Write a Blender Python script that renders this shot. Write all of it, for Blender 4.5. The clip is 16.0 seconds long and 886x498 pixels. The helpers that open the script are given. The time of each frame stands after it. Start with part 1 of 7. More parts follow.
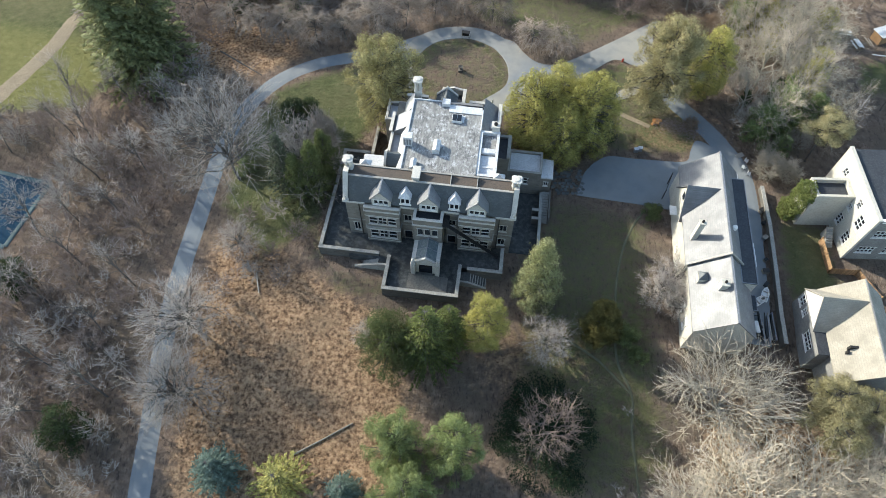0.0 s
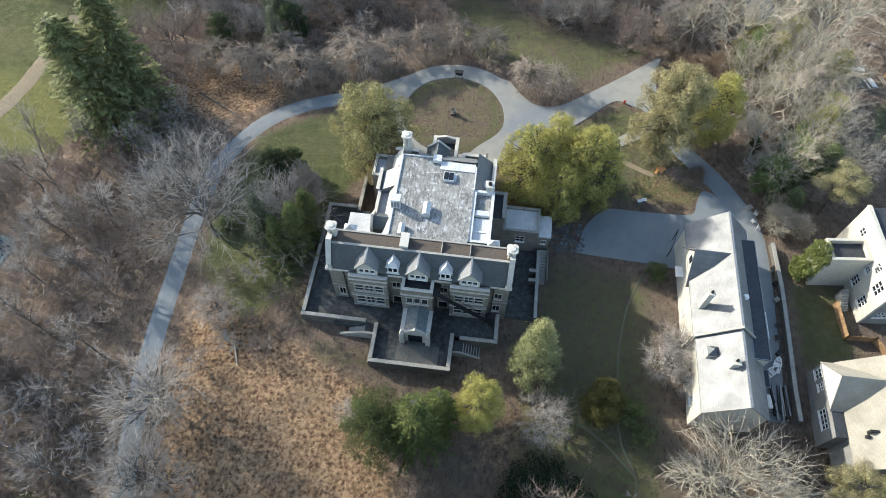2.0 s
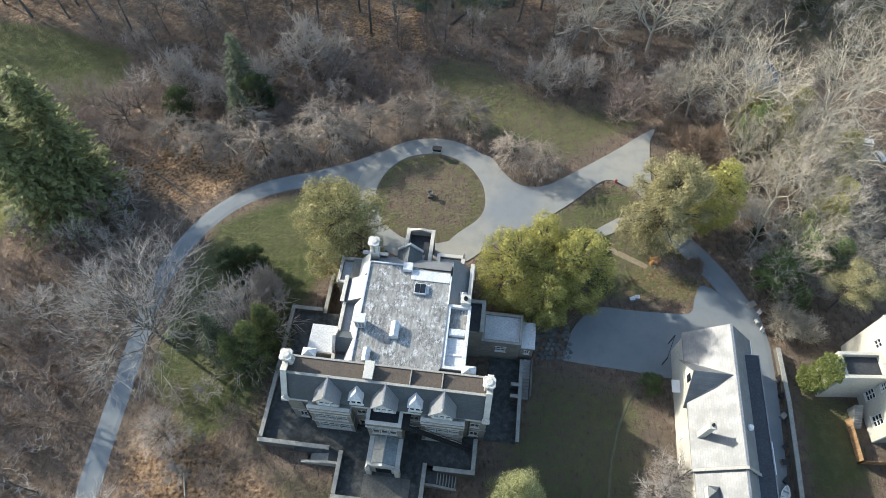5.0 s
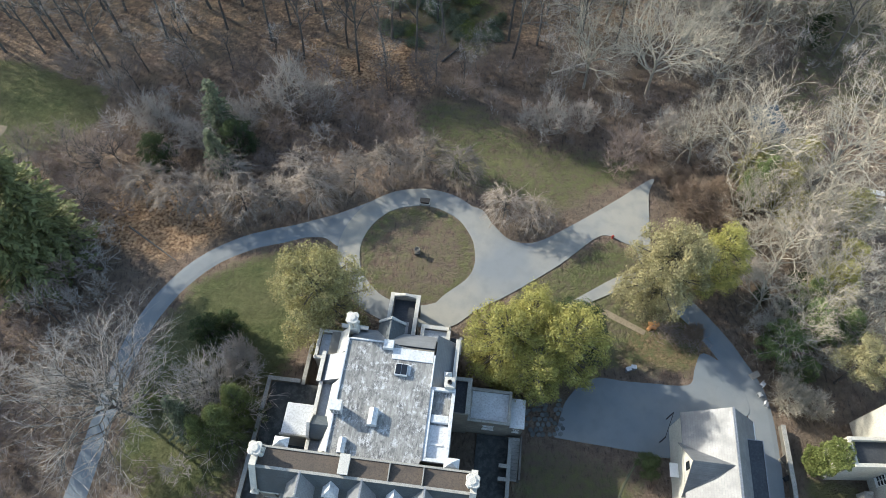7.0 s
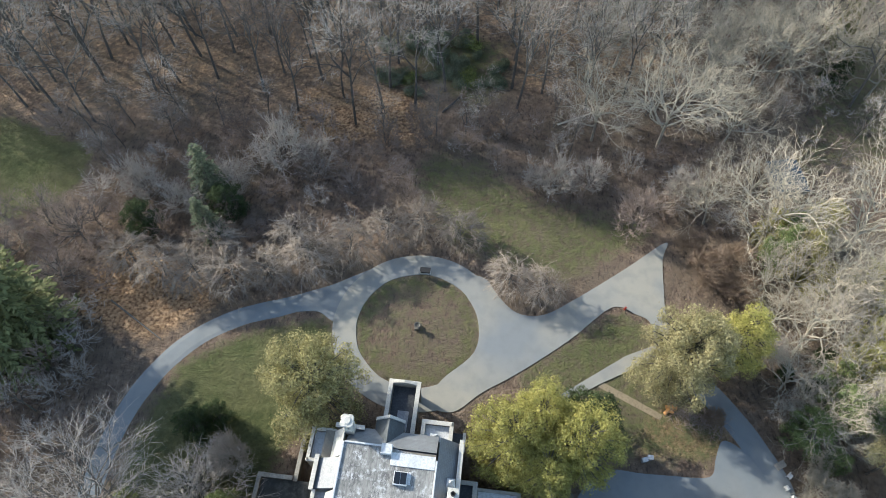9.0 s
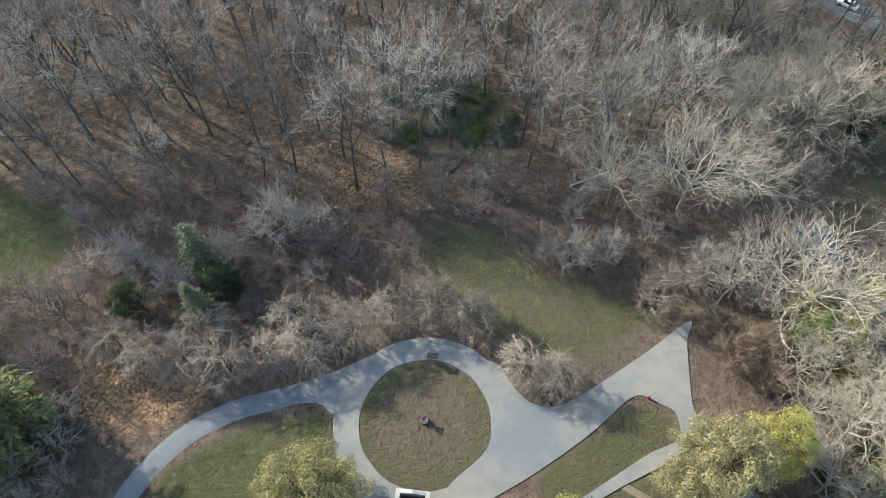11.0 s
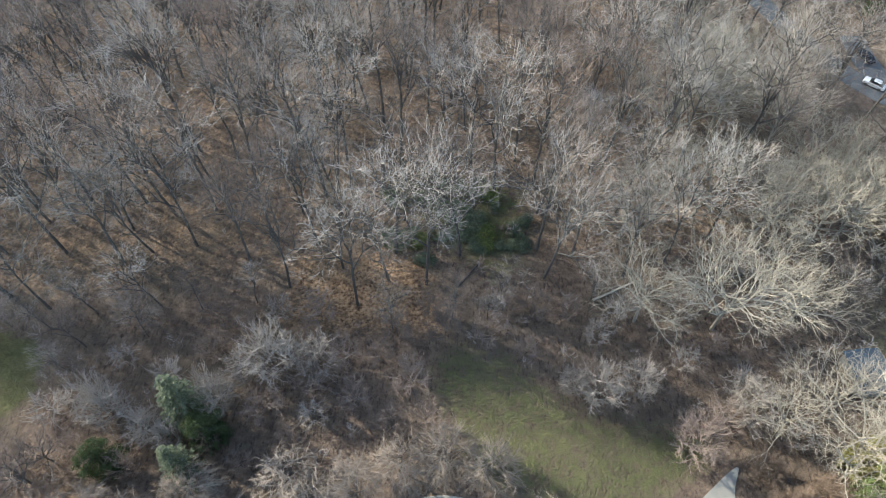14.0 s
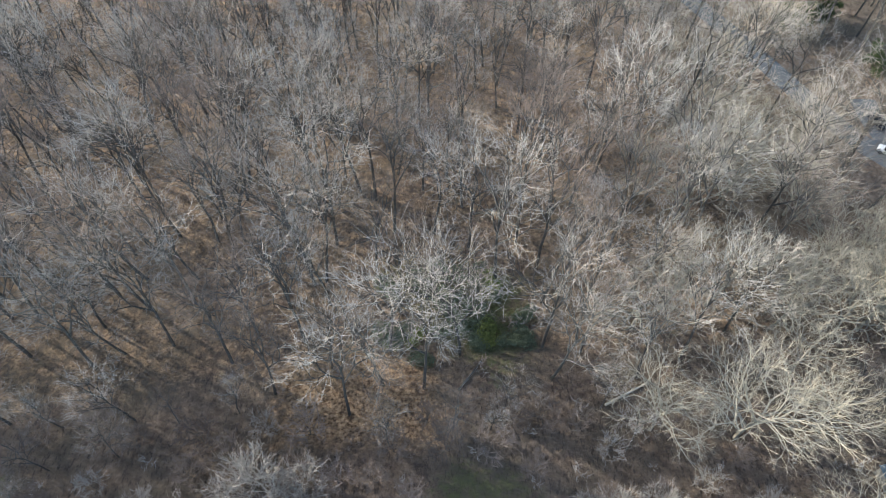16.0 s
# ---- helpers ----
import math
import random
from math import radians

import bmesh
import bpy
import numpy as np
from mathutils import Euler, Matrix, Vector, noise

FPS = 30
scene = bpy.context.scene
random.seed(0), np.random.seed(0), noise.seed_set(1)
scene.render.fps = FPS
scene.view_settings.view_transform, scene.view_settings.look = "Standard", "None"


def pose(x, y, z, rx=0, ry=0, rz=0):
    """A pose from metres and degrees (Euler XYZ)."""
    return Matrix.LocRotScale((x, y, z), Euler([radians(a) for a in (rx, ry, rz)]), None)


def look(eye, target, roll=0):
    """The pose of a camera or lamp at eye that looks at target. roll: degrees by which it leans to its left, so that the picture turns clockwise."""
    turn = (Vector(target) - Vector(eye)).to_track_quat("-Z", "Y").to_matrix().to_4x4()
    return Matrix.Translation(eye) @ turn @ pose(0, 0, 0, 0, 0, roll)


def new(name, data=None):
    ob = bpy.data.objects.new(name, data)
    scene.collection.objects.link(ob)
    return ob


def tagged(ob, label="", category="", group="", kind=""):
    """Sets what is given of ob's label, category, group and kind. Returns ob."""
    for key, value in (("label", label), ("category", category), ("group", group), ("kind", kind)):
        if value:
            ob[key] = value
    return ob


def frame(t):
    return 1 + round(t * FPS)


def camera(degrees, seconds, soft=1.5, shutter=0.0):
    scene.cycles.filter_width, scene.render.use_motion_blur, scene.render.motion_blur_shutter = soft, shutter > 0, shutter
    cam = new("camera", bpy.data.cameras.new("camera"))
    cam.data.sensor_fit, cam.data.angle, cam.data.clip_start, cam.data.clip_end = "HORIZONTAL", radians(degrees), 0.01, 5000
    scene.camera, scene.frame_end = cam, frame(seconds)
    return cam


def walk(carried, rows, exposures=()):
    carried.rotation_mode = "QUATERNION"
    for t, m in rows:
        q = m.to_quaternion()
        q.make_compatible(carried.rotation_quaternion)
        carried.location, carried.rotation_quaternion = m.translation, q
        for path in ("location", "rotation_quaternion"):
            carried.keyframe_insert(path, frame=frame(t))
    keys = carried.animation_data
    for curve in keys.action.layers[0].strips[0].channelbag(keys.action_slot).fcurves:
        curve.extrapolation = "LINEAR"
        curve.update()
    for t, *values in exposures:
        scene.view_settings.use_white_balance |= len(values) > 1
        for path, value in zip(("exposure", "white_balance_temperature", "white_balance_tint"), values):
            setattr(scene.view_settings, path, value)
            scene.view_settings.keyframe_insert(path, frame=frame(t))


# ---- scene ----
cam = camera(68.9, 16.0, soft=0.8)
EXPOSURE, KELVIN, TINT = 1.47, 6680.0, 5.0
PATH = [
    (0, (-0.099, -0.468, 89.604), (-0.079, 0.567, 87.892), 1.3),
    (0.5, (-0.009, 2.475, 89.582), (0.017, 3.507, 87.869), 1.6),
    (1, (0.152, 5.507, 89.53), (0.18, 6.537, 87.816), 1.7),
    (1.5, (0.458, 8.654, 89.454), (0.486, 9.681, 87.738), 1.6),
    (2, (0.87, 11.77, 89.391), (0.898, 12.796, 87.675), 1.6),
    (2.5, (1.363, 14.886, 89.335), (1.391, 15.913, 87.619), 1.6),
    (3, (1.904, 17.968, 89.325), (1.931, 18.998, 87.611), 1.4),
    (3.5, (2.492, 21.02, 89.351), (2.521, 22.052, 87.638), 1.4),
    (4, (3.141, 24.065, 89.358), (3.172, 25.098, 87.646), 1.5),
    (4.2, (3.406, 25.248, 89.369), (3.44, 26.28, 87.657), 1.4),
    (6.5, (6.446, 38.475, 89.907), (6.48, 39.502, 88.192), 1.9),
    (7, (6.866, 41.304, 89.987), (6.897, 42.328, 88.269), 1.7),
    (7.5, (7.117, 44.207, 90.023), (7.146, 45.235, 88.308), 1.5),
    (8, (7.167, 47.16, 90.057), (7.195, 48.192, 88.345), 1.4),
    (8.5, (7.099, 50.306, 90.057), (7.125, 51.341, 88.346), 1.3),
    (9, (6.972, 53.592, 90.079), (6.998, 54.629, 88.369), 1.1),
    (9.2, (6.897, 54.928, 90.086), (6.923, 55.966, 88.376), 1.1),
    (11.3, (5.895, 69.157, 90.173), (5.915, 70.21, 88.473), 0.3),
    (11.5, (5.755, 70.491, 90.167), (5.774, 71.547, 88.468), 0.2),
    (12, (5.339, 73.783, 90.081), (5.361, 74.846, 88.387), 0.2),
    (12.5, (4.949, 76.975, 89.941), (4.975, 78.047, 88.253), 0.2),
    (13, (4.553, 80.112, 89.789), (4.585, 81.196, 88.108), 0.4),
    (13.5, (4.116, 83.228, 89.686), (4.154, 84.327, 88.015), 0.5),
    (14, (3.645, 86.447, 89.65), (3.692, 87.559, 87.989), 0.7),
    (14.5, (3.222, 89.941, 89.696), (3.278, 91.066, 88.043), 0.8),
    (15, (2.955, 93.635, 89.811), (3.022, 94.771, 88.167), 1.2),
    (15.5, (2.894, 97.531, 89.966), (2.969, 98.677, 88.329), 1.3),
    (16, (2.958, 101.48, 90.093), (3.037, 102.637, 88.464), 1.3),
]

walk(cam, [(t, look(eye, target, roll)) for t, eye, target, roll in PATH], [(0.0, EXPOSURE, KELVIN, TINT), (6.5, EXPOSURE - 0.04, KELVIN, TINT), (9.0, EXPOSURE - 0.06, KELVIN, TINT), (12.0, EXPOSURE + 0.06, KELVIN, TINT), (16.0, EXPOSURE + 0.21, KELVIN, TINT)])

# ---- world and sun ----
SUN_ELEVATION, SUN_FROM = 25.0, 148.0   # degrees above the horizon; heading from which it shines, counter-clockwise from +x
world = bpy.data.worlds.new("sky")
scene.world = world
world.use_nodes = True
wn = world.node_tree.nodes
wl = world.node_tree.links
sky = wn.new("ShaderNodeTexSky")
sky.sky_type = "NISHITA"
sky.sun_disc = False
sky.sun_elevation = radians(SUN_ELEVATION)
sky.sun_rotation = radians(90.0 - SUN_FROM)
sky.dust_density = 1.0
wl.new(sky.outputs["Color"], wn["Background"].inputs["Color"])
wn["Background"].inputs["Strength"].default_value = 0.15
sun_data = bpy.data.lights.new("sun", "SUN")
sun_data.energy = 3.1
sun_data.angle = radians(0.9)
sun_data.color = (1.0, 0.95, 0.87)
sun = new("sun", sun_data)
ce = math.cos(radians(SUN_ELEVATION))
sun.matrix_world = look((0, 0, 200), (-ce * math.cos(radians(SUN_FROM)), -ce * math.sin(radians(SUN_FROM)), 200 - math.sin(radians(SUN_ELEVATION))))


# ---- materials ----
def ramp(nt, fac, stops):
    r = nt.nodes.new("ShaderNodeValToRGB")
    while len(r.color_ramp.elements) < len(stops):
        r.color_ramp.elements.new(0.5)
    for e, (pos, col) in zip(r.color_ramp.elements, stops):
        e.position = pos
        e.color = (*col, 1.0)
    nt.links.new(fac, r.inputs["Fac"])
    return r.outputs["Color"]


def noise_tex(nt, scale, detail=4.0, rough=0.55, stretch=None, coords="pos"):
    n = nt.nodes.new("ShaderNodeTexNoise")
    n.inputs["Scale"].default_value = scale
    n.inputs["Detail"].default_value = detail
    n.inputs["Roughness"].default_value = rough
    if coords == "pos":
        src = nt.nodes.new("ShaderNodeNewGeometry").outputs["Position"]
    else:
        src = nt.nodes.new("ShaderNodeTexCoord").outputs["Object"]
    if stretch:
        mp = nt.nodes.new("ShaderNodeMapping")
        mp.inputs["Scale"].default_value = stretch
        nt.links.new(src, mp.inputs["Vector"])
        src = mp.outputs["Vector"]
    nt.links.new(src, n.inputs["Vector"])
    return n.outputs["Fac"]


def mixc(nt, fac, a, b, mode="MIX"):
    m = nt.nodes.new("ShaderNodeMix")
    m.data_type = "RGBA"
    m.blend_type = mode
    for sock, val in ((m.inputs[0], fac), (m.inputs[6], a), (m.inputs[7], b)):
        if isinstance(val, bpy.types.NodeSocket):
            nt.links.new(val, sock)
        elif isinstance(val, (int, float)):
            sock.default_value = val
        else:
            sock.default_value = (*val, 1.0)
    return m.outputs[2]


def math_node(nt, op, a, b=0.0, clamp=False):
    m = nt.nodes.new("ShaderNodeMath")
    m.operation = op
    m.use_clamp = clamp
    for sock, val in ((m.inputs[0], a), (m.inputs[1], b)):
        if isinstance(val, bpy.types.NodeSocket):
            nt.links.new(val, sock)
        else:
            sock.default_value = val
    return m.outputs[0]


def base_mat(name, rough=0.85, metal=0.0, spec=0.3):
    m = bpy.data.materials.new(name)
    m.use_nodes = True
    nt = m.node_tree
    b = nt.nodes["Principled BSDF"]
    b.inputs["Roughness"].default_value = rough
    b.inputs["Metallic"].default_value = metal
    b.inputs["Specular IOR Level"].default_value = spec
    return m, nt, b


def add_bump(nt, b, height, strength, dist=0.05):
    bp = nt.nodes.new("ShaderNodeBump")
    bp.inputs["Strength"].default_value = strength
    bp.inputs["Distance"].default_value = dist
    nt.links.new(height, bp.inputs["Height"])
    nt.links.new(bp.outputs["Normal"], b.inputs["Normal"])


def surface(name, c1, c2, c3=None, large=0.35, small=6.0, rough=0.85, metal=0.0, bump=0.3, rnd=0.0, spec=0.3, stretch=None, island=0.0):
    """A weathered surface: two colours in large patches, a third in fine grain, and a fine relief."""
    m, nt, b = base_mat(name, rough, metal, spec)
    n1 = noise_tex(nt, large, 5.0, 0.6, stretch)
    n2 = noise_tex(nt, small, 6.0, 0.65, stretch)
    col = ramp(nt, n1, [(0.32, c1), (0.68, c2)])
    if c3 is None:
        c3 = tuple(0.62 * v for v in c1)
    col = mixc(nt, ramp_fac(nt, n2, 0.45, 0.75), col, c3)
    if rnd:
        r = nt.nodes.new("ShaderNodeObjectInfo").outputs["Random"]
        h = nt.nodes.new("ShaderNodeHueSaturation")
        nt.links.new(col, h.inputs["Color"])
        nt.links.new(math_node(nt, "MULTIPLY_ADD", r, 2 * rnd), h.inputs["Value"])
        h.inputs["Value"].links[0].from_node.inputs[2].default_value = 1.0 - rnd
        col = h.outputs["Color"]
    if island:
        r = nt.nodes.new("ShaderNodeNewGeometry").outputs["Random Per Island"]
        h = nt.nodes.new("ShaderNodeHueSaturation")
        nt.links.new(col, h.inputs["Color"])
        v = math_node(nt, "MULTIPLY_ADD", r, 2 * island)
        v.node.inputs[2].default_value = 1.0 - island
        nt.links.new(v, h.inputs["Value"])
        col = h.outputs["Color"]
    nt.links.new(col, b.inputs["Base Color"])
    if bump:
        add_bump(nt, b, n2, bump)
    return m


def ramp_fac(nt, fac, lo, hi):
    mr = nt.nodes.new("ShaderNodeMapRange")
    mr.inputs["From Min"].default_value = lo
    mr.inputs["From Max"].default_value = hi
    nt.links.new(fac, mr.inputs["Value"])
    return mr.outputs["Result"]


def coursed(name, c1, c2, mortar, wide, high, rough=0.9, bump=0.5, axis="wall", vary=0.35, spec=0.3, patch=0.0):
    """Stone or slate laid in courses, on object coordinates in metres."""
    m, nt, b = base_mat(name, rough, 0.0, spec)
    src = nt.nodes.new("ShaderNodeTexCoord").outputs["Object"]
    sep = nt.nodes.new("ShaderNodeSeparateXYZ")
    nt.links.new(src, sep.inputs[0])
    comb = nt.nodes.new("ShaderNodeCombineXYZ")
    nt.links.new(math_node(nt, "ADD", sep.outputs[0], sep.outputs[1]) if axis != "y" else sep.outputs[1], comb.inputs[0])
    nt.links.new(sep.outputs[2], comb.inputs[1])
    br = nt.nodes.new("ShaderNodeTexBrick")
    nt.links.new(comb.outputs[0], br.inputs["Vector"])
    br.inputs["Scale"].default_value = 1.0
    br.inputs["Brick Width"].default_value = wide
    br.inputs["Row Height"].default_value = high
    br.inputs["Mortar Size"].default_value = high * 0.05
    br.inputs["Mortar Smooth"].default_value = 0.3
    br.inputs["Bias"].default_value = -0.1
    br.inputs["Color1"].default_value = (*c1, 1)
    br.inputs["Color2"].default_value = (*c2, 1)
    br.inputs["Mortar"].default_value = (*mortar, 1)
    n1 = noise_tex(nt, 0.5, 5.0, 0.6)
    n2 = noise_tex(nt, 9.0, 5.0, 0.6)
    col = mixc(nt, ramp_fac(nt, n1, 0.35, 0.75), br.outputs["Color"], tuple(0.6 * v for v in c1))
    col = mixc(nt, math_node(nt, "MULTIPLY", ramp_fac(nt, n2, 0.4, 0.8), vary), col, tuple(0.5 * v for v in c2))
    nt.links.new(col, b.inputs["Base Color"])
    if patch:
        wear = math_node(nt, "MULTIPLY_ADD", n1, patch)
        wear.node.inputs[2].default_value = rough - 0.5 * patch
        nt.links.new(wear, b.inputs["Roughness"])
    h = math_node(nt, "MULTIPLY_ADD", n2, 0.5)
    nt.links.new(math_node(nt, "SUBTRACT", 1.0, br.outputs["Fac"]), h.node.inputs[2])
    add_bump(nt, b, h, bump, 0.04)
    return m


STONE = coursed("grey_brown_stone", (0.25, 0.23, 0.195), (0.175, 0.162, 0.14), (0.22, 0.207, 0.185), 0.75, 0.3)
TERRACE_STONE = coursed("terrace_stone", (0.16, 0.15, 0.13), (0.11, 0.1, 0.09), (0.1, 0.095, 0.085), 0.9, 0.35)
LIMESTONE = surface("pale_limestone", (0.52, 0.5, 0.455), (0.42, 0.405, 0.37), (0.26, 0.25, 0.225), 0.8, 9.0, 0.85)
COPING = surface("coping_stone", (0.34, 0.33, 0.3), (0.25, 0.24, 0.22), (0.15, 0.15, 0.13), 0.9, 7.0, 0.9)
SLATE = coursed("blue_grey_slate", (0.1, 0.115, 0.125), (0.075, 0.086, 0.094), (0.04, 0.044, 0.048), 0.32, 0.17, 0.5, 0.35)
PALE_SLATE = coursed("weathered_slate", (0.17, 0.172, 0.176), (0.135, 0.139, 0.145), (0.1, 0.1, 0.1), 0.4, 0.22, 0.5, 0.08, "y", 0.3, 0.5, 0.3)
DORMER_SLATE = coursed("mid_grey_slate", (0.2, 0.207, 0.215), (0.165, 0.172, 0.18), (0.08, 0.082, 0.088), 0.3, 0.17, 0.46, 0.08, "y", 0.3, 0.7, 0.15)
TAR = surface("brown_tar_deck", (0.09, 0.07, 0.055), (0.06, 0.05, 0.043), (0.035, 0.03, 0.027), 0.5, 5.0, 0.8, stretch=(1, 1, 1))
WHITE_METAL = surface("white_roof_coating", (0.58, 0.59, 0.6), (0.46, 0.47, 0.48), (0.3, 0.3, 0.295), 0.7, 4.0, 0.55)
WHITE_PAINT = surface("white_paint", (0.74, 0.73, 0.7), (0.64, 0.63, 0.6), (0.45, 0.44, 0.42), 1.0, 10.0, 0.6, bump=0.1)
GLASS, gnt, gb = base_mat("window_glass", 0.05, 0.0, 0.4)
gb.inputs["Base Color"].default_value = (0.012, 0.015, 0.02, 1)
PAVING = surface("mossy_paving", (0.06, 0.064, 0.064), (0.028, 0.031, 0.03), (0.11, 0.112, 0.105), 0.35, 1.3, 0.9)
DARK_FLAT = surface("dark_membrane", (0.035, 0.04, 0.047), (0.025, 0.028, 0.033), (0.06, 0.062, 0.066), 0.6, 3.5, 0.6)
LEAD = surface("grey_lead", (0.2, 0.21, 0.23), (0.14, 0.15, 0.165), (0.28, 0.29, 0.3), 0.8, 5.0, 0.5, metal=0.2)
IRON = surface("black_iron", (0.02, 0.02, 0.02), (0.03, 0.028, 0.026), None, 2.0, 20.0, 0.5, bump=0.1)


def felt_material():
    """The worn flat roof: pale grey felt in strips, with dark scuffs and white repairs."""
    m, nt, b = base_mat("worn_grey_felt", 0.75)
    n1 = noise_tex(nt, 0.22, 6.0, 0.65)
    n2 = noise_tex(nt, 1.6, 8.0, 0.72, (1.0, 0.28, 1.0), "obj")
    n3 = noise_tex(nt, 0.75, 7.0, 0.7)
    n4 = noise_tex(nt, 3.2, 8.0, 0.75, (1.0, 0.12, 1.0), "obj")
    n5 = noise_tex(nt, 0.55, 8.0, 0.78)
    n6 = noise_tex(nt, 2.4, 9.0, 0.8, (1.0, 0.5, 1.0), "obj")
    col = ramp(nt, n1, [(0.3, (0.21, 0.208, 0.196)), (0.7, (0.33, 0.326, 0.308))])
    col = mixc(nt, math_node(nt, "MULTIPLY", ramp_fac(nt, n4, 0.42, 0.58), 0.8), col, (0.14, 0.138, 0.132))
    col = mixc(nt, math_node(nt, "MULTIPLY", math_node(nt, "MULTIPLY", ramp_fac(nt, n3, 0.49, 0.6), ramp_fac(nt, n6, 0.46, 0.54)), 0.75), col, (0.5, 0.51, 0.52))
    col = mixc(nt, math_node(nt, "MULTIPLY", math_node(nt, "MULTIPLY", ramp_fac(nt, n5, 0.45, 0.57), ramp_fac(nt, n6, 0.54, 0.44)), 0.9), col, (0.085, 0.085, 0.09))
    col = mixc(nt, ramp_fac(nt, n2, 0.57, 0.67), col, (0.14, 0.138, 0.135))
    col = mixc(nt, ramp_fac(nt, n2, 0.66, 0.72), col, (0.08, 0.08, 0.08))
    nt.links.new(col, b.inputs["Base Color"])
    add_bump(nt, b, n2, 0.4, 0.06)
    return m


FELT = felt_material()


# ---- mesh helpers ----
def mesh_object(name, bm, material, parent=None, label=""):
    me = bpy.data.meshes.new(name)
    bmesh.ops.recalc_face_normals(bm, faces=bm.faces)
    bm.to_mesh(me)
    bm.free()
    me.materials.append(material)
    ob = new(name, me)
    ob.parent = parent
    if label:
        ob["label"] = label
    return ob


def part(name, bm, material, parent, label=""):
    return mesh_object(name, bm, material, parent, label)


def thing(name, m, label, category, group="", kind=""):
    ob = new(name)
    ob.matrix_world = m
    ob.empty_display_size = 0.5
    return tagged(ob, label, category, group, kind)


def box(bm, x0, x1, y0, y1, z0, z1, bev=0.0):
    vs = [bm.verts.new(p) for p in ((x0, y0, z0), (x1, y0, z0), (x1, y1, z0), (x0, y1, z0), (x0, y0, z1), (x1, y0, z1), (x1, y1, z1), (x0, y1, z1))]
    fs = [bm.faces.new([vs[i] for i in f]) for f in ((3, 2, 1, 0), (4, 5, 6, 7), (0, 1, 5, 4), (1, 2, 6, 5), (2, 3, 7, 6), (3, 0, 4, 7))]
    if bev:
        es = list({e for f in fs for e in f.edges})
        bmesh.ops.bevel(bm, geom=es, offset=bev, segments=1, affect="EDGES", profile=0.5)
    return bm


def boxes(*rows, bev=0.0):
    bm = bmesh.new()
    for r in rows:
        box(bm, *r, bev=bev)
    return bm


def prism(bm, pts, z0, z1):
    """A flat outline pushed up from z0 to z1."""
    a = [bm.verts.new((x, y, z0)) for x, y in pts]
    b = [bm.verts.new((x, y, z1)) for x, y in pts]
    bm.faces.new(a[::-1])
    bm.faces.new(b)
    for i in range(len(pts)):
        j = (i + 1) % len(pts)
        bm.faces.new((a[i], a[j], b[j], b[i]))
    return bm


def extrude_profile(bm, profile, a0, a1, axis):
    """A closed profile of (across, z) pushed along x or y from a0 to a1."""
    def at(a, c, z):
        return (a, c, z) if axis == "x" else (c, a, z)
    p = [bm.verts.new(at(a0, c, z)) for c, z in profile]
    q = [bm.verts.new(at(a1, c, z)) for c, z in profile]
    bm.faces.new(p)
    bm.faces.new(q[::-1])
    for i in range(len(profile)):
        j = (i + 1) % len(profile)
        bm.faces.new((p[i], q[i], q[j], p[j]))
    return bm


def lathe(bm, cx, cy, rings, sides=8, turn=0.0):
    """Rings of (radius, z) round a vertical axis, capped."""
    loops = []
    for r, z in rings:
        loops.append([bm.verts.new((cx + r * math.cos(turn + 2 * math.pi * i / sides), cy + r * math.sin(turn + 2 * math.pi * i / sides), z)) for i in range(sides)])
    for a, b in zip(loops, loops[1:]):
        for i in range(sides):
            j = (i + 1) % sides
            bm.faces.new((a[i], a[j], b[j], b[i]))
    bm.faces.new(loops[0][::-1])
    bm.faces.new(loops[-1])
    return bm


def tube(bm, p, q, r0, r1, sides=6):
    p, q = Vector(p), Vector(q)
    d = (q - p).normalized()
    s = d.orthogonal().normalized()
    t = d.cross(s)
    a = [bm.verts.new(p + r0 * (s * math.cos(2 * math.pi * i / sides) + t * math.sin(2 * math.pi * i / sides))) for i in range(sides)]
    b = [bm.verts.new(q + r1 * (s * math.cos(2 * math.pi * i / sides) + t * math.sin(2 * math.pi * i / sides))) for i in range(sides)]
    for i in range(sides):
        j = (i + 1) % sides
        bm.faces.new((a[i], a[j], b[j], b[i]))
    bm.faces.new(a[::-1])
    bm.faces.new(b)
    return bm


def wall_with_openings(bm, a0, a1, z0, z1, b0, b1, holes, axis="x"):
    """A wall along x (or y) from a0 to a1, thick from b0 to b1, with openings (a0, a1, z0, z1) that go right through it."""
    cut_a = sorted({a0, a1, *(v for h in holes for v in h[:2])})
    cut_z = sorted({z0, z1, *(v for h in holes for v in h[2:])})
    for p, q in zip(cut_a, cut_a[1:]):
        run = None
        for r, s in zip(cut_z, cut_z[1:]):
            hole = any(h[0] - 1e-6 <= p and q <= h[1] + 1e-6 and h[2] - 1e-6 <= r and s <= h[3] + 1e-6 for h in holes)
            if not hole:
                run = (run[0], s) if run else (r, s)
            if (hole or s == cut_z[-1]) and run:
                if axis == "x":
                    box(bm, p, q, b0, b1, *run)
                else:
                    box(bm, b0, b1, p, q, *run)
                run = None
    return bm


FRAME_MESHES = {}


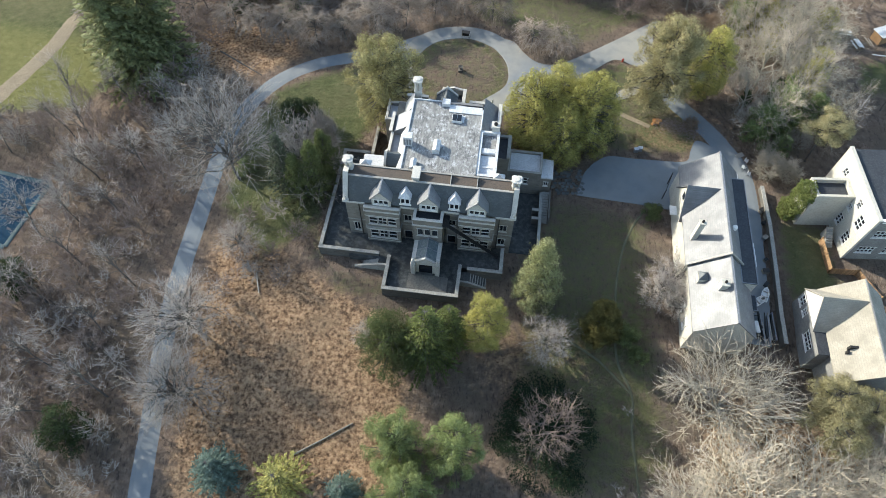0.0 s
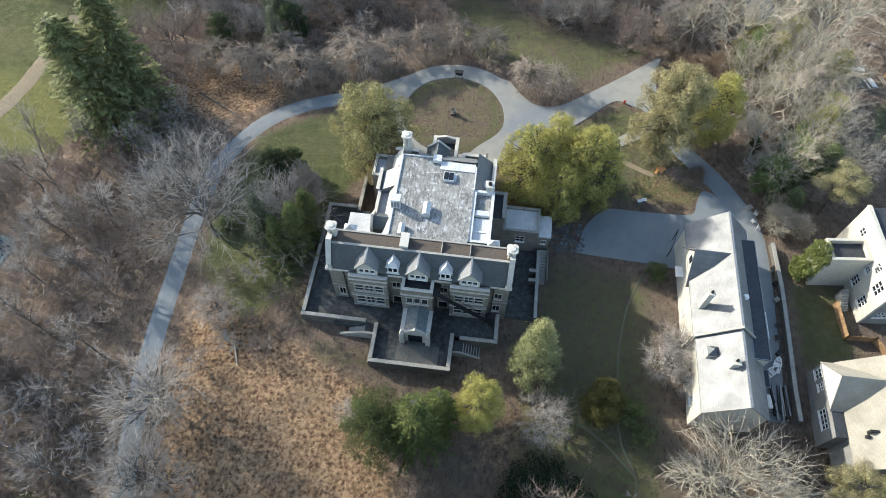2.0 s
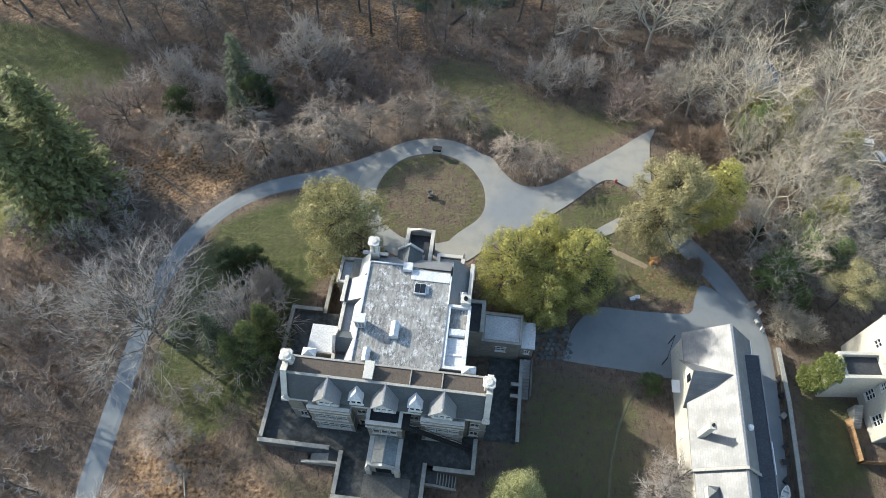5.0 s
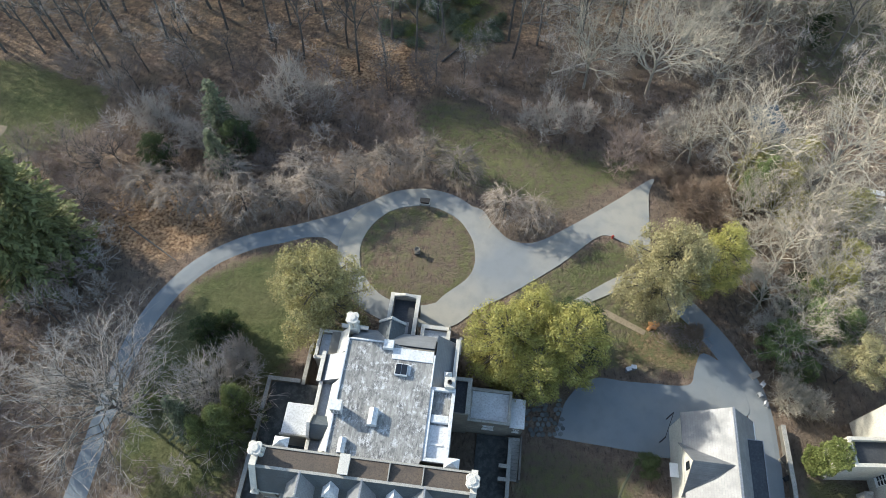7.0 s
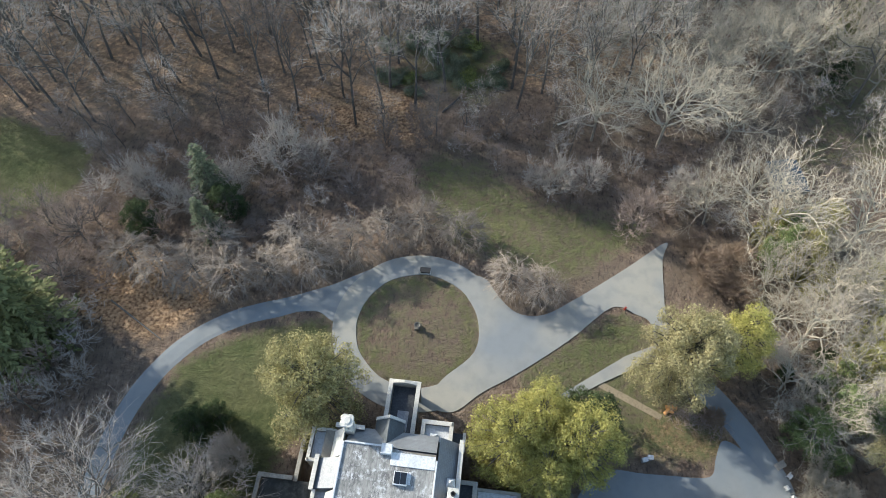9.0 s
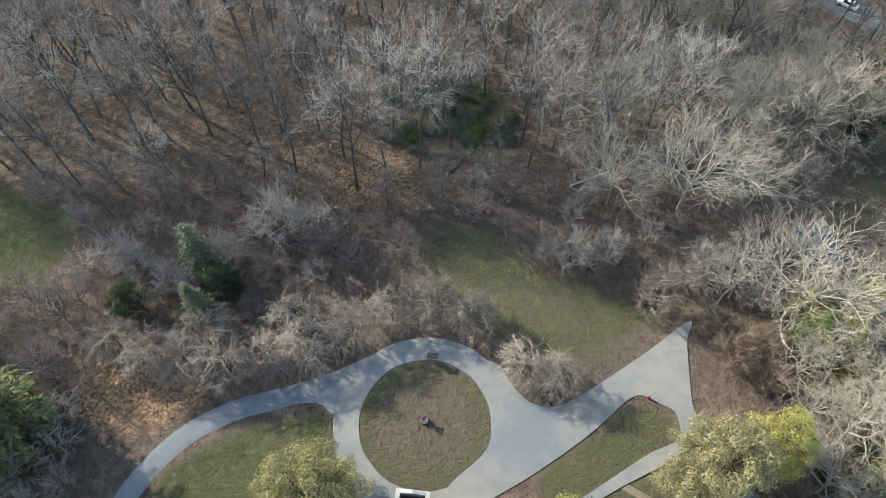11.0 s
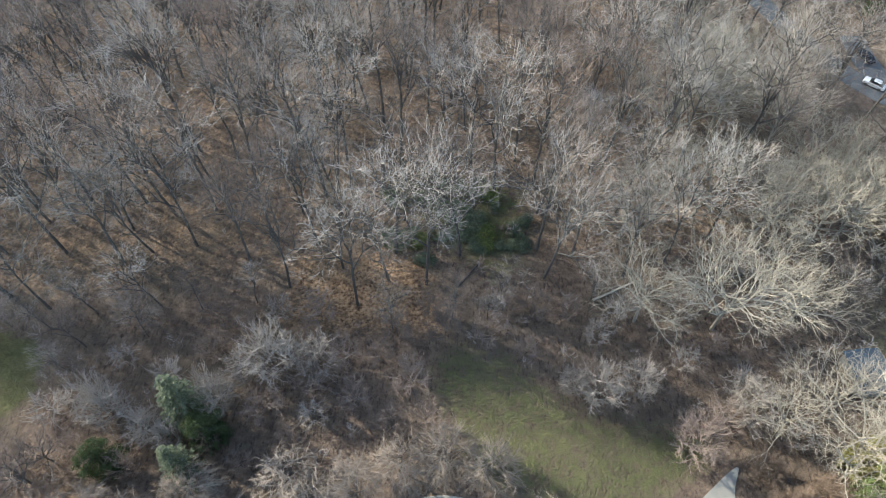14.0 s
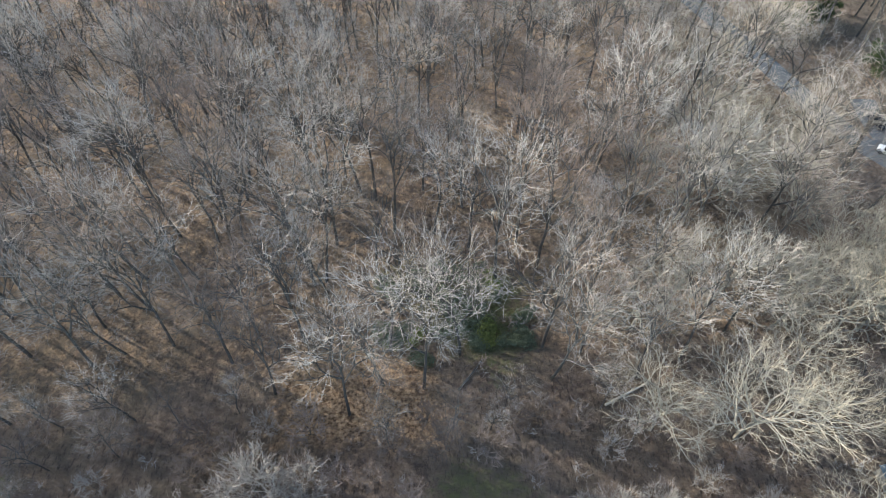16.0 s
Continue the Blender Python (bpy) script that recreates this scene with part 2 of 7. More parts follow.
def window(parent, m, wide, high, lights=3, rows=2, material=None, name="window", sill=True):
    """A framed window facing -y of its pose m, its middle at the bottom of the opening; one pane a light."""
    material = material or LIMESTONE
    key = (round(wide, 2), round(high, 2), lights, rows, material.name, sill)
    bar = 0.065
    cell = (wide - bar * (lights + 1)) / lights
    pane_h = (high - bar * (rows + 1)) / rows
    if key not in FRAME_MESHES:
        bm = bmesh.new()
        for i in range(lights + 1):
            x = -wide / 2 + i * (cell + bar)
            box(bm, x, x + bar, -0.1, 0.16, 0, high)
        for j in range(rows + 1):
            z = j * (pane_h + bar)
            for i in range(lights):
                x = -wide / 2 + bar + i * (cell + bar)
                box(bm, x, x + cell, -0.09, 0.15, z, z + bar)
        me = bpy.data.meshes.new("window_frame")
        bm.to_mesh(me)
        bm.free()
        me.materials.append(material)
        ms, ml = bpy.data.meshes.new("window_sill"), bpy.data.meshes.new("lintel")
        for mesh, row in ((ms, (-wide / 2 - 0.12, wide / 2 + 0.12, -0.2, 0.1, -0.16, 0)), (ml, (-wide / 2 - 0.1, wide / 2 + 0.1, -0.14, 0.1, high, high + 0.14))):
            bs = boxes(row)
            bs.to_mesh(mesh)
            bs.free()
            mesh.materials.append(material)
        bp = bmesh.new()
        box(bp, -cell / 2, cell / 2, 0.04, 0.06, 0, pane_h)
        mp = bpy.data.meshes.new("pane")
        bp.to_mesh(mp)
        bp.free()
        mp.materials.append(GLASS)
        FRAME_MESHES[key] = (me, ms, ml, mp)
    me, ms, ml, mp = FRAME_MESHES[key]
    w = new(name, me)
    w.parent = parent
    w.matrix_local = m
    if sill:
        new("window_sill", ms).parent = w
        new("lintel", ml).parent = w
    for i in range(lights):
        for j in range(rows):
            p = new("pane", mp)
            p.parent = w
            p.matrix_local = pose(-wide / 2 + bar + cell / 2 + i * (cell + bar), 0, bar + j * (pane_h + bar))
    return w


def smooth(a, b, t):
    t = min(1.0, max(0.0, (t - a) / (b - a)))
    return t * t * (3 - 2 * t)


def land(x, y):
    """Height of the ground."""
    return -2.8 * smooth(46, 22, y) - 1.5 * smooth(105, 118, y) - 3.0 * smooth(118, 160, y)


# ---- ground ----
def inside(poly, x, y):
    hit = False
    for (x0, y0), (x1, y1) in zip(poly, poly[1:] + poly[:1]):
        if (y0 > y) != (y1 > y) and x < (x1 - x0) * (y - y0) / (y1 - y0) + x0:
            hit = not hit
    return hit


def edge_distance(poly, x, y):
    best = 1e9
    for (x0, y0), (x1, y1) in zip(poly, poly[1:] + poly[:1]):
        dx, dy = x1 - x0, y1 - y0
        k = min(1.0, max(0.0, ((x - x0) * dx + (y - y0) * dy) / (dx * dx + dy * dy)))
        best = min(best, math.hypot(x - x0 - k * dx, y - y0 - k * dy))
    return best


def soft_zone(poly, x, y, fade):
    d = edge_distance(poly, x, y)
    return smooth(-fade, fade, d if inside(poly, x, y) else -d)


DRIVE = [(-33.0, -60), (-36.0, -30), (-37.6, -12), (-38.6, 2), (-39.3, 10), (-40.3, 18), (-40.8, 30), (-40.8, 40), (-40.4, 50), (-39.6, 60), (-38.9, 68), (-38.0, 76), (-36.2, 82.5), (-32.8, 88.6), (-28.2, 93.2), (-22.5, 96.2), (-16.5, 97.8), (-10.6, 99.6), (-6.6, 101.2), (-2.8, 103.0)]
RING = (4.4, 94.1)
LAWN_ZONES = [  # outline, strength, fade
    ([(-36, 62), (-35, 78), (-30, 89), (-20, 94), (-9, 96), (-8, 88), (-13, 78), (-18, 66), (-20, 58), (-28, 52)], 0.95, 3.0),
    ([(8, 110), (18, 104), (28, 101), (45, 111), (44, 115), (26, 119), (16, 128), (8, 131), (2, 126)], 0.6, 3.5),
    ([(26, 75), (46, 73), (49, 80), (44, 92), (30, 88)], 0.6, 2.0),
    ([(19, 87), (30, 94), (35.5, 97.4), (40, 95), (41, 91), (30, 85), (20, 80)], 0.65, 1.5),
    ([(-140, 75), (-66, 84), (-62, 92), (-69, 104), (-80, 122), (-140, 140)], 1.0, 2.5),
    ([(-140, 110), (-67, 113), (-60, 118), (-55, 123), (-55.5, 131), (-64, 135), (-75, 140), (-140, 150)], 1.0, 2.5),
    ([(55, 45), (64, 46), (64, 58), (57, 60)], 0.85, 2.0),
    ([(11, 24), (20, 14), (34, 18), (34, 48), (36, 60), (20, 64), (13, 52)], 0.6, 4.0),
    ([(-21, 52), (-16, 45), (-7, 44), (-7, 48), (-17, 50), (-18, 60), (-21, 62)], 0.5, 2.0),
    ([(80, 88), (110, 92), (110, 99), (84, 98)], 0.8, 3.0),
    ([(-6, 166), (4, 150), (16, 140), (20, 146), (24, 162), (8, 168)], 0.62, 6.0),
    ([(66, 122), (120, 130), (120, 175), (90, 168), (78, 140)], 0.5, 5.0),
]
YELLOW_ZONE = [(-140, 78), (-66, 85), (-63, 92), (-70, 102), (-140, 118)]
LEAF_ZONES = [
    ([(-37, 5), (-6, 10), (-4, 28), (-8, 42), (-22, 50), (-30, 58), (-36, 55)], 1.0, 4.0),
    ([(-36, 92), (-26, 98), (-30, 104), (-46, 110), (-50, 96)], 0.9, 3.0),
    ([(42, 74), (48, 75), (49, 84), (42, 85), (36, 80), (34, 76)], 0.8, 2.0),
    ([(5, 30), (22, 30), (30, 40), (22, 44), (8, 40)], 0.55, 4.0),
    ([(36, 10), (60, 10), (60, 27), (38, 30)], 0.75, 4.0),
    ([(-130, 135), (66, 146), (60, 250), (60, 320), (-130, 320)], 0.45, 8.0),
    ([(-20, 132), (6, 132), (6, 150), (-20, 150)], 0.75, 5.0),
]


def grid_lines(lo, hi, step, far):
    mid = list(np.arange(lo, hi + 0.01, step))
    out, d = [], step
    a, b = lo, hi
    before, after = [], []
    while a > -far:
        d *= 1.5
        a -= d
        b += d
        before.append(a)
        after.append(b)
    return before[::-1] + mid + after


def ground_material():
    m, nt, b = base_mat("winter_ground", 0.95, 0.0, 0.1)
    def attr(name):
        a = nt.nodes.new("ShaderNodeAttribute")
        a.attribute_name = name
        return a.outputs["Fac"]
    big = noise_tex(nt, 0.09, 6.0, 0.6)
    mid = noise_tex(nt, 0.7, 7.0, 0.68)
    fine = noise_tex(nt, 5.0, 6.0, 0.7)
    twig = noise_tex(nt, 2.2, 8.0, 0.75, (1.0, 0.35, 1.0))
    litter = ramp(nt, mid, [(0.3, (0.14, 0.102, 0.08)), (0.5, (0.235, 0.174, 0.136)), (0.72, (0.36, 0.28, 0.218))])
    litter = mixc(nt, ramp_fac(nt, big, 0.42, 0.66), litter, (0.18, 0.146, 0.115))
    litter = mixc(nt, ramp_fac(nt, twig, 0.52, 0.66), litter, (0.09, 0.072, 0.06))
    leaf = ramp(nt, mid, [(0.28, (0.15, 0.09, 0.055)), (0.5, (0.35, 0.225, 0.14)), (0.75, (0.56, 0.39, 0.25))])
    leaf = mixc(nt, ramp_fac(nt, twig, 0.55, 0.7), leaf, (0.12, 0.08, 0.05))
    leaf = mixc(nt, ramp_fac(nt, fine, 0.55, 0.75), leaf, (0.34, 0.245, 0.15))
    grass = ramp(nt, mid, [(0.3, (0.075, 0.095, 0.042)), (0.52, (0.12, 0.135, 0.062)), (0.75, (0.2, 0.195, 0.1))])
    grass = mixc(nt, math_node(nt, "MULTIPLY", ramp_fac(nt, big, 0.42, 0.64), 0.5), grass, (0.2, 0.175, 0.1))
    bright = ramp(nt, mid, [(0.3, (0.16, 0.165, 0.06)), (0.7, (0.26, 0.25, 0.1))])
    grass = mixc(nt, attr("yellow"), grass, bright)
    grass = mixc(nt, math_node(nt, "MULTIPLY", ramp_fac(nt, fine, 0.5, 0.8), 0.5), grass, (0.08, 0.088, 0.045))
    def edged(name):
        s = math_node(nt, "ADD", attr(name), math_node(nt, "MULTIPLY_ADD", mid, 1.3))
        s.node.inputs[1].links[0].from_node.inputs[2].default_value = -0.65
        return ramp_fac(nt, s, 0.3, 0.72)
    clump = noise_tex(nt, 1.9, 6.0, 0.6)
    # clump tops paler, hollows darker: leaf tone plus painted small shadows
    leaf = mixc(nt, math_node(nt, "MULTIPLY", ramp_fac(nt, clump, 0.5, 0.66), 0.8), leaf, (0.62, 0.43, 0.27))
    leaf = mixc(nt, math_node(nt, "MULTIPLY", ramp_fac(nt, clump, 0.48, 0.36), 0.85), leaf, (0.085, 0.052, 0.034))
    leaf = mixc(nt, math_node(nt, "MULTIPLY", ramp_fac(nt, big, 0.52, 0.68), 0.5), leaf, (0.2, 0.155, 0.11))
    col = mixc(nt, edged("leaf"), litter, leaf)
    col = mixc(nt, edged("lawn"), col, grass)
    nt.links.new(col, b.inputs["Base Color"])
    h = math_node(nt, "ADD", fine, math_node(nt, "MULTIPLY", math_node(nt, "ADD", mid, clump), 1.6))
    add_bump(nt, b, h, 1.0, 0.7)
    return m


def build_ground():
    xs, ys = grid_lines(-150, 160, 2.0, 2500), grid_lines(-20, 290, 2.0, 2500)
    verts = [(x, y, land(x, y)) for y in ys for x in xs]
    w = len(xs)
    faces = [(j * w + i, j * w + i + 1, (j + 1) * w + i + 1, (j + 1) * w + i) for j in range(len(ys) - 1) for i in range(w - 1)]
    me = bpy.data.meshes.new("ground")
    me.from_pydata(verts, [], faces)
    me.polygons.foreach_set("use_smooth", [True] * len(faces))
    data = {"lawn": [], "leaf": [], "yellow": []}
    for x, y, z in verts:
        near = -150 < x < 160 and -20 < y < 320
        g = max((k * soft_zone(p, x, y, f) for p, k, f in LAWN_ZONES), default=0) if near else 0.2
        ring = math.hypot(x - RING[0], y - RING[1])
        g = max(g, 0.42 * smooth(10.5, 8.0, ring), 0.62 * smooth(11.0, 9.0, ring) * smooth(5.5, 8.0, ring))
        l = max((k * soft_zone(p, x, y, f) for p, k, f in LEAF_ZONES), default=0) if near else 0.45
        data["lawn"].append(g)
        data["leaf"].append(l)
        data["yellow"].append(soft_zone(YELLOW_ZONE, x, y, 3.0) if near else 0.0)
    for key, vals in data.items():
        me.attributes.new(key, "FLOAT", "POINT").data.foreach_set("value", vals)
    me.materials.append(ground_material())
    return tagged(new("ground", me), "brown winter ground with leaf litter and thin grass", "ground", kind="structure")


build_ground()


# ---- drives and courts ----
def worn_asphalt(name, blue, tan, lo, hi):
    """Asphalt tinted blue-grey for skylit shade and tan for sunlit stretches, both painted in broad soft drifts, with
    fine grain and darker patches.
    """
    m, nt, b = base_mat(name, 0.9, 0.0, 0.25)
    drift = noise_tex(nt, 0.07, 3.0, 0.5)
    soft = noise_tex(nt, 0.45, 4.0, 0.55)
    grain = noise_tex(nt, 9.0, 6.0, 0.7)
    col = mixc(nt, ramp_fac(nt, drift, lo, hi), blue, tan)
    col = mixc(nt, math_node(nt, "MULTIPLY", ramp_fac(nt, soft, 0.45, 0.7), 0.35), col, tuple(0.72 * v for v in blue))
    col = mixc(nt, math_node(nt, "MULTIPLY", ramp_fac(nt, grain, 0.45, 0.75), 0.22), col, tuple(0.6 * v for v in tan))
    nt.links.new(col, b.inputs["Base Color"])
    add_bump(nt, b, grain, 0.2, 0.02)
    return m


# mostly blue as under tree shade, then mostly tan as in sunlight
ASPHALT = worn_asphalt("worn_blue_grey_asphalt", (0.157, 0.179, 0.196), (0.22, 0.223, 0.215), 0.44, 0.72)
PLAZA = worn_asphalt("gritty_tan_asphalt", (0.18, 0.195, 0.207), (0.272, 0.26, 0.226), 0.36, 0.6)
DIRT = surface("trodden_earth", (0.105, 0.105, 0.066), (0.085, 0.086, 0.052), (0.07, 0.07, 0.044), 0.5, 3.0, 0.95)
TAN_EARTH = surface("tan_trodden_earth", (0.24, 0.195, 0.135), (0.19, 0.155, 0.105), (0.13, 0.105, 0.07), 0.5, 3.0, 0.95)
STREET = surface("street_asphalt", (0.13, 0.135, 0.14), (0.1, 0.104, 0.11), (0.07, 0.072, 0.075), 0.2, 2.0, 0.85)


def catmull(pts, per=6):
    out = []
    p = [pts[0]] + list(pts) + [pts[-1]]
    for i in range(1, len(p) - 2):
        for k in range(per):
            t = k / per
            out.append(tuple(0.5 * (2 * b + (c - a) * t + (2 * a - 5 * b + 4 * c - d) * t * t + (3 * b - a - 3 * c + d) * t ** 3) for a, b, c, d in zip(p[i - 1], p[i], p[i + 1], p[i + 2])))
    out.append(pts[-1])
    return out


def ribbon(name, line, wide, lift, material, label, category, wobble=0.12):
    """A strip of road of that width that lies on the ground, with a small edge of its own thickness."""
    pts = catmull(line)
    n = 5
    verts, faces = [], []
    for i, (x, y) in enumerate(pts):
        a, b = pts[max(0, i - 1)], pts[min(len(pts) - 1, i + 1)]
        d = math.hypot(b[0] - a[0], b[1] - a[1])
        nx, ny = -(b[1] - a[1]) / d, (b[0] - a[0]) / d
        for k in range(n):
            o = (k / (n - 1) - 0.5) * (wide + wobble * 2 * noise.noise(Vector((x * 0.3, y * 0.3, k))))
            px, py = x + nx * o, y + ny * o
            down = 0.1 if k in (0, n - 1) else 0.0
            verts.append((px, py, land(px, py) + lift - down))
    for i in range(len(pts) - 1):
        for k in range(n - 1):
            faces.append((i * n + k, i * n + k + 1, (i + 1) * n + k + 1, (i + 1) * n + k))
    me = bpy.data.meshes.new(name)
    me.from_pydata(verts, [], faces)
    me.materials.append(material)
    me.update()
    ob = new(name, me)
    return tagged(ob, label, category, kind="structure")


def sheet(name, outline, lift, material, label, category, curve=True):
    """A paved area with a curved outline, draped on the ground."""
    pts = catmull(list(outline) + [outline[0]], 5)[:-1] if curve else outline
    bm = bmesh.new()
    f = bm.faces.new([bm.verts.new((x, y, 0)) for x, y in pts])
    bmesh.ops.triangulate(bm, faces=[f])
    for _ in range(4):
        long = [e for e in bm.edges if e.calc_length() > 4.0]
        if not long:
            break
        bmesh.ops.subdivide_edges(bm, edges=long, cuts=1)
        bmesh.ops.triangulate(bm, faces=bm.faces)
    rim = [e for e in bm.edges if e.is_boundary]
    for v in bm.verts:
        v.co.z = land(v.co.x, v.co.y) + lift
    r = bmesh.ops.extrude_edge_only(bm, edges=rim)
    for v in [g for g in r["geom"] if isinstance(g, bmesh.types.BMVert)]:
        v.co.z -= 0.15
    bmesh.ops.recalc_face_normals(bm, faces=bm.faces)
    up = sum(f.normal.z for f in bm.faces)
    if up < 0:
        bmesh.ops.reverse_faces(bm, faces=bm.faces)
    ob = mesh_object(name, bm, material)
    return tagged(ob, label, category, kind="structure")


ribbon("drive", DRIVE, 3.5, 0.07, ASPHALT, "long curved driveway of pale worn asphalt", "driveway")


def ring_drive():
    bm = bmesh.new()
    n = 96
    radii = ((9.25, -0.08), (9.35, 0.085), (10.6, 0.085), (11.8, 0.085), (12.9, 0.085), (13.0, -0.08))
    loops = []
    for r, dz in radii:
        loop = []
        for i in range(n):
            a = 2 * math.pi * i / n
            k = r + 0.12 * noise.noise(Vector((math.cos(a) * 3, math.sin(a) * 3, r)))
            x, y = RING[0] + k * math.cos(a), RING[1] + k * math.sin(a)
            loop.append(bm.verts.new((x, y, land(x, y) + dz)))
        loops.append(loop)
    for p, q in zip(loops, loops[1:]):
        for i in range(n):
            bm.faces.new((p[i], q[i], q[(i + 1) % n], p[(i + 1) % n]))
    tagged(mesh_object("ring_drive", bm, PLAZA), "round carriage drive of worn grey asphalt", "driveway", kind="structure")


ring_drive()
sheet("drive_apron", [(-15.0, 96.9), (-11.0, 97.0), (-8.4, 95.4), (-7.4, 98.0), (-5.2, 100.6), (-3.6, 103.0), (-7.2, 101.8), (-11.0, 99.9)], 0.078, ASPHALT, "worn asphalt where the drive meets the round carriage drive", "driveway")
sheet("plaza", [(12.5, 103.5), (15.2, 102.5), (17.0, 99.4), (19.7, 96.6), (23.8, 96.3), (29.8, 99.5), (38.1, 104.7), (45.3, 109.6), (43.9, 106.0), (43.0, 100.0), (42.6, 95.5), (43.5, 90.5), (40.5, 91.0), (39.9, 95.0), (37.8, 96.4), (35.6, 97.6), (33.2, 96.8), (27.1, 92.0), (19.1, 86.9), (13.7, 84.0), (9.5, 81.2), (6.0, 82.4), (8.0, 86.0), (12.8, 90.2), (13.7, 95.5), (11.8, 100.5)], 0.1, PLAZA, "pale worn asphalt forecourt and fork beside the round lawn", "forecourt")
ribbon("back_drive", [(42.9, 94), (43.4, 91), (45.0, 86), (48.4, 81.0), (51.3, 75.5), (53.2, 70), (52.8, 62), (51.2, 52), (49.8, 44), (48.8, 37.5)], 4.4, 0.06, ASPHALT, "narrow worn asphalt back drive beside the stable block", "driveway")
sheet("court", [(23.8, 64.6), (24.6, 66.8), (25.8, 69.6), (28.0, 71.9), (30.6, 73.2), (34.6, 72.7), (39.0, 72.3), (43.0, 72.0), (44.6, 72.6), (45.4, 74.6), (47.2, 77.0), (50.5, 74.0), (51.8, 68.0), (46.0, 65.6), (42.0, 62.2), (38.6, 61.8), (34.5, 62.7), (31.2, 63.3), (27.0, 64.0)], 0.075, ASPHALT, "grey asphalt parking court", "courtyard")
sheet("footpath", [(24.6, 83.4), (30.2, 86.6), (35.3, 89.5), (40.5, 91.4), (41.2, 90.3), (36.4, 87.6), (30.9, 85.2), (25.3, 82.4)], 0.13, PLAZA, "pale paved footpath through the lawn", "path", curve=False)
sheet("footpath", [(31.2, 85.6), (35.0, 83.3), (39.2, 80.6), (38.7, 79.9), (34.5, 82.4), (30.6, 84.8)], 0.03, TAN_EARTH, "narrow trodden path through the lawn", "path", curve=False)
ribbon("trodden_path", [(27.4, 8), (27.8, 18), (28.0, 25), (28.6, 30.1), (27.0, 35), (27.3, 42), (29.1, 50.8), (31.9, 57.3), (35.0, 61.6)], 0.45, 0.05, DIRT, "thin trodden earth path through rough grass", "path", 0.2)
ribbon("trodden_path", [(28.6, 30.1), (24.2, 35.0), (19.4, 38.4), (16.1, 40.1)], 0.5, 0.05, DIRT, "thin trodden earth path through rough grass", "path", 0.2)
ribbon("street", [(70, 250), (77, 234), (84, 217), (90, 202), (96, 190.5), (104, 182), (118, 170), (140, 154)], 6.5, 0.07, STREET, "grey asphalt street beyond the wood", "street")
ribbon("street", [(103, 184), (101, 192), (100.4, 199), (100.8, 205)], 6.0, 0.09, STREET, "grey asphalt side street beyond the wood", "street")
ribbon("lawn_track", [(-86.0, 78.0), (-81.5, 88.0), (-77.0, 98.0), (-74.5, 108.0), (-73.0, 122.0)], 4.6, 0.04, TAN_EARTH, "pale worn earth track across the yellow lawn", "track", 0.6)


# ---- the mansion ----
MANSION = pose(-0.72, 57.05, 0, 0, 0, -7.2)
mansion = thing("mansion", MANSION, "large grey stone mansion with slate front and worn flat roof", "house")


def parapet(parent, u0, u1, v0, v1, z0, z1, material=None, cap=None, over=0.08):
    """A low wall with a coping stone on it."""
    part("parapet", boxes((u0, u1, v0, v1, z0, z1 - 0.14)), material or STONE, parent)
    part("coping", boxes((u0 - over, u1 + over, v0 - over, v1 + over, z1 - 0.14, z1), bev=0.03), cap or COPING, parent)


def parapet_ring(parent, u0, u1, v0, v1, z0, z1, t=0.35, material=None, cap=None):
    parapet(parent, u0, u1, v0, v0 + t, z0, z1, material, cap, 0.04)
    parapet(parent, u0, u1, v1 - t, v1, z0, z1, material, cap, 0.04)
    parapet(parent, u0, u0 + t, v0 + t + 0.05, v1 - t - 0.05, z0, z1, material, cap, 0.04)
    parapet(parent, u1 - t, u1, v0 + t + 0.05, v1 - t - 0.05, z0, z1, material, cap, 0.04)


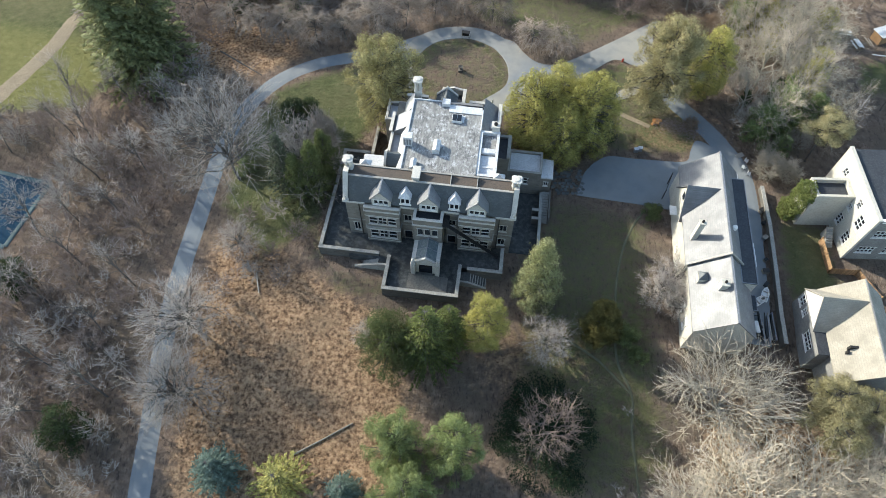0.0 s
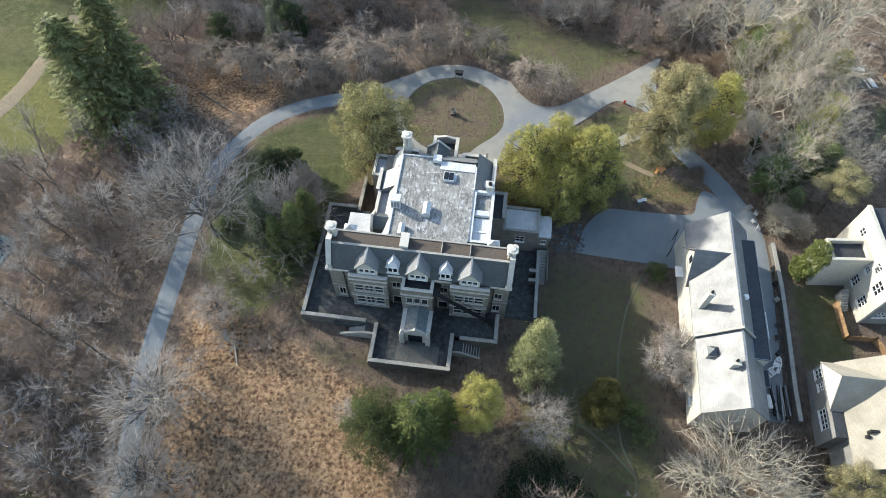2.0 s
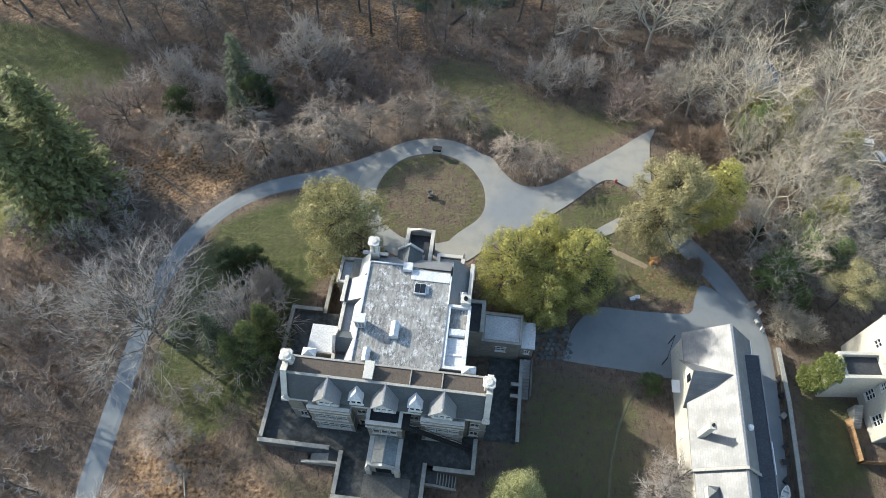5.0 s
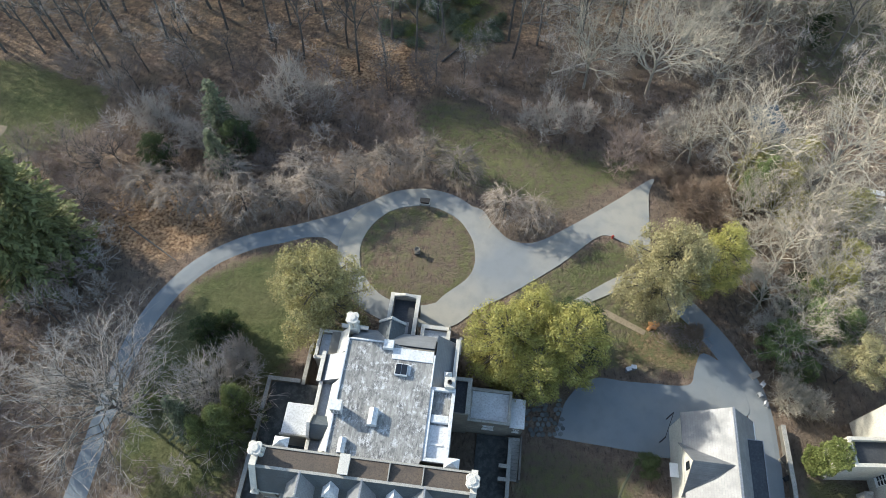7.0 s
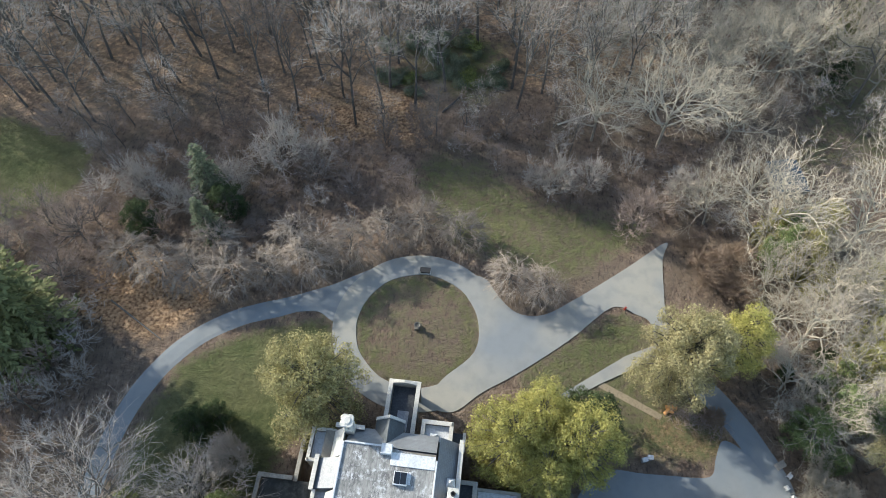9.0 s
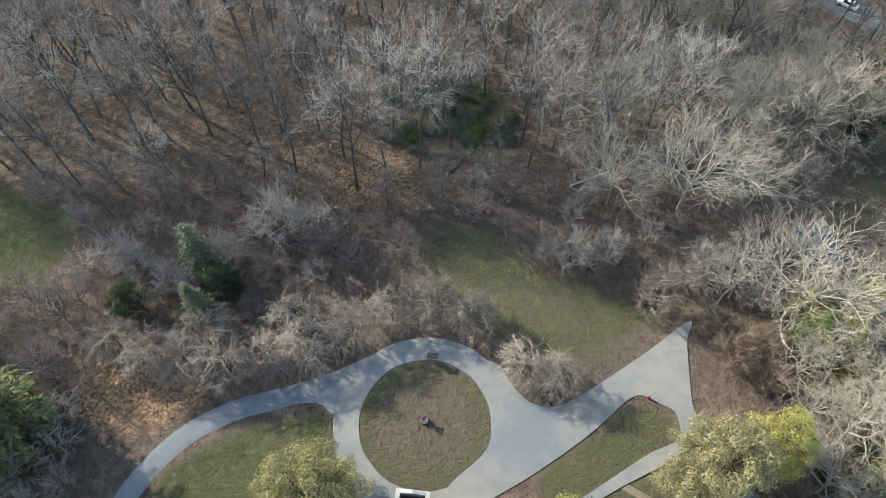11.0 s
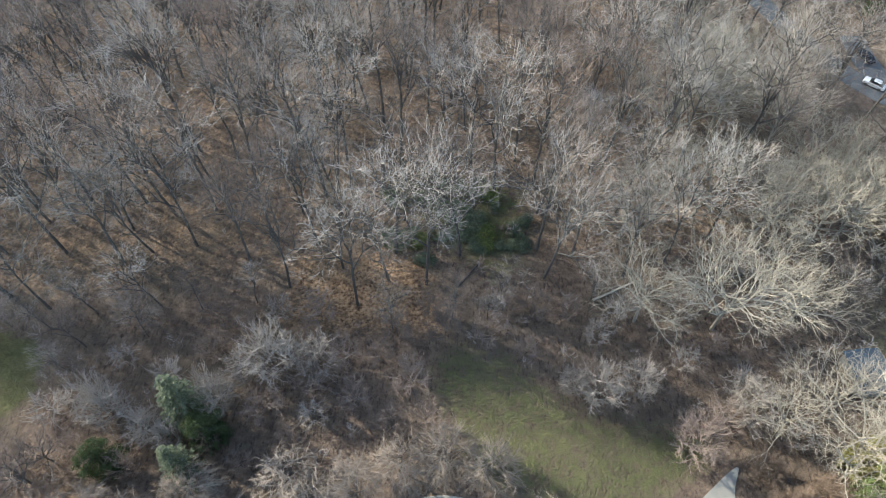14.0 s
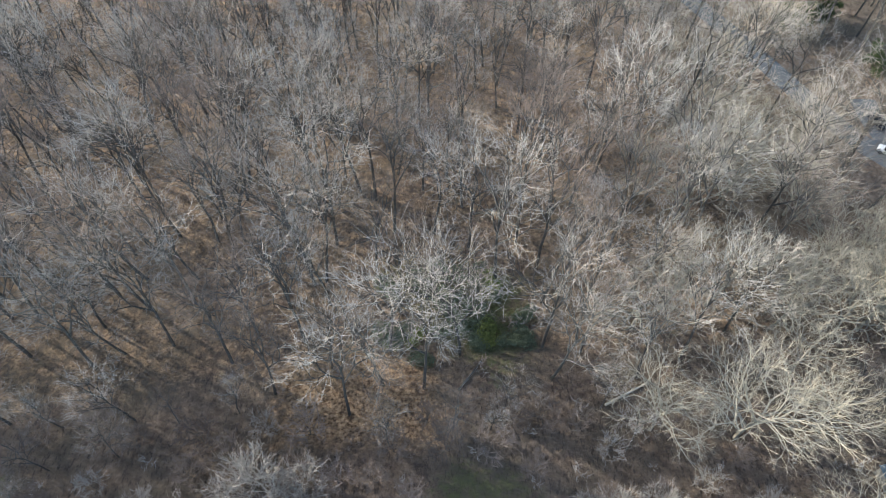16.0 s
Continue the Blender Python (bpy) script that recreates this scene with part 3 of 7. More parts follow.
def front_wing():
    # south wall with openings
    bays = ((-9.9, -4.6), (4.4, 9.7))
    bm = bmesh.new()
    holes = [(-12.2, -11.2, 2.3, 4.4), (-4.1, -2.9, 6.3, 7.9), (-4.2, -2.8, 1.3, 3.7), (2.7, 3.9, 6.3, 7.9), (2.6, 4.0, 1.3, 3.7), (10.6, 11.7, 2.4, 4.2), (10.6, 11.7, 6.3, 7.9)]
    wall_with_openings(bm, -13.0, 12.6, 0, 10.4, -2.6, -2.1, holes)
    box(bm, -13.0, 12.6, -2.1, 1.7, 0, 10.4)
    part("wall", bm, STONE, mansion, "coursed grey-brown stone wall")
    for a, b, c, d in holes:
        if c < 1.4:
            part("door", boxes(((a + 0.08), b - 0.08, -2.35, -2.28, c, d - 0.1)), GLASS, mansion, "dark glazed garden door")
            part("door_frame", boxes((a, a + 0.1, -2.66, -2.3, c, d), (b - 0.1, b, -2.66, -2.3, c, d), (a + 0.1, b - 0.1, -2.66, -2.3, d - 0.12, d)), LIMESTONE, mansion)
        else:
            window(mansion, pose((a + b) / 2, -2.5, c), b - a, d - c, 2, 1)
    # two square bays
    for a, b in bays:
        rows = [(2.5, 4.5), (6.2, 8.0)]
        hs = [(a + 0.55 + k * 1.45, a + 0.55 + k * 1.45 + 1.3, z0, z1) for z0, z1 in rows for k in range(3)]
        bm = bmesh.new()
        wall_with_openings(bm, a, b, 0, 9.5, -3.7, -3.3, hs)
        box(bm, a, b, -3.3, -2.6, 0, 9.5)
        part("bay", bm, STONE, mansion, "square two-storey stone bay")
        for p, q, z0, z1 in hs:
            window(mansion, pose((p + q) / 2, -3.6, z0), q - p, z1 - z0, 2 if abs(p - a - 2.0) < 0.2 else 1, 2)
        part("band", boxes((a - 0.12, b + 0.12, -3.84, -2.62, 5.2, 5.45)), COPING, mansion)
        part("band", boxes((a - 0.12, b + 0.12, -3.84, -2.62, 9.5, 9.75)), LIMESTONE, mansion)
        for z in (1.75, 4.72, 8.3):
            part("string_course", boxes((a - 0.05, b + 0.05, -3.76, -2.62, z, z + 0.14)), LIMESTONE, mansion)
        parapet(mansion, a, b, -3.72, -3.4, 9.75, 10.55, STONE, LIMESTONE)
    # projecting middle with its balcony
    hs = [(-1.75 + k * 1.1, -0.85 + k * 1.1, 6.0, 7.7) for k in range(3)]
    bm = bmesh.new()
    wall_with_openings(bm, -2.35, 2.0, 0, 9.3, -4.7, -4.3, hs)
    box(bm, -2.35, 2.0, -4.3, -2.6, 0, 9.3)
    part("bay", bm, STONE, mansion, "projecting stone centrepiece with a balcony")
    for p, q, z0, z1 in hs:
        window(mansion, pose((p + q) / 2, -4.6, z0), q - p, z1 - z0, 1, 1)
    part("band", boxes((-2.5, 2.15, -4.85, -2.62, 8.6, 8.85)), LIMESTONE, mansion)
    part("balcony_floor", boxes((-2.3, 1.95, -4.4, -2.62, 9.304, 9.36)), DARK_FLAT, mansion)
    parapet(mansion, -2.35, 2.0, -4.72, -4.4, 9.3, 10.2, STONE, LIMESTONE)
    parapet(mansion, -2.35, -2.05, -4.3, -2.65, 9.3, 10.2, STONE, LIMESTONE)
    parapet(mansion, 1.7, 2.0, -4.3, -2.65, 9.3, 10.2, STONE, LIMESTONE)
    # cornice, gutter and slates
    for a, b in ((-13.15, -9.95), (-4.55, -2.4), (2.05, 4.35), (9.75, 12.75)):
        part("cornice", boxes((a, b, -2.95, -2.6, 10.0, 10.42), bev=0.05), LIMESTONE, mansion)
    part("band", boxes((-13.06, 12.66, -2.66, -2.6, 5.25, 5.45)), COPING, mansion)
    roof = bmesh.new()
    extrude_profile(roof, [(-2.85, 10.42), (-2.85, 10.6), (-0.95, 14.22), (-0.7, 14.22), (-0.7, 10.42)], -12.45, 12.05, "x")
    part("slate_roof", roof, SLATE, mansion, "steep blue-grey slate front roof")
    deck = bmesh.new()
    extrude_profile(deck, [(-0.7, 10.42), (-0.7, 14.2), (1.45, 13.6), (1.45, 10.42)], -12.45, 12.05, "x")
    part("roof_deck", deck, TAR, mansion, "flat brown tarred roof strip behind the slates")
    part("ridge", boxes((-12.45, 12.05, -1.0, -0.68, 14.2, 14.32)), COPING, mansion)
    part("gutter", boxes((-12.45, 12.05, 1.45, 1.7, 13.3, 13.75)), COPING, mansion)
    for x in (2.6, 6.5):
        part("roof_seam", boxes((x, x + 0.12, -0.68, 1.45, 13.7, 14.42)), COPING, mansion)
    # raised end gables, each with a coping that follows the roof
    for a, b in ((-13.0, -12.45), (12.05, 12.6)):
        g = bmesh.new()
        extrude_profile(g, [(-2.9, 10.4), (-2.9, 10.95), (-0.9, 14.75), (1.7, 14.2), (1.7, 10.4)], a, b, "x")
        part("gable", g, STONE, mansion)
        g = bmesh.new()
        extrude_profile(g, [(-3.05, 10.96), (-3.05, 11.2), (-0.92, 14.98), (1.75, 14.4), (1.75, 14.2), (-0.9, 14.76)], a - 0.1, b + 0.1, "x")
        part("coping", g, LIMESTONE, mansion, "pale stone gable coping")
        part("kneeler", boxes((a - 0.2, b + 0.2, -3.3, -2.75, 10.5, 11.1), bev=0.08), LIMESTONE, mansion)
        f = bmesh.new()
        lathe(f, (a + b) / 2, -3.05, [(0.16, 11.1), (0.1, 11.3), (0.22, 11.5), (0.05, 11.85)], 8)
        part("finial", f, LIMESTONE, mansion)


def chimney_stack(u, v, z0, z1, flues=2, spread=0.42):
    """Octagonal clustered flues with a flared and moulded crown on a square base."""
    c = new("chimney")
    c.parent = mansion
    c.location = (u, v, 0)
    part("base", boxes((-0.52, 0.52, -0.52, 0.52, z0, z1 - 2.3), (-0.62, 0.62, -0.62, 0.62, z1 - 2.3, z1 - 2.1), bev=0.04), LIMESTONE, c)
    offs = [(-spread, -spread), (spread, -spread), (-spread, spread), (spread, spread)] if flues == 4 else [(-spread, 0), (spread, 0)]
    for x, y in offs:
        b = bmesh.new()
        lathe(b, x, y, [(0.3, z1 - 2.1), (0.24, z1 - 1.95), (0.24, z1 - 0.85), (0.32, z1 - 0.7), (0.3, z1 - 0.55), (0.48, z1 - 0.25), (0.52, z1 - 0.08), (0.44, z1)], 8, math.pi / 8)
        part("flue", b, LIMESTONE, c, "octagonal pale stone flue with flared crown")
    b = bmesh.new()
    lathe(b, 0, 0, [(spread + 0.05, z1 - 0.45), (spread + 0.3, z1 - 0.2), (spread + 0.34, z1 - 0.02), (spread + 0.1, z1 + 0.14)], 8, math.pi / 8)
    part("cap", b, LIMESTONE, c)


def large_dormer(u):
    d = new("dormer")
    d.parent = mansion
    d.location = (u, 0, 0)
    w = 1.4
    hs = [(-1.1 + k * 0.76, -0.42 + k * 0.76, 10.95, 11.95) for k in range(3)]
    bm = bmesh.new()
    wall_with_openings(bm, -w, w, 10.4, 12.3, -3.25, -2.95, hs)
    box(bm, -w, w, -2.95, -1.2, 10.6, 12.3)
    part("front", bm, LIMESTONE, d)
    for p, q, z0, z1 in hs:
        window(d, pose((p + q) / 2, -3.18, z0), q - p, z1 - z0, 1, 1, WHITE_PAINT)
    g = bmesh.new()
    extrude_profile(g, [(-w, 12.3), (0, 14.05), (w, 12.3)], -3.25, -1.0, "y")
    part("gable", g, LIMESTONE, d)
    for side, label in ((-1, ""), (1, "")):
        r = bmesh.new()
        prof = [(side * 1.66, 12.15), (side * 1.66, 12.27), (0, 14.3), (0, 14.12)]
        extrude_profile(r, prof, -3.55, -0.75, "y")
        part("dormer_roof", r, DORMER_SLATE, d)
    part("ridge_tile", boxes((-0.1, 0.1, -3.6, -0.8, 14.24, 14.36)), LEAD, d)
    f = bmesh.new()
    lathe(f, 0, -3.4, [(0.1, 14.3), (0.06, 14.5), (0.14, 14.6), (0.03, 14.85)], 6)
    part("finial", f, LIMESTONE, d)


def small_dormer(u):
    d = new("dormer")
    d.parent = mansion
    d.location = (u, 0, 0)
    part("front", boxes((-0.75, 0.75, -2.75, -1.3, 11.0, 12.5)), WHITE_PAINT, d)
    part("apron", boxes((-0.9, 0.9, -2.9, -2.7, 10.85, 11.05)), WHITE_PAINT, d)
    for x in (-0.34, 0.34):
        part("pane", boxes((x - 0.24, x + 0.24, -2.78, -2.752, 11.3, 12.25)), GLASS, d)
    r = bmesh.new()
    b = [r.verts.new(p) for p in ((-0.95, -2.95, 12.5), (0.95, -2.95, 12.5), (0.95, -1.2, 12.5), (-0.95, -1.2, 12.5))]
    t = [r.verts.new(p) for p in ((0, -2.2, 13.6), (0, -1.1, 13.6))]
    for f in ((b[0], b[1], t[0]), (b[1], b[2], t[1], t[0]), (b[2], b[3], t[1]), (b[3], b[0], t[0], t[1]), (b[3], b[2], b[1], b[0])):
        r.faces.new(f)
    part("dormer_roof", r, WHITE_METAL, d, "pale metal-clad hipped dormer roof")


front_wing()
for u in (-7.3, -0.2, 6.95):
    large_dormer(u)
for u in (-3.75, 3.55):
    small_dormer(u)
chimney_stack(-12.55, 0.75, 10.4, 16.0, 4, 0.3)
chimney_stack(12.15, 0.2, 10.4, 16.0, 4, 0.3)
part("chimney_block", boxes((-2.95, -1.95, -0.6, 1.5, 13.0, 14.7), (-3.05, -1.85, -0.7, 1.6, 14.7, 14.9), bev=0.03), LIMESTONE, mansion, "pale stone roof upstand")
for x in (-10.5, 9.6):
    r = bmesh.new()
    b = [r.verts.new(p) for p in ((x - 0.9, 1.75, 13.2), (x + 0.9, 1.75, 13.2), (x + 0.9, 3.0, 13.2), (x - 0.9, 3.0, 13.2))]
    t = r.verts.new((x, 2.3, 14.2))
    for i in range(4):
        r.faces.new((b[i], b[(i + 1) % 4], t))
    r.faces.new(b[::-1])
    part("roof_vent", r, WHITE_METAL, mansion, "white metal hipped roof vent")


SKIRT = surface("cream_roof_coating", (0.52, 0.51, 0.47), (0.4, 0.395, 0.37), (0.26, 0.255, 0.24), 0.6, 2.5, 0.6)


def main_block():
    part("wall", boxes((-5.0, 5.9, 1.72, 16.0, 0, 13.0), (5.9, 9.0, 2.3, 11.1, 0, 12.2), (5.9, 8.6, 11.1, 18.0, 0, 11.0), (-8.0, -5.0, 1.72, 18.0, 0, 10.4), (-5.0, 5.9, 16.0, 18.4, 0, 11.0)), STONE, mansion, "coursed grey-brown stone wall")
    # flat roof with a low uneven edge
    f = bmesh.new()
    prism(f, [(-5.1, 1.72), (5.8, 1.72), (6.1, 2.4), (6.1, 15.3), (0.5, 16.1), (-5.0, 16.1)], 13.0, 13.3)
    part("flat_roof", f, FELT, mansion, "pale worn felt flat roof with dark scuffs and white patches")
    for a in ((-5.25, -5.0, 1.8, 16.2), (5.95, 6.15, 11.0, 15.2), (-5.0, 0.4, 16.1, 16.3)):
        part("roof_kerb", boxes((*a, 12.9, 13.5), bev=0.03), WHITE_METAL, mansion)
    # narrow pale skirt that falls to the west walk
    k = bmesh.new()
    extrude_profile(k, [(-6.5, 10.52), (-6.5, 10.9), (-5.26, 13.35), (-5.26, 10.52)], 2.0, 10.7, "y")
    part("roof_skirt", k, SKIRT, mansion, "sloping pale-coated roof skirt")
    part("flat_roof", boxes((-7.98, -6.52, 1.8, 10.75, 10.4, 10.5)), LEAD, mansion, "grey lead walk behind the west parapet")
    parapet(mansion, -8.05, -7.75, 6.6, 10.78, 10.4, 11.1, STONE, LIMESTONE)
    parapet(mansion, -8.05, -7.75, 1.75, 3.4, 10.4, 11.1, STONE, LIMESTONE)
    k = bmesh.new()
    extrude_profile(k, [(-6.8, 10.4), (-6.8, 10.7), (-5.26, 13.2), (-5.26, 10.4)], 14.6, 17.9, "y")
    part("roof_skirt", k, SKIRT, mansion, "sloping pale-coated roof skirt")
    # sunk white roof on the east
    part("flat_roof", boxes((6.1, 9.0, 2.4, 11.1, 12.2, 12.5)), FELT, mansion)
    parapet_ring(mansion, 6.12, 9.1, 2.3, 11.2, 12.5, 13.2, 0.35, WHITE_METAL, WHITE_METAL)
    part("patch", boxes((6.5, 8.75, 2.7, 6.7, 12.504, 12.56)), WHITE_METAL, mansion, "white roof coating patch")
    part("patch", boxes((6.5, 8.7, 6.9, 7.9, 12.5, 13.0), bev=0.1), WHITE_METAL, mansion)
    part("plank", boxes((6.9, 8.3, 4.3, 4.55, 12.56, 12.7)), WHITE_PAINT, mansion)
    # north-east slate slope
    k = bmesh.new()
    extrude_profile(k, [(8.75, 10.9), (8.75, 11.1), (6.15, 13.25), (6.15, 10.9)], 11.3, 18.0, "y")
    part("slate_roof", k, DORMER_SLATE, mansion)
    parapet(mansion, 8.55, 8.95, 11.6, 18.3, 10.6, 11.9, STONE, LIMESTONE)
    # north slope and entrance gable
    k = bmesh.new()
    extrude_profile(k, [(16.12, 10.9), (16.12, 13.2), (18.6, 11.1), (18.6, 10.9)], -4.9, 5.9, "x")
    part("slate_roof", k, DORMER_SLATE, mansion)
    part("wall", boxes((-1.75, 1.35, 18.4, 19.9, 0, 11.0)), STONE, mansion)
    k = bmesh.new()
    extrude_profile(k, [(-1.95, 10.9), (-1.95, 11.1), (-0.2, 12.75), (1.55, 11.1), (1.55, 10.9)], 16.3, 19.7, "y")
    part("slate_roof", k, SLATE, mansion, "small slate entrance gable roof")
    k = bmesh.new()
    extrude_profile(k, [(-2.0, 11.0), (-2.0, 11.3), (-0.2, 13.05), (1.6, 11.3), (1.6, 11.0)], 19.7, 20.05, "y")
    part("coping", k, LIMESTONE, mansion)
    part("patch", boxes((0.7, 5.9, 14.1, 15.6, 13.304, 13.42), bev=0.03), WHITE_METAL, mansion, "white-coated raised roof strip")
    part("roof_box", boxes((-0.55, 0.75, 15.2, 16.4, 13.3, 13.95), bev=0.05), WHITE_METAL, mansion)
    # skylights
    for u0, u1, v0, v1, h in ((-0.8, 0.25, 5.4, 7.45, 1.15), (-3.75, -2.9, 0.75 + 1.1, 2.5 + 1.1, 0.9)):
        s = bmesh.new()
        extrude_profile(s, [(u0, 13.3), (u0, 13.3 + 0.75 * h), ((u0 + u1) / 2, 13.3 + h), (u1, 13.3 + 0.75 * h), (u1, 13.3)], v0, v1, "y")
        sk = part("skylight", s, WHITE_METAL, mansion, "white metal ridged roof ventilator")
        for i in range(5):
            y = v0 + 0.12 + (v1 - v0 - 0.24) * i / 4
            part("rib", boxes((u0 - 0.03, u1 + 0.03, y - 0.04, y + 0.04, 13.3 + 0.2, 13.3 + 0.74 * h)), WHITE_PAINT, sk)
    sk = part("skylight", boxes((1.35, 2.95, 12.0, 13.5, 13.3, 13.75)), WHITE_METAL, mansion)
    part("pane", boxes((1.45, 2.12, 12.1, 13.4, 13.754, 13.8), (2.18, 2.85, 12.1, 13.4, 13.754, 13.8)), GLASS, sk, "dark glass skylight")
    part("roof_patch", boxes((2.98, 3.3, 12.2, 13.6, 13.304, 13.36)), WHITE_METAL, mansion)
    # turret beside the skirt
    t = bmesh.new()
    box(t, -5.4, -4.1, 6.4, 7.5, 12.8, 15.1, bev=0.04)
    part("turret", t, WHITE_METAL, mansion, "pale-coated square roof turret")
    for k in range(3):
        part("louvre", boxes((-5.3 + 0.42 * k, -5.02 + 0.42 * k, 6.36, 6.4, 13.6, 14.8)), LEAD, mansion)
    part("turret_cap", boxes((-5.5, -4.0, 6.3, 7.6, 15.1, 15.26), bev=0.04), WHITE_METAL, mansion)
    # west dormer
    g = bmesh.new()
    extrude_profile(g, [(3.6, 10.5), (3.6, 11.6), (5.0, 12.9), (6.4, 11.6), (6.4, 10.5)], -7.7, -5.3, "x")
    part("dormer", g, SLATE, mansion, "slate-roofed dormer on the west skirt")
    k = bmesh.new()
    extrude_profile(k, [(3.45, 10.4), (3.45, 11.9), (5.0, 13.3), (6.55, 11.9), (6.55, 10.4)], -8.06, -7.72, "x")
    part("dormer_gable", k, LIMESTONE, mansion, "pale stone dormer gable")
    # low west room with a white roof
    part("wall", boxes((-12.4, -8.0, 4.7, 8.8, 0, 7.3)), STONE, mansion)
    part("flat_roof", boxes((-12.35, -8.05, 4.75, 8.75, 7.3, 7.5), bev=0.05), WHITE_METAL, mansion, "smooth white-coated flat roof")
    part("coping", boxes((-12.5, -8.0, 4.55, 4.74, 7.0, 7.7)), COPING, mansion)
    # north-west tower
    part("wall", boxes((-9.7, -6.8, 14.2, 18.2, 0, 9.4)), STONE, mansion)
    part("flat_roof", boxes((-9.4, -7.1, 14.5, 17.9, 9.4, 9.5)), WHITE_METAL, mansion)
    parapet_ring(mansion, -9.75, -6.75, 14.15, 18.25, 9.4, 10.3, 0.35, STONE, LIMESTONE)
    for x, y in ((-9.6, 18.1), (-9.6, 15.9), (-9.6, 14.3)):
        f = bmesh.new()
        lathe(f, x, y, [(0.15, 10.3), (0.1, 10.45), (0.18, 10.6), (0.04, 10.9)], 6)
        part("finial", f, LIMESTONE, mansion)
    part("roof_vent", boxes((-7.7, -7.0, 16.2, 17.0, 9.5, 10.2), bev=0.15), WHITE_METAL, mansion)
    part("wall", boxes((-8.3, -5.3, 10.8, 14.6, 0, 9.6)), STONE, mansion)
    k = bmesh.new()
    extrude_profile(k, [(-8.0, 9.6), (-8.0, 10.9), (-5.28, 12.7), (-5.28, 9.6)], 11.0, 14.5, "y")
    part("lean_roof", k, LEAD, mansion, "grey lead lean-to roof")
    parapet(mansion, -8.4, -8.02, 10.8, 14.7, 9.4, 11.5, STONE, LIMESTONE)
    # tall north chimney
    chimney_stack(-4.75, 17.9, 11.0, 16.0, 4, 0.3)
    parapet(mansion, -6.6, -3.2, 18.2, 18.6, 10.6, 12.0, STONE, LIMESTONE)
    # north-east low roof with its parapet
    part("wall", boxes((3.6, 7.4, 18.4, 21.0, 0, 8.4)), STONE, mansion)
    part("flat_roof", boxes((3.9, 7.1, 18.4, 20.7, 8.4, 8.5)), WHITE_METAL, mansion)
    parapet(mansion, 3.55, 7.45, 20.65, 21.05, 8.4, 9.2, STONE, LIMESTONE)
    parapet(mansion, 3.55, 3.9, 18.45, 20.6, 8.4, 9.2, STONE, LIMESTONE)
    parapet(mansion, 7.1, 7.45, 18.45, 20.6, 8.4, 9.2, STONE, LIMESTONE)
    part("wall", boxes((7.45, 9.1, 17.95, 20.2, 0, 7.6)), STONE, mansion)
    part("flat_roof", boxes((7.45, 9.1, 17.95, 20.2, 7.6, 7.7)), DARK_FLAT, mansion)
    part("coping", boxes((8.8, 9.2, 17.95, 20.3, 7.7, 8.1)), LIMESTONE, mansion)
    f = bmesh.new()
    lathe(f, 7.3, 20.85, [(0.18, 9.2), (0.1, 9.5), (0.2, 9.7), (0.04, 10.2)], 6)
    part("finial", f, LIMESTONE, mansion)
    r = bmesh.new()
    lathe(r, 5.2, 18.9, [(0.75, 8.5), (0.7, 9.3), (0.05, 9.9)], 4, math.pi / 4)
    part("roof_vent", r, WHITE_METAL, mansion, "white pyramid roof light")
    # north-east chimney with one pot
    part("chimney_block", boxes((7.75, 8.85, 11.1, 12.2, 10.8, 14.1), (7.65, 8.95, 11.0, 12.3, 14.1, 14.3), bev=0.03), LIMESTONE, mansion)
    f = bmesh.new()
    lathe(f, 8.3, 11.65, [(0.3, 14.3), (0.26, 14.6), (0.18, 14.6), (0.18, 14.35)], 10)
    part("chimney_pot", f, IRON, mansion)
    r = bmesh.new()
    lathe(r, 7.9, 13.2, [(0.8, 11.0), (0.7, 12.2), (0.05, 13.0)], 4, math.pi / 4)
    part("roof_vent", r, WHITE_METAL, mansion)
    # east tower and kitchen wing
    part("wall", boxes((9.0, 11.0, 9.6, 14.2, 0, 8.6)), STONE, mansion)
    part("flat_roof", boxes((9.15, 10.85, 9.8, 14.0, 8.6, 8.66)), DARK_FLAT, mansion)
    parapet(mansion, 10.65, 11.05, 9.6, 14.25, 8.6, 9.2, STONE, COPING)
    parapet(mansion, 9.0, 10.55, 13.9, 14.25, 8.6, 9.2, STONE, COPING)
    hs = [(13.2, 14.6, 2.7, 4.2)]
    bm = bmesh.new()
    wall_with_openings(bm, 11.05, 16.6, 0, 5.2, 9.8, 10.2, hs)
    box(bm, 11.05, 16.6, 10.2, 14.3, 0, 5.2)
    part("wall", bm, STONE, mansion)
    window(mansion, pose(13.9, 9.9, 2.7), 1.4, 1.5, 2, 2, WHITE_PAINT)
    part("flat_roof", boxes((11.3, 16.4, 10.1, 14.0, 5.2, 5.3)), WHITE_METAL, mansion, "white-coated kitchen wing roof")
    parapet_ring(mansion, 11.05, 16.65, 9.78, 14.32, 5.2, 5.8, 0.32, STONE, COPING)
    bm = bmesh.new()
    wall_with_openings(bm, 16.66, 18.5, 0, 4.5, 9.9, 10.2, [(17.3, 18.0, 2.6, 3.6)])
    box(bm, 16.66, 18.5, 10.2, 13.7, 0, 4.5)
    part("wall", bm, STONE, mansion)
    window(mansion, pose(17.65, 10.0, 2.6), 0.7, 1.0, 2, 1, WHITE_PAINT)
    part("flat_roof", boxes((16.66, 18.65, 9.8, 13.8, 4.5, 4.75), bev=0.04), WHITE_METAL, mansion)
    # windows of the east side
    for v in (3.6, 6.2):
        for z in (2.6, 6.4):
            window(mansion, pose(9.02, v, z, 0, 0, 90), 1.2, 1.7, 2, 1)


main_block()


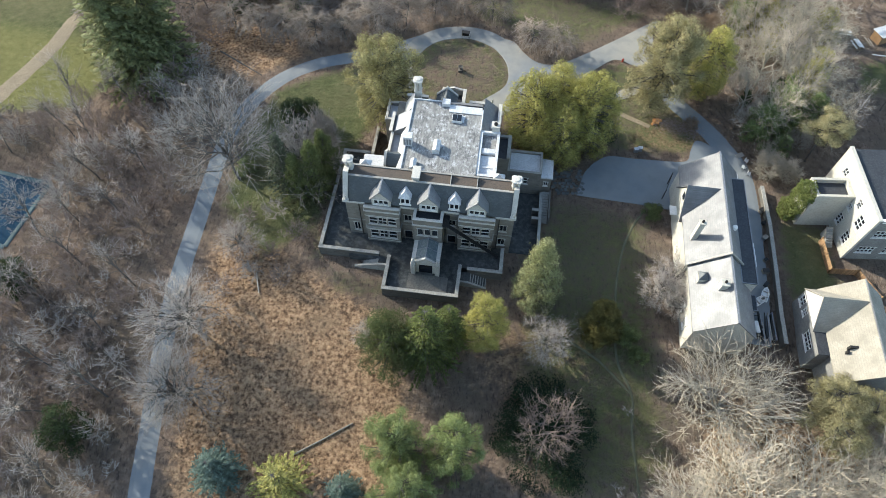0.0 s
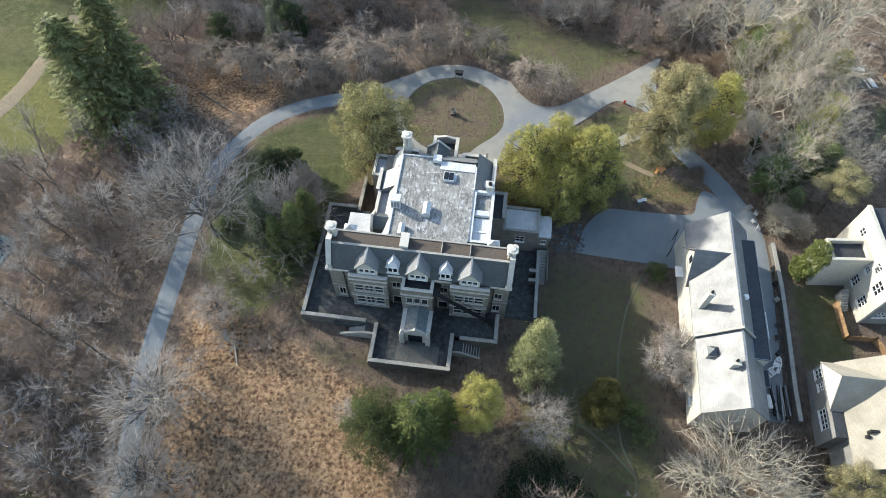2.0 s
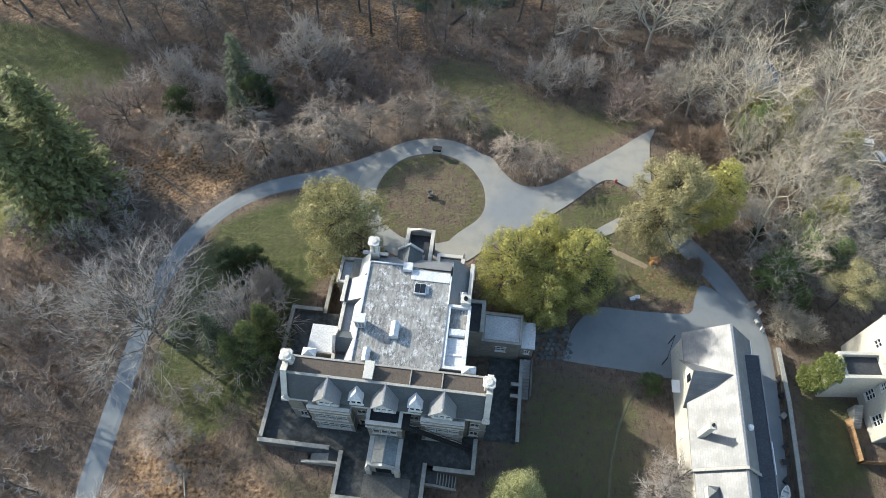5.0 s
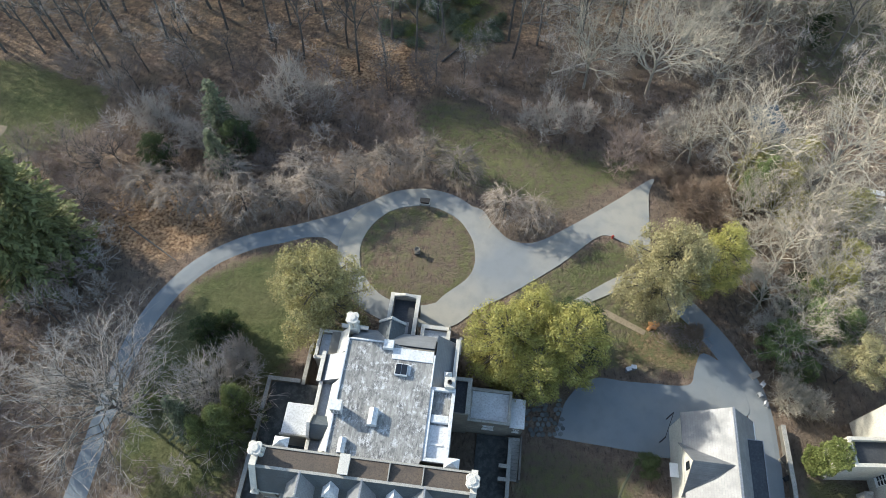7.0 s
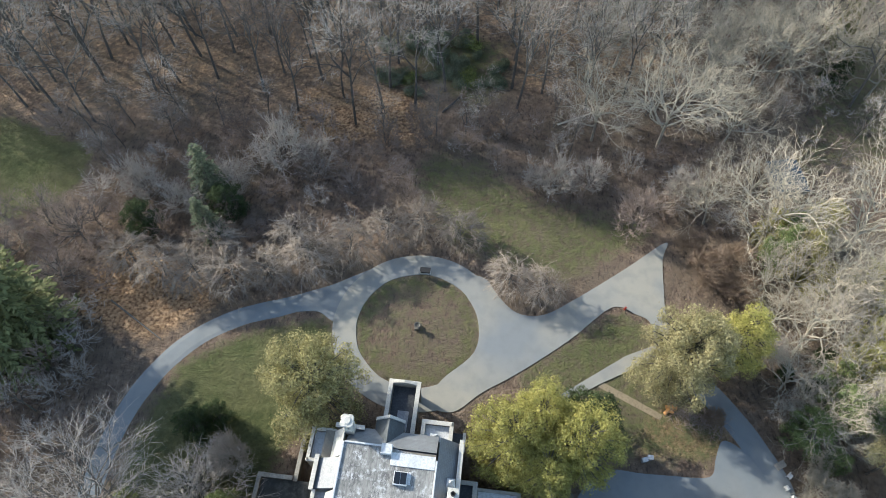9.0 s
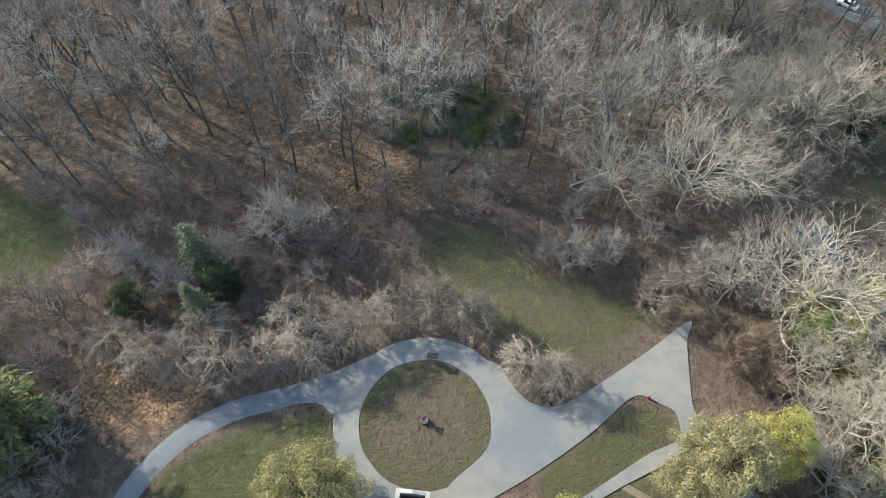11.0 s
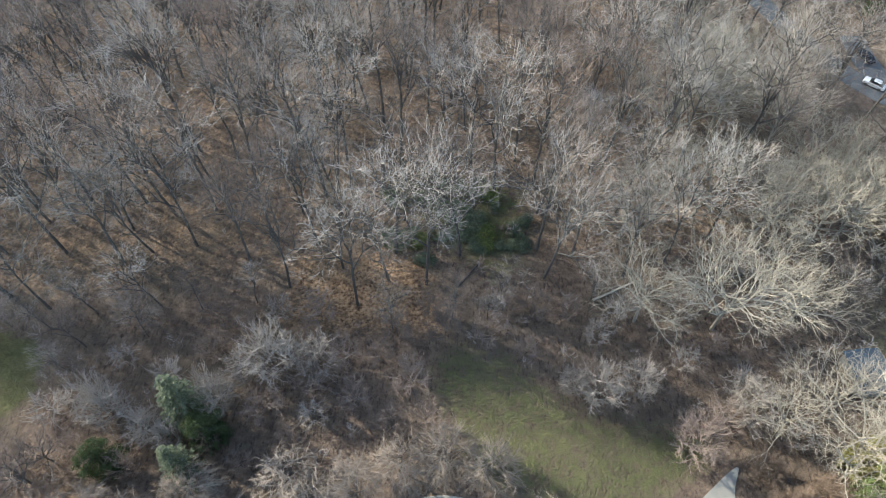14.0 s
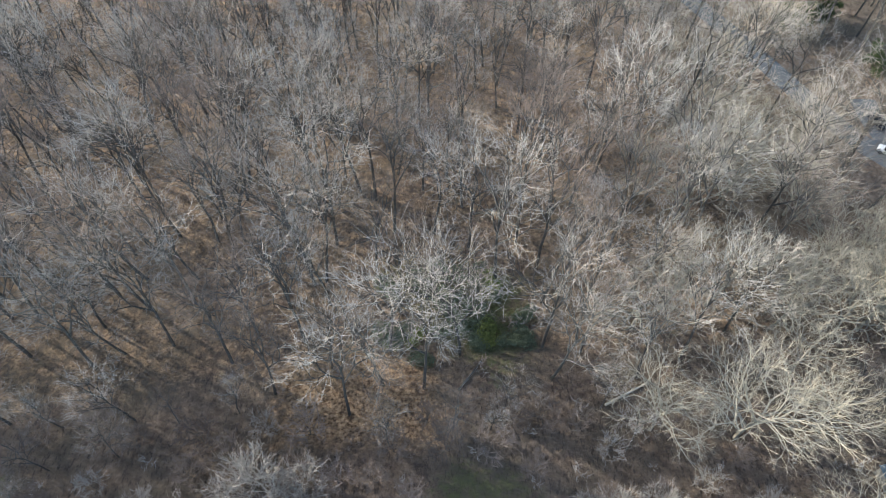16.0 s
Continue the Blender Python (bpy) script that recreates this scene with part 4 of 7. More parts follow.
def porch():
    """Carriage porch on the north front: four piers, arches between them, a parapet round a dark flat roof."""
    p = new("porch")
    p.parent = mansion
    for a, b in ((-1.75, -1.1), (1.75, 2.4)):
        for c, d in ((20.1, 20.9), (23.2, 24.0), (26.2, 27.05)):
            part("pier", boxes((a, b, c, d, 0, 4.2), bev=0.03), STONE, p)
    part("entablature", boxes((-1.78, 2.43, 26.5, 27.08, 4.2, 4.7), (-1.78, -1.2, 20.0, 26.5, 4.2, 4.7), (1.85, 2.43, 20.0, 26.5, 4.2, 4.7)), STONE, p)
    part("flat_roof", boxes((-1.25, 1.9, 20.0, 26.5, 4.35, 4.62)), DARK_FLAT, p, "dark stained flat porch roof")
    part("patch", boxes((-0.2, 1.3, 20.4, 23.2, 4.624, 4.64)), LEAD, p)
    parapet(p, -1.78, -1.35, 20.0, 27.05, 4.7, 5.75, STONE, LIMESTONE)
    parapet(p, 2.0, 2.43, 20.0, 27.05, 4.7, 5.75, STONE, LIMESTONE)
    # north parapet is pale limestone to look sunlit on its inner face
    parapet(p, -1.2, 1.85, 26.6, 27.05, 4.7, 5.75, LIMESTONE, LIMESTONE)
    k = bmesh.new()
    extrude_profile(k, [(-1.4, 5.75), (0.3, 6.2), (2.0, 5.75)], 26.6, 27.0, "y")
    part("pediment", k, LIMESTONE, p)


def garden_porch():
    """Glazed gabled garden porch that runs out from the south front."""
    p = new("garden_porch")
    p.parent = mansion
    part("side_wall", boxes((-2.05, -1.7, -8.4, -4.72, 1.3, 4.3)), STONE, p)
    part("side_wall", boxes((1.65, 2.0, -8.4, -4.72, 1.3, 4.3)), STONE, p)
    for a, b in ((-2.15, -1.65), (1.6, 2.1)):
        part("coping", boxes((a - 0.05, b + 0.05, -8.6, -4.74, 4.3, 4.5)), LIMESTONE, p)
        part("pier", boxes((a - 0.1, b + 0.1, -9.0, -8.35, 1.3, 4.4), bev=0.05), LIMESTONE, p)
        f = bmesh.new()
        lathe(f, (a + b) / 2, -8.68, [(0.36, 4.4), (0.3, 4.6), (0.36, 4.75), (0.05, 5.35)], 4, math.pi / 4)
        part("pinnacle", f, LIMESTONE, p)
    k = bmesh.new()
    extrude_profile(k, [(-1.65, 4.3), (-1.65, 4.5), (0, 5.75), (1.6, 4.5), (1.6, 4.3)], -8.65, -8.3, "y")
    part("gable", k, LIMESTONE, p)
    part("door", boxes((-1.0, 1.0, -8.5, -8.42, 1.3, 3.6)), GLASS, p, "dark glazed porch doors")
    part("front", boxes((-1.65, -1.05, -8.55, -8.35, 1.3, 4.3), (1.05, 1.6, -8.55, -8.35, 1.3, 4.3), (-1.05, 1.05, -8.55, -8.35, 3.65, 4.3)), LIMESTONE, p)
    roof_glass = surface("dusty_roof_glass", (0.12, 0.15, 0.16), (0.09, 0.115, 0.125), (0.2, 0.22, 0.22), 0.6, 3.0, 0.22, spec=0.6, bump=0.05)
    for s in (-1, 1):
        k = bmesh.new()
        extrude_profile(k, [(s * 1.72, 4.3), (s * 1.72, 4.36), (0, 5.62), (0, 5.52)], -8.28, -4.74, "y")
        g = part("roof_glass", k, roof_glass, p, "dusty greenish roof glazing")
        for i in range(3):
            y = -8.2 + i * 1.68
            k = bmesh.new()
            extrude_profile(k, [(s * 1.74, 4.36), (s * 1.74, 4.42), (0, 5.69), (0, 5.62)], y, y + 0.06, "y")
            part("glazing_bar", k, LEAD, g)
    part("ridge", boxes((-0.06, 0.06, -8.3, -4.74, 5.6, 5.74)), LEAD, p)


porch()
garden_porch()
for x in (-10.9, 10.4):
    t = bmesh.new()
    tube(t, (x, -2.72, 1.35), (x, -2.72, 10.0), 0.07, 0.07, 8)
    part("downpipe", t, IRON, mansion, "black iron downpipe")
for x in (-2.6, 2.3):
    t = bmesh.new()
    tube(t, (x, -2.75, 1.35), (x, -2.75, 9.9), 0.06, 0.06, 8)
    part("downpipe", t, IRON, mansion, "black iron downpipe")

# iron stair that falls across the garden front
fire_stair = new("fire_stair")
fire_stair.parent = mansion
fire_stair["label"] = "black iron outside stair across the front"
FIRE0, FIRE1 = Vector((2.5, -4.3, 9.1)), Vector((11.0, -4.3, 1.35))
for side in (-0.28, 0.28):
    t = bmesh.new()
    tube(t, FIRE0 + Vector((0, side, 0)), FIRE1 + Vector((0, side, 0)), 0.05, 0.05, 6)
    part("stringer", t, IRON, fire_stair)
    t = bmesh.new()
    tube(t, FIRE0 + Vector((0, side, 0.95)), FIRE1 + Vector((0, side, 0.95)), 0.035, 0.035, 6)
    for i in range(9):
        p = FIRE0.lerp(FIRE1, (i + 0.5) / 9) + Vector((0, side, 0))
        tube(t, p, p + Vector((0, 0, 0.95)), 0.02, 0.02, 4)
    part("handrail", t, IRON, fire_stair)
for i in range(38):
    p = FIRE0.lerp(FIRE1, (i + 0.5) / 38)
    part("tread", boxes((p.x - 0.15, p.x + 0.15, p.y - 0.27, p.y + 0.27, p.z, p.z + 0.04)), IRON, fire_stair)
part("landing", boxes((2.02, 3.0, -4.75, -2.62, 9.06, 9.12)), IRON, fire_stair)

# ---- terrace ----
terrace = thing("terrace", MANSION, "dark mossy paved stone terrace with parapet walls round the mansion", "terrace")
part("paving", boxes((-17.0, -12.5, -6.3, 13.3, -0.8, 1.3), (-12.5, -8.05, 1.75, 13.3, -0.8, 1.296), (-12.5, 11.9, -6.9, -2.6, -0.8, 1.3), (-5.9, 5.1, -12.3, -6.9, -1.2, 1.3)), PAVING, terrace, "dark mossy stone paving")
part("pale_paving", boxes((-2.6, 3.6, -11.9, -9.0, 1.304, 1.33)), surface("bare_paving", (0.14, 0.135, 0.12), (0.09, 0.088, 0.08), (0.06, 0.06, 0.055), 0.5, 3.0), terrace, "patch of cleaner paving")


def terrace_wall(u0, u1, v0, v1, z1=2.2, z0=-1.2):
    part("terrace_wall", boxes((u0, u1, v0, v1, z0, z1 - 0.16)), TERRACE_STONE, terrace)
    part("coping", boxes((u0 - 0.06, u1 + 0.06, v0 - 0.06, v1 + 0.06, z1 - 0.16, z1), bev=0.03), COPING, terrace)


terrace_wall(-17.35, -16.9, -6.0, 13.1)
terrace_wall(-17.35, -12.8, 13.2, 13.65)
terrace_wall(-12.7, -12.25, 13.2, 20.0, 1.6)
terrace_wall(-17.35, -7.7, -6.6, -6.15)
terrace_wall(-6.25, -5.8, -12.0, -6.6)
terrace_wall(-6.25, 5.45, -12.6, -12.15)
terrace_wall(5.0, 5.45, -12.0, -6.9)
terrace_wall(6.4, 11.8, -7.6, -7.15)
terrace_wall(11.35, 11.8, -7.0, -3.0)
# stair down to the west
for i in range(8):
    part("step", boxes((-7.7 - 0.42 * (i + 1), -7.7 - 0.42 * i, -7.95, -6.66, -1.0, 1.14 - 0.19 * i)), COPING, terrace)
part("landing", boxes((-7.7, -6.3, -7.95, -6.4, -1.0, 1.302)), PAVING, terrace)
k = bmesh.new()
prof = [(-11.4, -1.0), (-11.4, 0.45), (-7.6, 1.75), (-6.3, 1.75), (-6.3, -1.0)]
a = [k.verts.new((x, -8.3, z)) for x, z in prof]
b = [k.verts.new((x, -7.97, z)) for x, z in prof]
k.faces.new(a)
k.faces.new(b[::-1])
for i in range(5):
    k.faces.new((a[i], b[i], b[(i + 1) % 5], a[(i + 1) % 5]))
part("stair_wall", k, COPING, terrace)
# stair down to the east
part("landing", boxes((5.46, 6.7, -9.2, -7.6, -1.0, 1.298)), PAVING, terrace)
for i in range(9):
    part("step", boxes((6.7 + 0.4 * i, 6.7 + 0.4 * (i + 1), -9.15, -7.65, -1.0, 1.12 - 0.18 * i)), PAVING, terrace)
    part("nosing", boxes((6.98 + 0.4 * i, 7.12 + 0.4 * i, -9.14, -7.66, 1.12 - 0.18 * i, 1.15 - 0.18 * i)), COPING, terrace)
k = bmesh.new()
a = [k.verts.new((x, -9.5, z)) for x, z in ((5.46, -1.0), (5.46, 1.35), (6.7, 1.35), (10.5, -0.4), (10.5, -1.0))]
b = [k.verts.new((v.co.x, -9.2, v.co.z)) for v in a]
k.faces.new(a)
k.faces.new(b[::-1])
for i in range(5):
    k.faces.new((a[i], b[i], b[(i + 1) % 5], a[(i + 1) % 5]))
part("stair_wall", k, COPING, terrace)

# ---- east court below the kitchen wing ----
east_court = thing("area_wall", MANSION, "low dark stone area wall with steps beside the kitchen wing", "wall")
part("paving", boxes((12.65, 17.0, -2.4, 9.75, -0.4, 0.12)), PAVING, east_court)
part("wall", boxes((17.0, 17.4, -2.4, 9.4, -0.4, 1.3)), TERRACE_STONE, east_court)
part("coping", boxes((16.95, 17.45, -2.45, 9.4, 1.3, 1.45)), COPING, east_court)
part("wall", boxes((15.9, 16.98, 3.6, 4.0, 0.1, 1.6), (15.9, 16.98, 5.3, 5.7, 0.1, 1.6)), TERRACE_STONE, east_court)
part("coping", boxes((15.85, 17.0, 3.55, 4.05, 1.6, 1.72), (15.85, 17.0, 5.25, 5.75, 1.6, 1.72)), COPING, east_court)
for i in range(12):
    part("step", boxes((17.45, 18.5, 4.0 + 0.45 * i, 4.0 + 0.45 * (i + 1), -0.3, 0.1 + 0.14 * i)), COPING, east_court)
part("rail_wall", boxes((18.5, 18.75, 3.9, 9.6, -0.3, 1.9)), TERRACE_STONE, east_court)


# ---- stable block east of the mansion ----
STABLE = pose(40.9, 36.1, 0, 0, 0, -7.4)
stable = thing("stable_block", STABLE, "long stone stable block with pale slate roof and cross gable", "outbuilding")
STUCCO = surface("cream_stucco", (0.5, 0.475, 0.41), (0.42, 0.4, 0.345), (0.3, 0.285, 0.24), 0.5, 5.0, 0.9)
GREY_SHINGLE = coursed("grey_shingle", (0.27, 0.265, 0.25), (0.21, 0.205, 0.195), (0.12, 0.12, 0.115), 0.3, 0.2, 0.9, 0.3)
TAN_ROOF = coursed("tan_roof_shingle", (0.36, 0.33, 0.27), (0.31, 0.283, 0.232), (0.22, 0.2, 0.165), 0.35, 0.2, 0.9, 0.25)


def gable_roof(name, parent, x_eave, z_eave, z_ridge, y0, y1, material, label="", thick=0.2, x_east=None):
    for s in (-1, 1):
        xe = x_eave if s < 0 or x_east is None else x_east
        k = bmesh.new()
        extrude_profile(k, [(s * xe, z_eave - thick), (s * xe, z_eave), (0, z_ridge), (0, z_ridge - thick)], y0, y1, "y")
        part(name, k, material, parent, label)


def build_stable():
    part("wall", boxes((-4.8, 4.05, 11.0, 29.5, -0.3, 6.0), (-4.5, 3.85, 0.3, 11.0, -0.5, 5.9)), STUCCO, stable, "pale rendered wall")
    for y0, y1, xe, xr, ze, zr in ((11.0, 29.5, 4.8, 4.05, 6.0, 10.3), (0.3, 11.0, 4.5, 3.85, 5.9, 9.95)):
        k = bmesh.new()
        extrude_profile(k, [(-xe, ze), (0, zr), (xr, ze)], y0, y1, "y")
        part("gable", k, STUCCO, stable)
    gable_roof("roof", stable, 5.1, 6.05, 10.55, 10.8, 29.8, PALE_SLATE, "pale weathered slate slope", x_east=4.3)
    gable_roof("roof", stable, 4.8, 5.95, 10.2, 0.0, 10.78, PALE_SLATE, "pale weathered slate slope", x_east=4.1)
    part("ridge", boxes((-0.14, 0.14, 10.8, 29.8, 10.48, 10.65)), LEAD, stable)
    part("ridge", boxes((-0.14, 0.14, 0.0, 10.78, 10.14, 10.3)), LEAD, stable)
    k = bmesh.new()
    extrude_profile(k, [(-5.05, 6.1), (-5.05, 6.35), (0, 10.85), (4.25, 6.35), (4.25, 6.1), (0, 10.56)], 10.72, 11.05, "y")
    part("coping", k, COPING, stable)
    # cross gable to the west
    k = bmesh.new()
    extrude_profile(k, [(19.5, 5.4), (22.6, 9.8), (25.7, 5.4)], -5.1, -0.5, "x")
    part("cross_gable", k, STUCCO, stable, "pale rendered cross gable")
    for s in (-1, 1):
        k = bmesh.new()
        extrude_profile(k, [(22.6 + s * 3.4, 5.1), (22.6 + s * 3.4, 5.35), (22.6, 10.3), (22.6, 10.05)], -5.4, -0.1, "x")
        part("roof", k, PALE_SLATE, stable)
    part("window", boxes((-5.16, -5.1, 22.1, 23.1, 6.9, 8.1)), GLASS, stable)
    for y in (13.5, 16.5, 3.0, 6.0):
        x = -4.8 if y > 11 else -4.5
        window(stable, pose(x, y, 1.4, 0, 0, -90), 1.1, 1.5, 2, 2, WHITE_PAINT)
    # chimneys and small dormers on the roofs
    for x, y, w, z0, z1 in ((-4.0, 15.3, 0.4, 6.4, 11.1), (-1.3, 6.0, 0.5, 8.3, 10.3)):
        part("chimney", boxes((x - w, x + w, y - w, y + w, z0, z1), (x - w - 0.08, x + w + 0.08, y - w - 0.08, y + w + 0.08, z1, z1 + 0.16), bev=0.03), STUCCO, stable)
        f = bmesh.new()
        lathe(f, x, y, [(0.2, z1 + 0.16), (0.17, z1 + 0.5), (0.1, z1 + 0.5), (0.1, z1 + 0.2)], 10)
        part("chimney_pot", f, IRON, stable)
    r = bmesh.new()
    box(r, -4.0, -2.7, 7.5, 8.8, 6.3, 7.9)
    part("dormer", r, STUCCO, stable)
    r = bmesh.new()
    lathe(r, -3.35, 8.15, [(1.0, 7.9), (0.97, 7.98), (0.1, 8.6)], 4, math.pi / 4)
    part("dormer_roof", r, SLATE, stable)
    # eastern flat-roofed bay let into the slope, and a lower one south of it
    part("lean_to", boxes((2.15, 4.3, 7.8, 26.7, 4.5, 7.85), (4.06, 4.28, 7.82, 26.68, -0.3, 4.5), (3.86, 5.1, 5.2, 7.78, -0.3, 4.85)), STUCCO, stable, "rendered flat-roofed bay")
    for x0, x1, y0, y1, z in ((2.05, 4.4, 7.7, 26.8, 7.85), (3.3, 5.25, 5.05, 7.68, 4.86)):
        part("lean_to_roof", boxes((x0, x1, y0, y1, z, z + 0.12)), DARK_FLAT, stable, "dark blue-black felt roof")
        part("kerb", boxes((x0, x0 + 0.12, y0, y1, z + 0.12, z + 0.26), (x1 - 0.12, x1, y0, y1, z + 0.12, z + 0.2), (x0 + 0.12, x1 - 0.12, y0, y0 + 0.12, z + 0.12, z + 0.2), (x0 + 0.12, x1 - 0.12, y1 - 0.12, y1, z + 0.12, z + 0.2)), LEAD, stable)
    part("awning", boxes((4.45, 5.0, 11.4, 15.5, 6.9, 7.05)), WHITE_PAINT, stable, "white awning box")
    part("gutter", boxes((4.3, 4.44, 26.8, 29.7, 5.8, 5.98)), WHITE_PAINT, stable)
    f = bmesh.new()
    lathe(f, 1.35, 16.2, [(0.3, 9.0), (0.42, 9.5), (0.3, 9.8)], 12)
    part("dish", f, WHITE_PAINT, stable, "white satellite dish")
    # door hood on the west wall and the planter under the tree
    part("door_hood", boxes((-5.9, -4.72, 22.1, 23.9, 2.8, 3.0), bev=0.03), WHITE_PAINT, stable)
    t = bmesh.new()
    tube(t, (-4.82, 11.3, 0.0), (-4.82, 11.3, 5.4), 0.06, 0.06)
    part("downpipe", t, IRON, stable)


build_stable()
planter = thing("planter", STABLE @ pose(-5.3, 8.4, 0), "pale stone raised planter with bare soil against the stable wall", "planter")
part("rim", boxes((-0.85, 0.85, -1.6, -1.35, -0.3, 0.8), (-0.85, 0.85, 1.35, 1.6, -0.3, 0.8), (-0.85, -0.6, -1.35, 1.35, -0.3, 0.8), (0.6, 0.85, -1.35, 1.35, -0.3, 0.8), bev=0.03), COPING, planter)
part("soil", boxes((-0.6, 0.6, -1.35, 1.35, -0.3, 0.55)), DIRT, planter)

yard_fence = thing("iron_gate", STABLE @ pose(0, 0, 0), "black iron gate frame by the stable corner", "gate")
part("post", boxes((-5.1, -4.98, 30.6, 30.72, 0, 3.2)), IRON, yard_fence)
part("post", boxes((-6.2, -6.08, 27.2, 27.32, 0, 2.6)), IRON, yard_fence)
t = bmesh.new()
tube(t, (-5.04, 30.6, 3.1), (-6.14, 27.26, 2.5), 0.05, 0.05)
part("rail", t, IRON, yard_fence)

# ---- yard wall between the back drive and the houses ----
yard_wall = thing("yard_wall", Matrix.Identity(4), "long low stone yard wall beside the back drive", "wall")
line = [(55.6, 66.0), (54.9, 58.0), (53.7, 50.0), (52.4, 42.0), (51.8, 37.0)]
for (x0, y0), (x1, y1) in zip(line, line[1:]):
    d = Vector((x1 - x0, y1 - y0, 0))
    for nm, w, z0, z1, mt in (("wall", 0.22, -1.2, 1.05, TERRACE_STONE), ("coping", 0.3, 1.05, 1.2, COPING)):
        n = Vector((-d.y, d.x, 0)).normalized() * w
        bm = bmesh.new()
        prism(bm, [(x0 - n.x, y0 - n.y), (x1 - n.x, y1 - n.y), (x1 + n.x, y1 + n.y), (x0 + n.x, y0 + n.y)], z0, z1)
        part(nm, bm, mt, yard_wall)


# ---- stuccoed house with flat roof ----
house = thing("stucco_house", pose(65.3, 52.4, 0, 0, 0, -1.5), "tall cream stucco house with dark flat roof and tower", "house")


def build_house():
    hs = [(1.6, 3.1, 1.6, 3.8), (5.2, 6.6, 1.9, 3.9), (5.4, 6.4, 5.6, 6.6), (1.6, 3.2, 5.6, 8.0), (4.3, 5.5, 7.4, 9.0), (10.8, 12.0, 7.2, 8.6)]
    bm = bmesh.new()
    wall_with_openings(bm, 0, 14.2, -0.3, 10.7, 0, 0.4, hs, "y")
    box(bm, 0.4, 17, 0.4, 14.2, -0.3, 10.2)
    part("wall", bm, STUCCO, house, "cream stucco wall")
    for a, b, z0, z1 in hs:
        window(house, pose(0.12, (a + b) / 2, z0, 0, 0, -90), b - a, z1 - z0, 2, 3 if z1 - z0 > 1.5 else 2, WHITE_PAINT)
    hs = [(1.2, 3.8, 2.0, 3.6), (5.2, 8.0, 2.0, 3.6), (1.4, 4.2, 6.4, 8.0), (6.0, 9.0, 6.4, 8.0), (10.5, 13.0, 6.4, 8.0)]
    bm = bmesh.new()
    wall_with_openings(bm, 0.4, 17, -0.3, 10.7, 0, 0.4, hs)
    part("wall", bm, GREY_SHINGLE, house, "grey shingled south wall")
    for a, b, z0, z1 in hs:
        window(house, pose((a + b) / 2, 0.12, z0), b - a, z1 - z0, 4, 2, WHITE_PAINT)
    part("flat_roof", boxes((0.5, 17, 0.5, 14.2, 10.2, 10.35)), DARK_FLAT, house, "dark flat membrane roof")
    part("coping", boxes((-0.1, 0.6, -0.1, 14.3, 10.7, 10.95), bev=0.04), STUCCO, house)
    part("coping", boxes((0.6, 17, -0.1, 0.4, 10.7, 10.9), bev=0.04), WHITE_PAINT, house)
    part("gutter", boxes((0.6, 17, -0.22, -0.12, 10.5, 10.65)), WHITE_PAINT, house)
    # low tower with its own sunk roof
    part("tower", boxes((-5.9, -0.02, 6.4, 10.0, -0.3, 7.2)), STUCCO, house, "cream stucco tower")
    part("flat_roof", boxes((-5.5, -0.4, 6.8, 9.6, 7.2, 7.3)), DARK_FLAT, house)
    parapet_ring(house, -5.95, -0.03, 6.35, 10.05, 7.2, 8.1, 0.4, STUCCO, STUCCO)
    part("lamp", boxes((-0.25, -0.02, 5.0, 5.3, 8.0, 8.5)), LIMESTONE, house)
    for i in range(9):
        part("step", boxes((-2.0, -0.9, 4.6 - 0.3 * (i + 1), 4.6 - 0.3 * i, -0.3, 2.2 - 0.24 * i)), COPING, house)


build_house()

# ---- shingled house ----
cottage = thing("shingled_house", pose(54.4, 31.3, 0, 0, 0, -7.0), "grey shingled house with tan roof and white gable", "house")


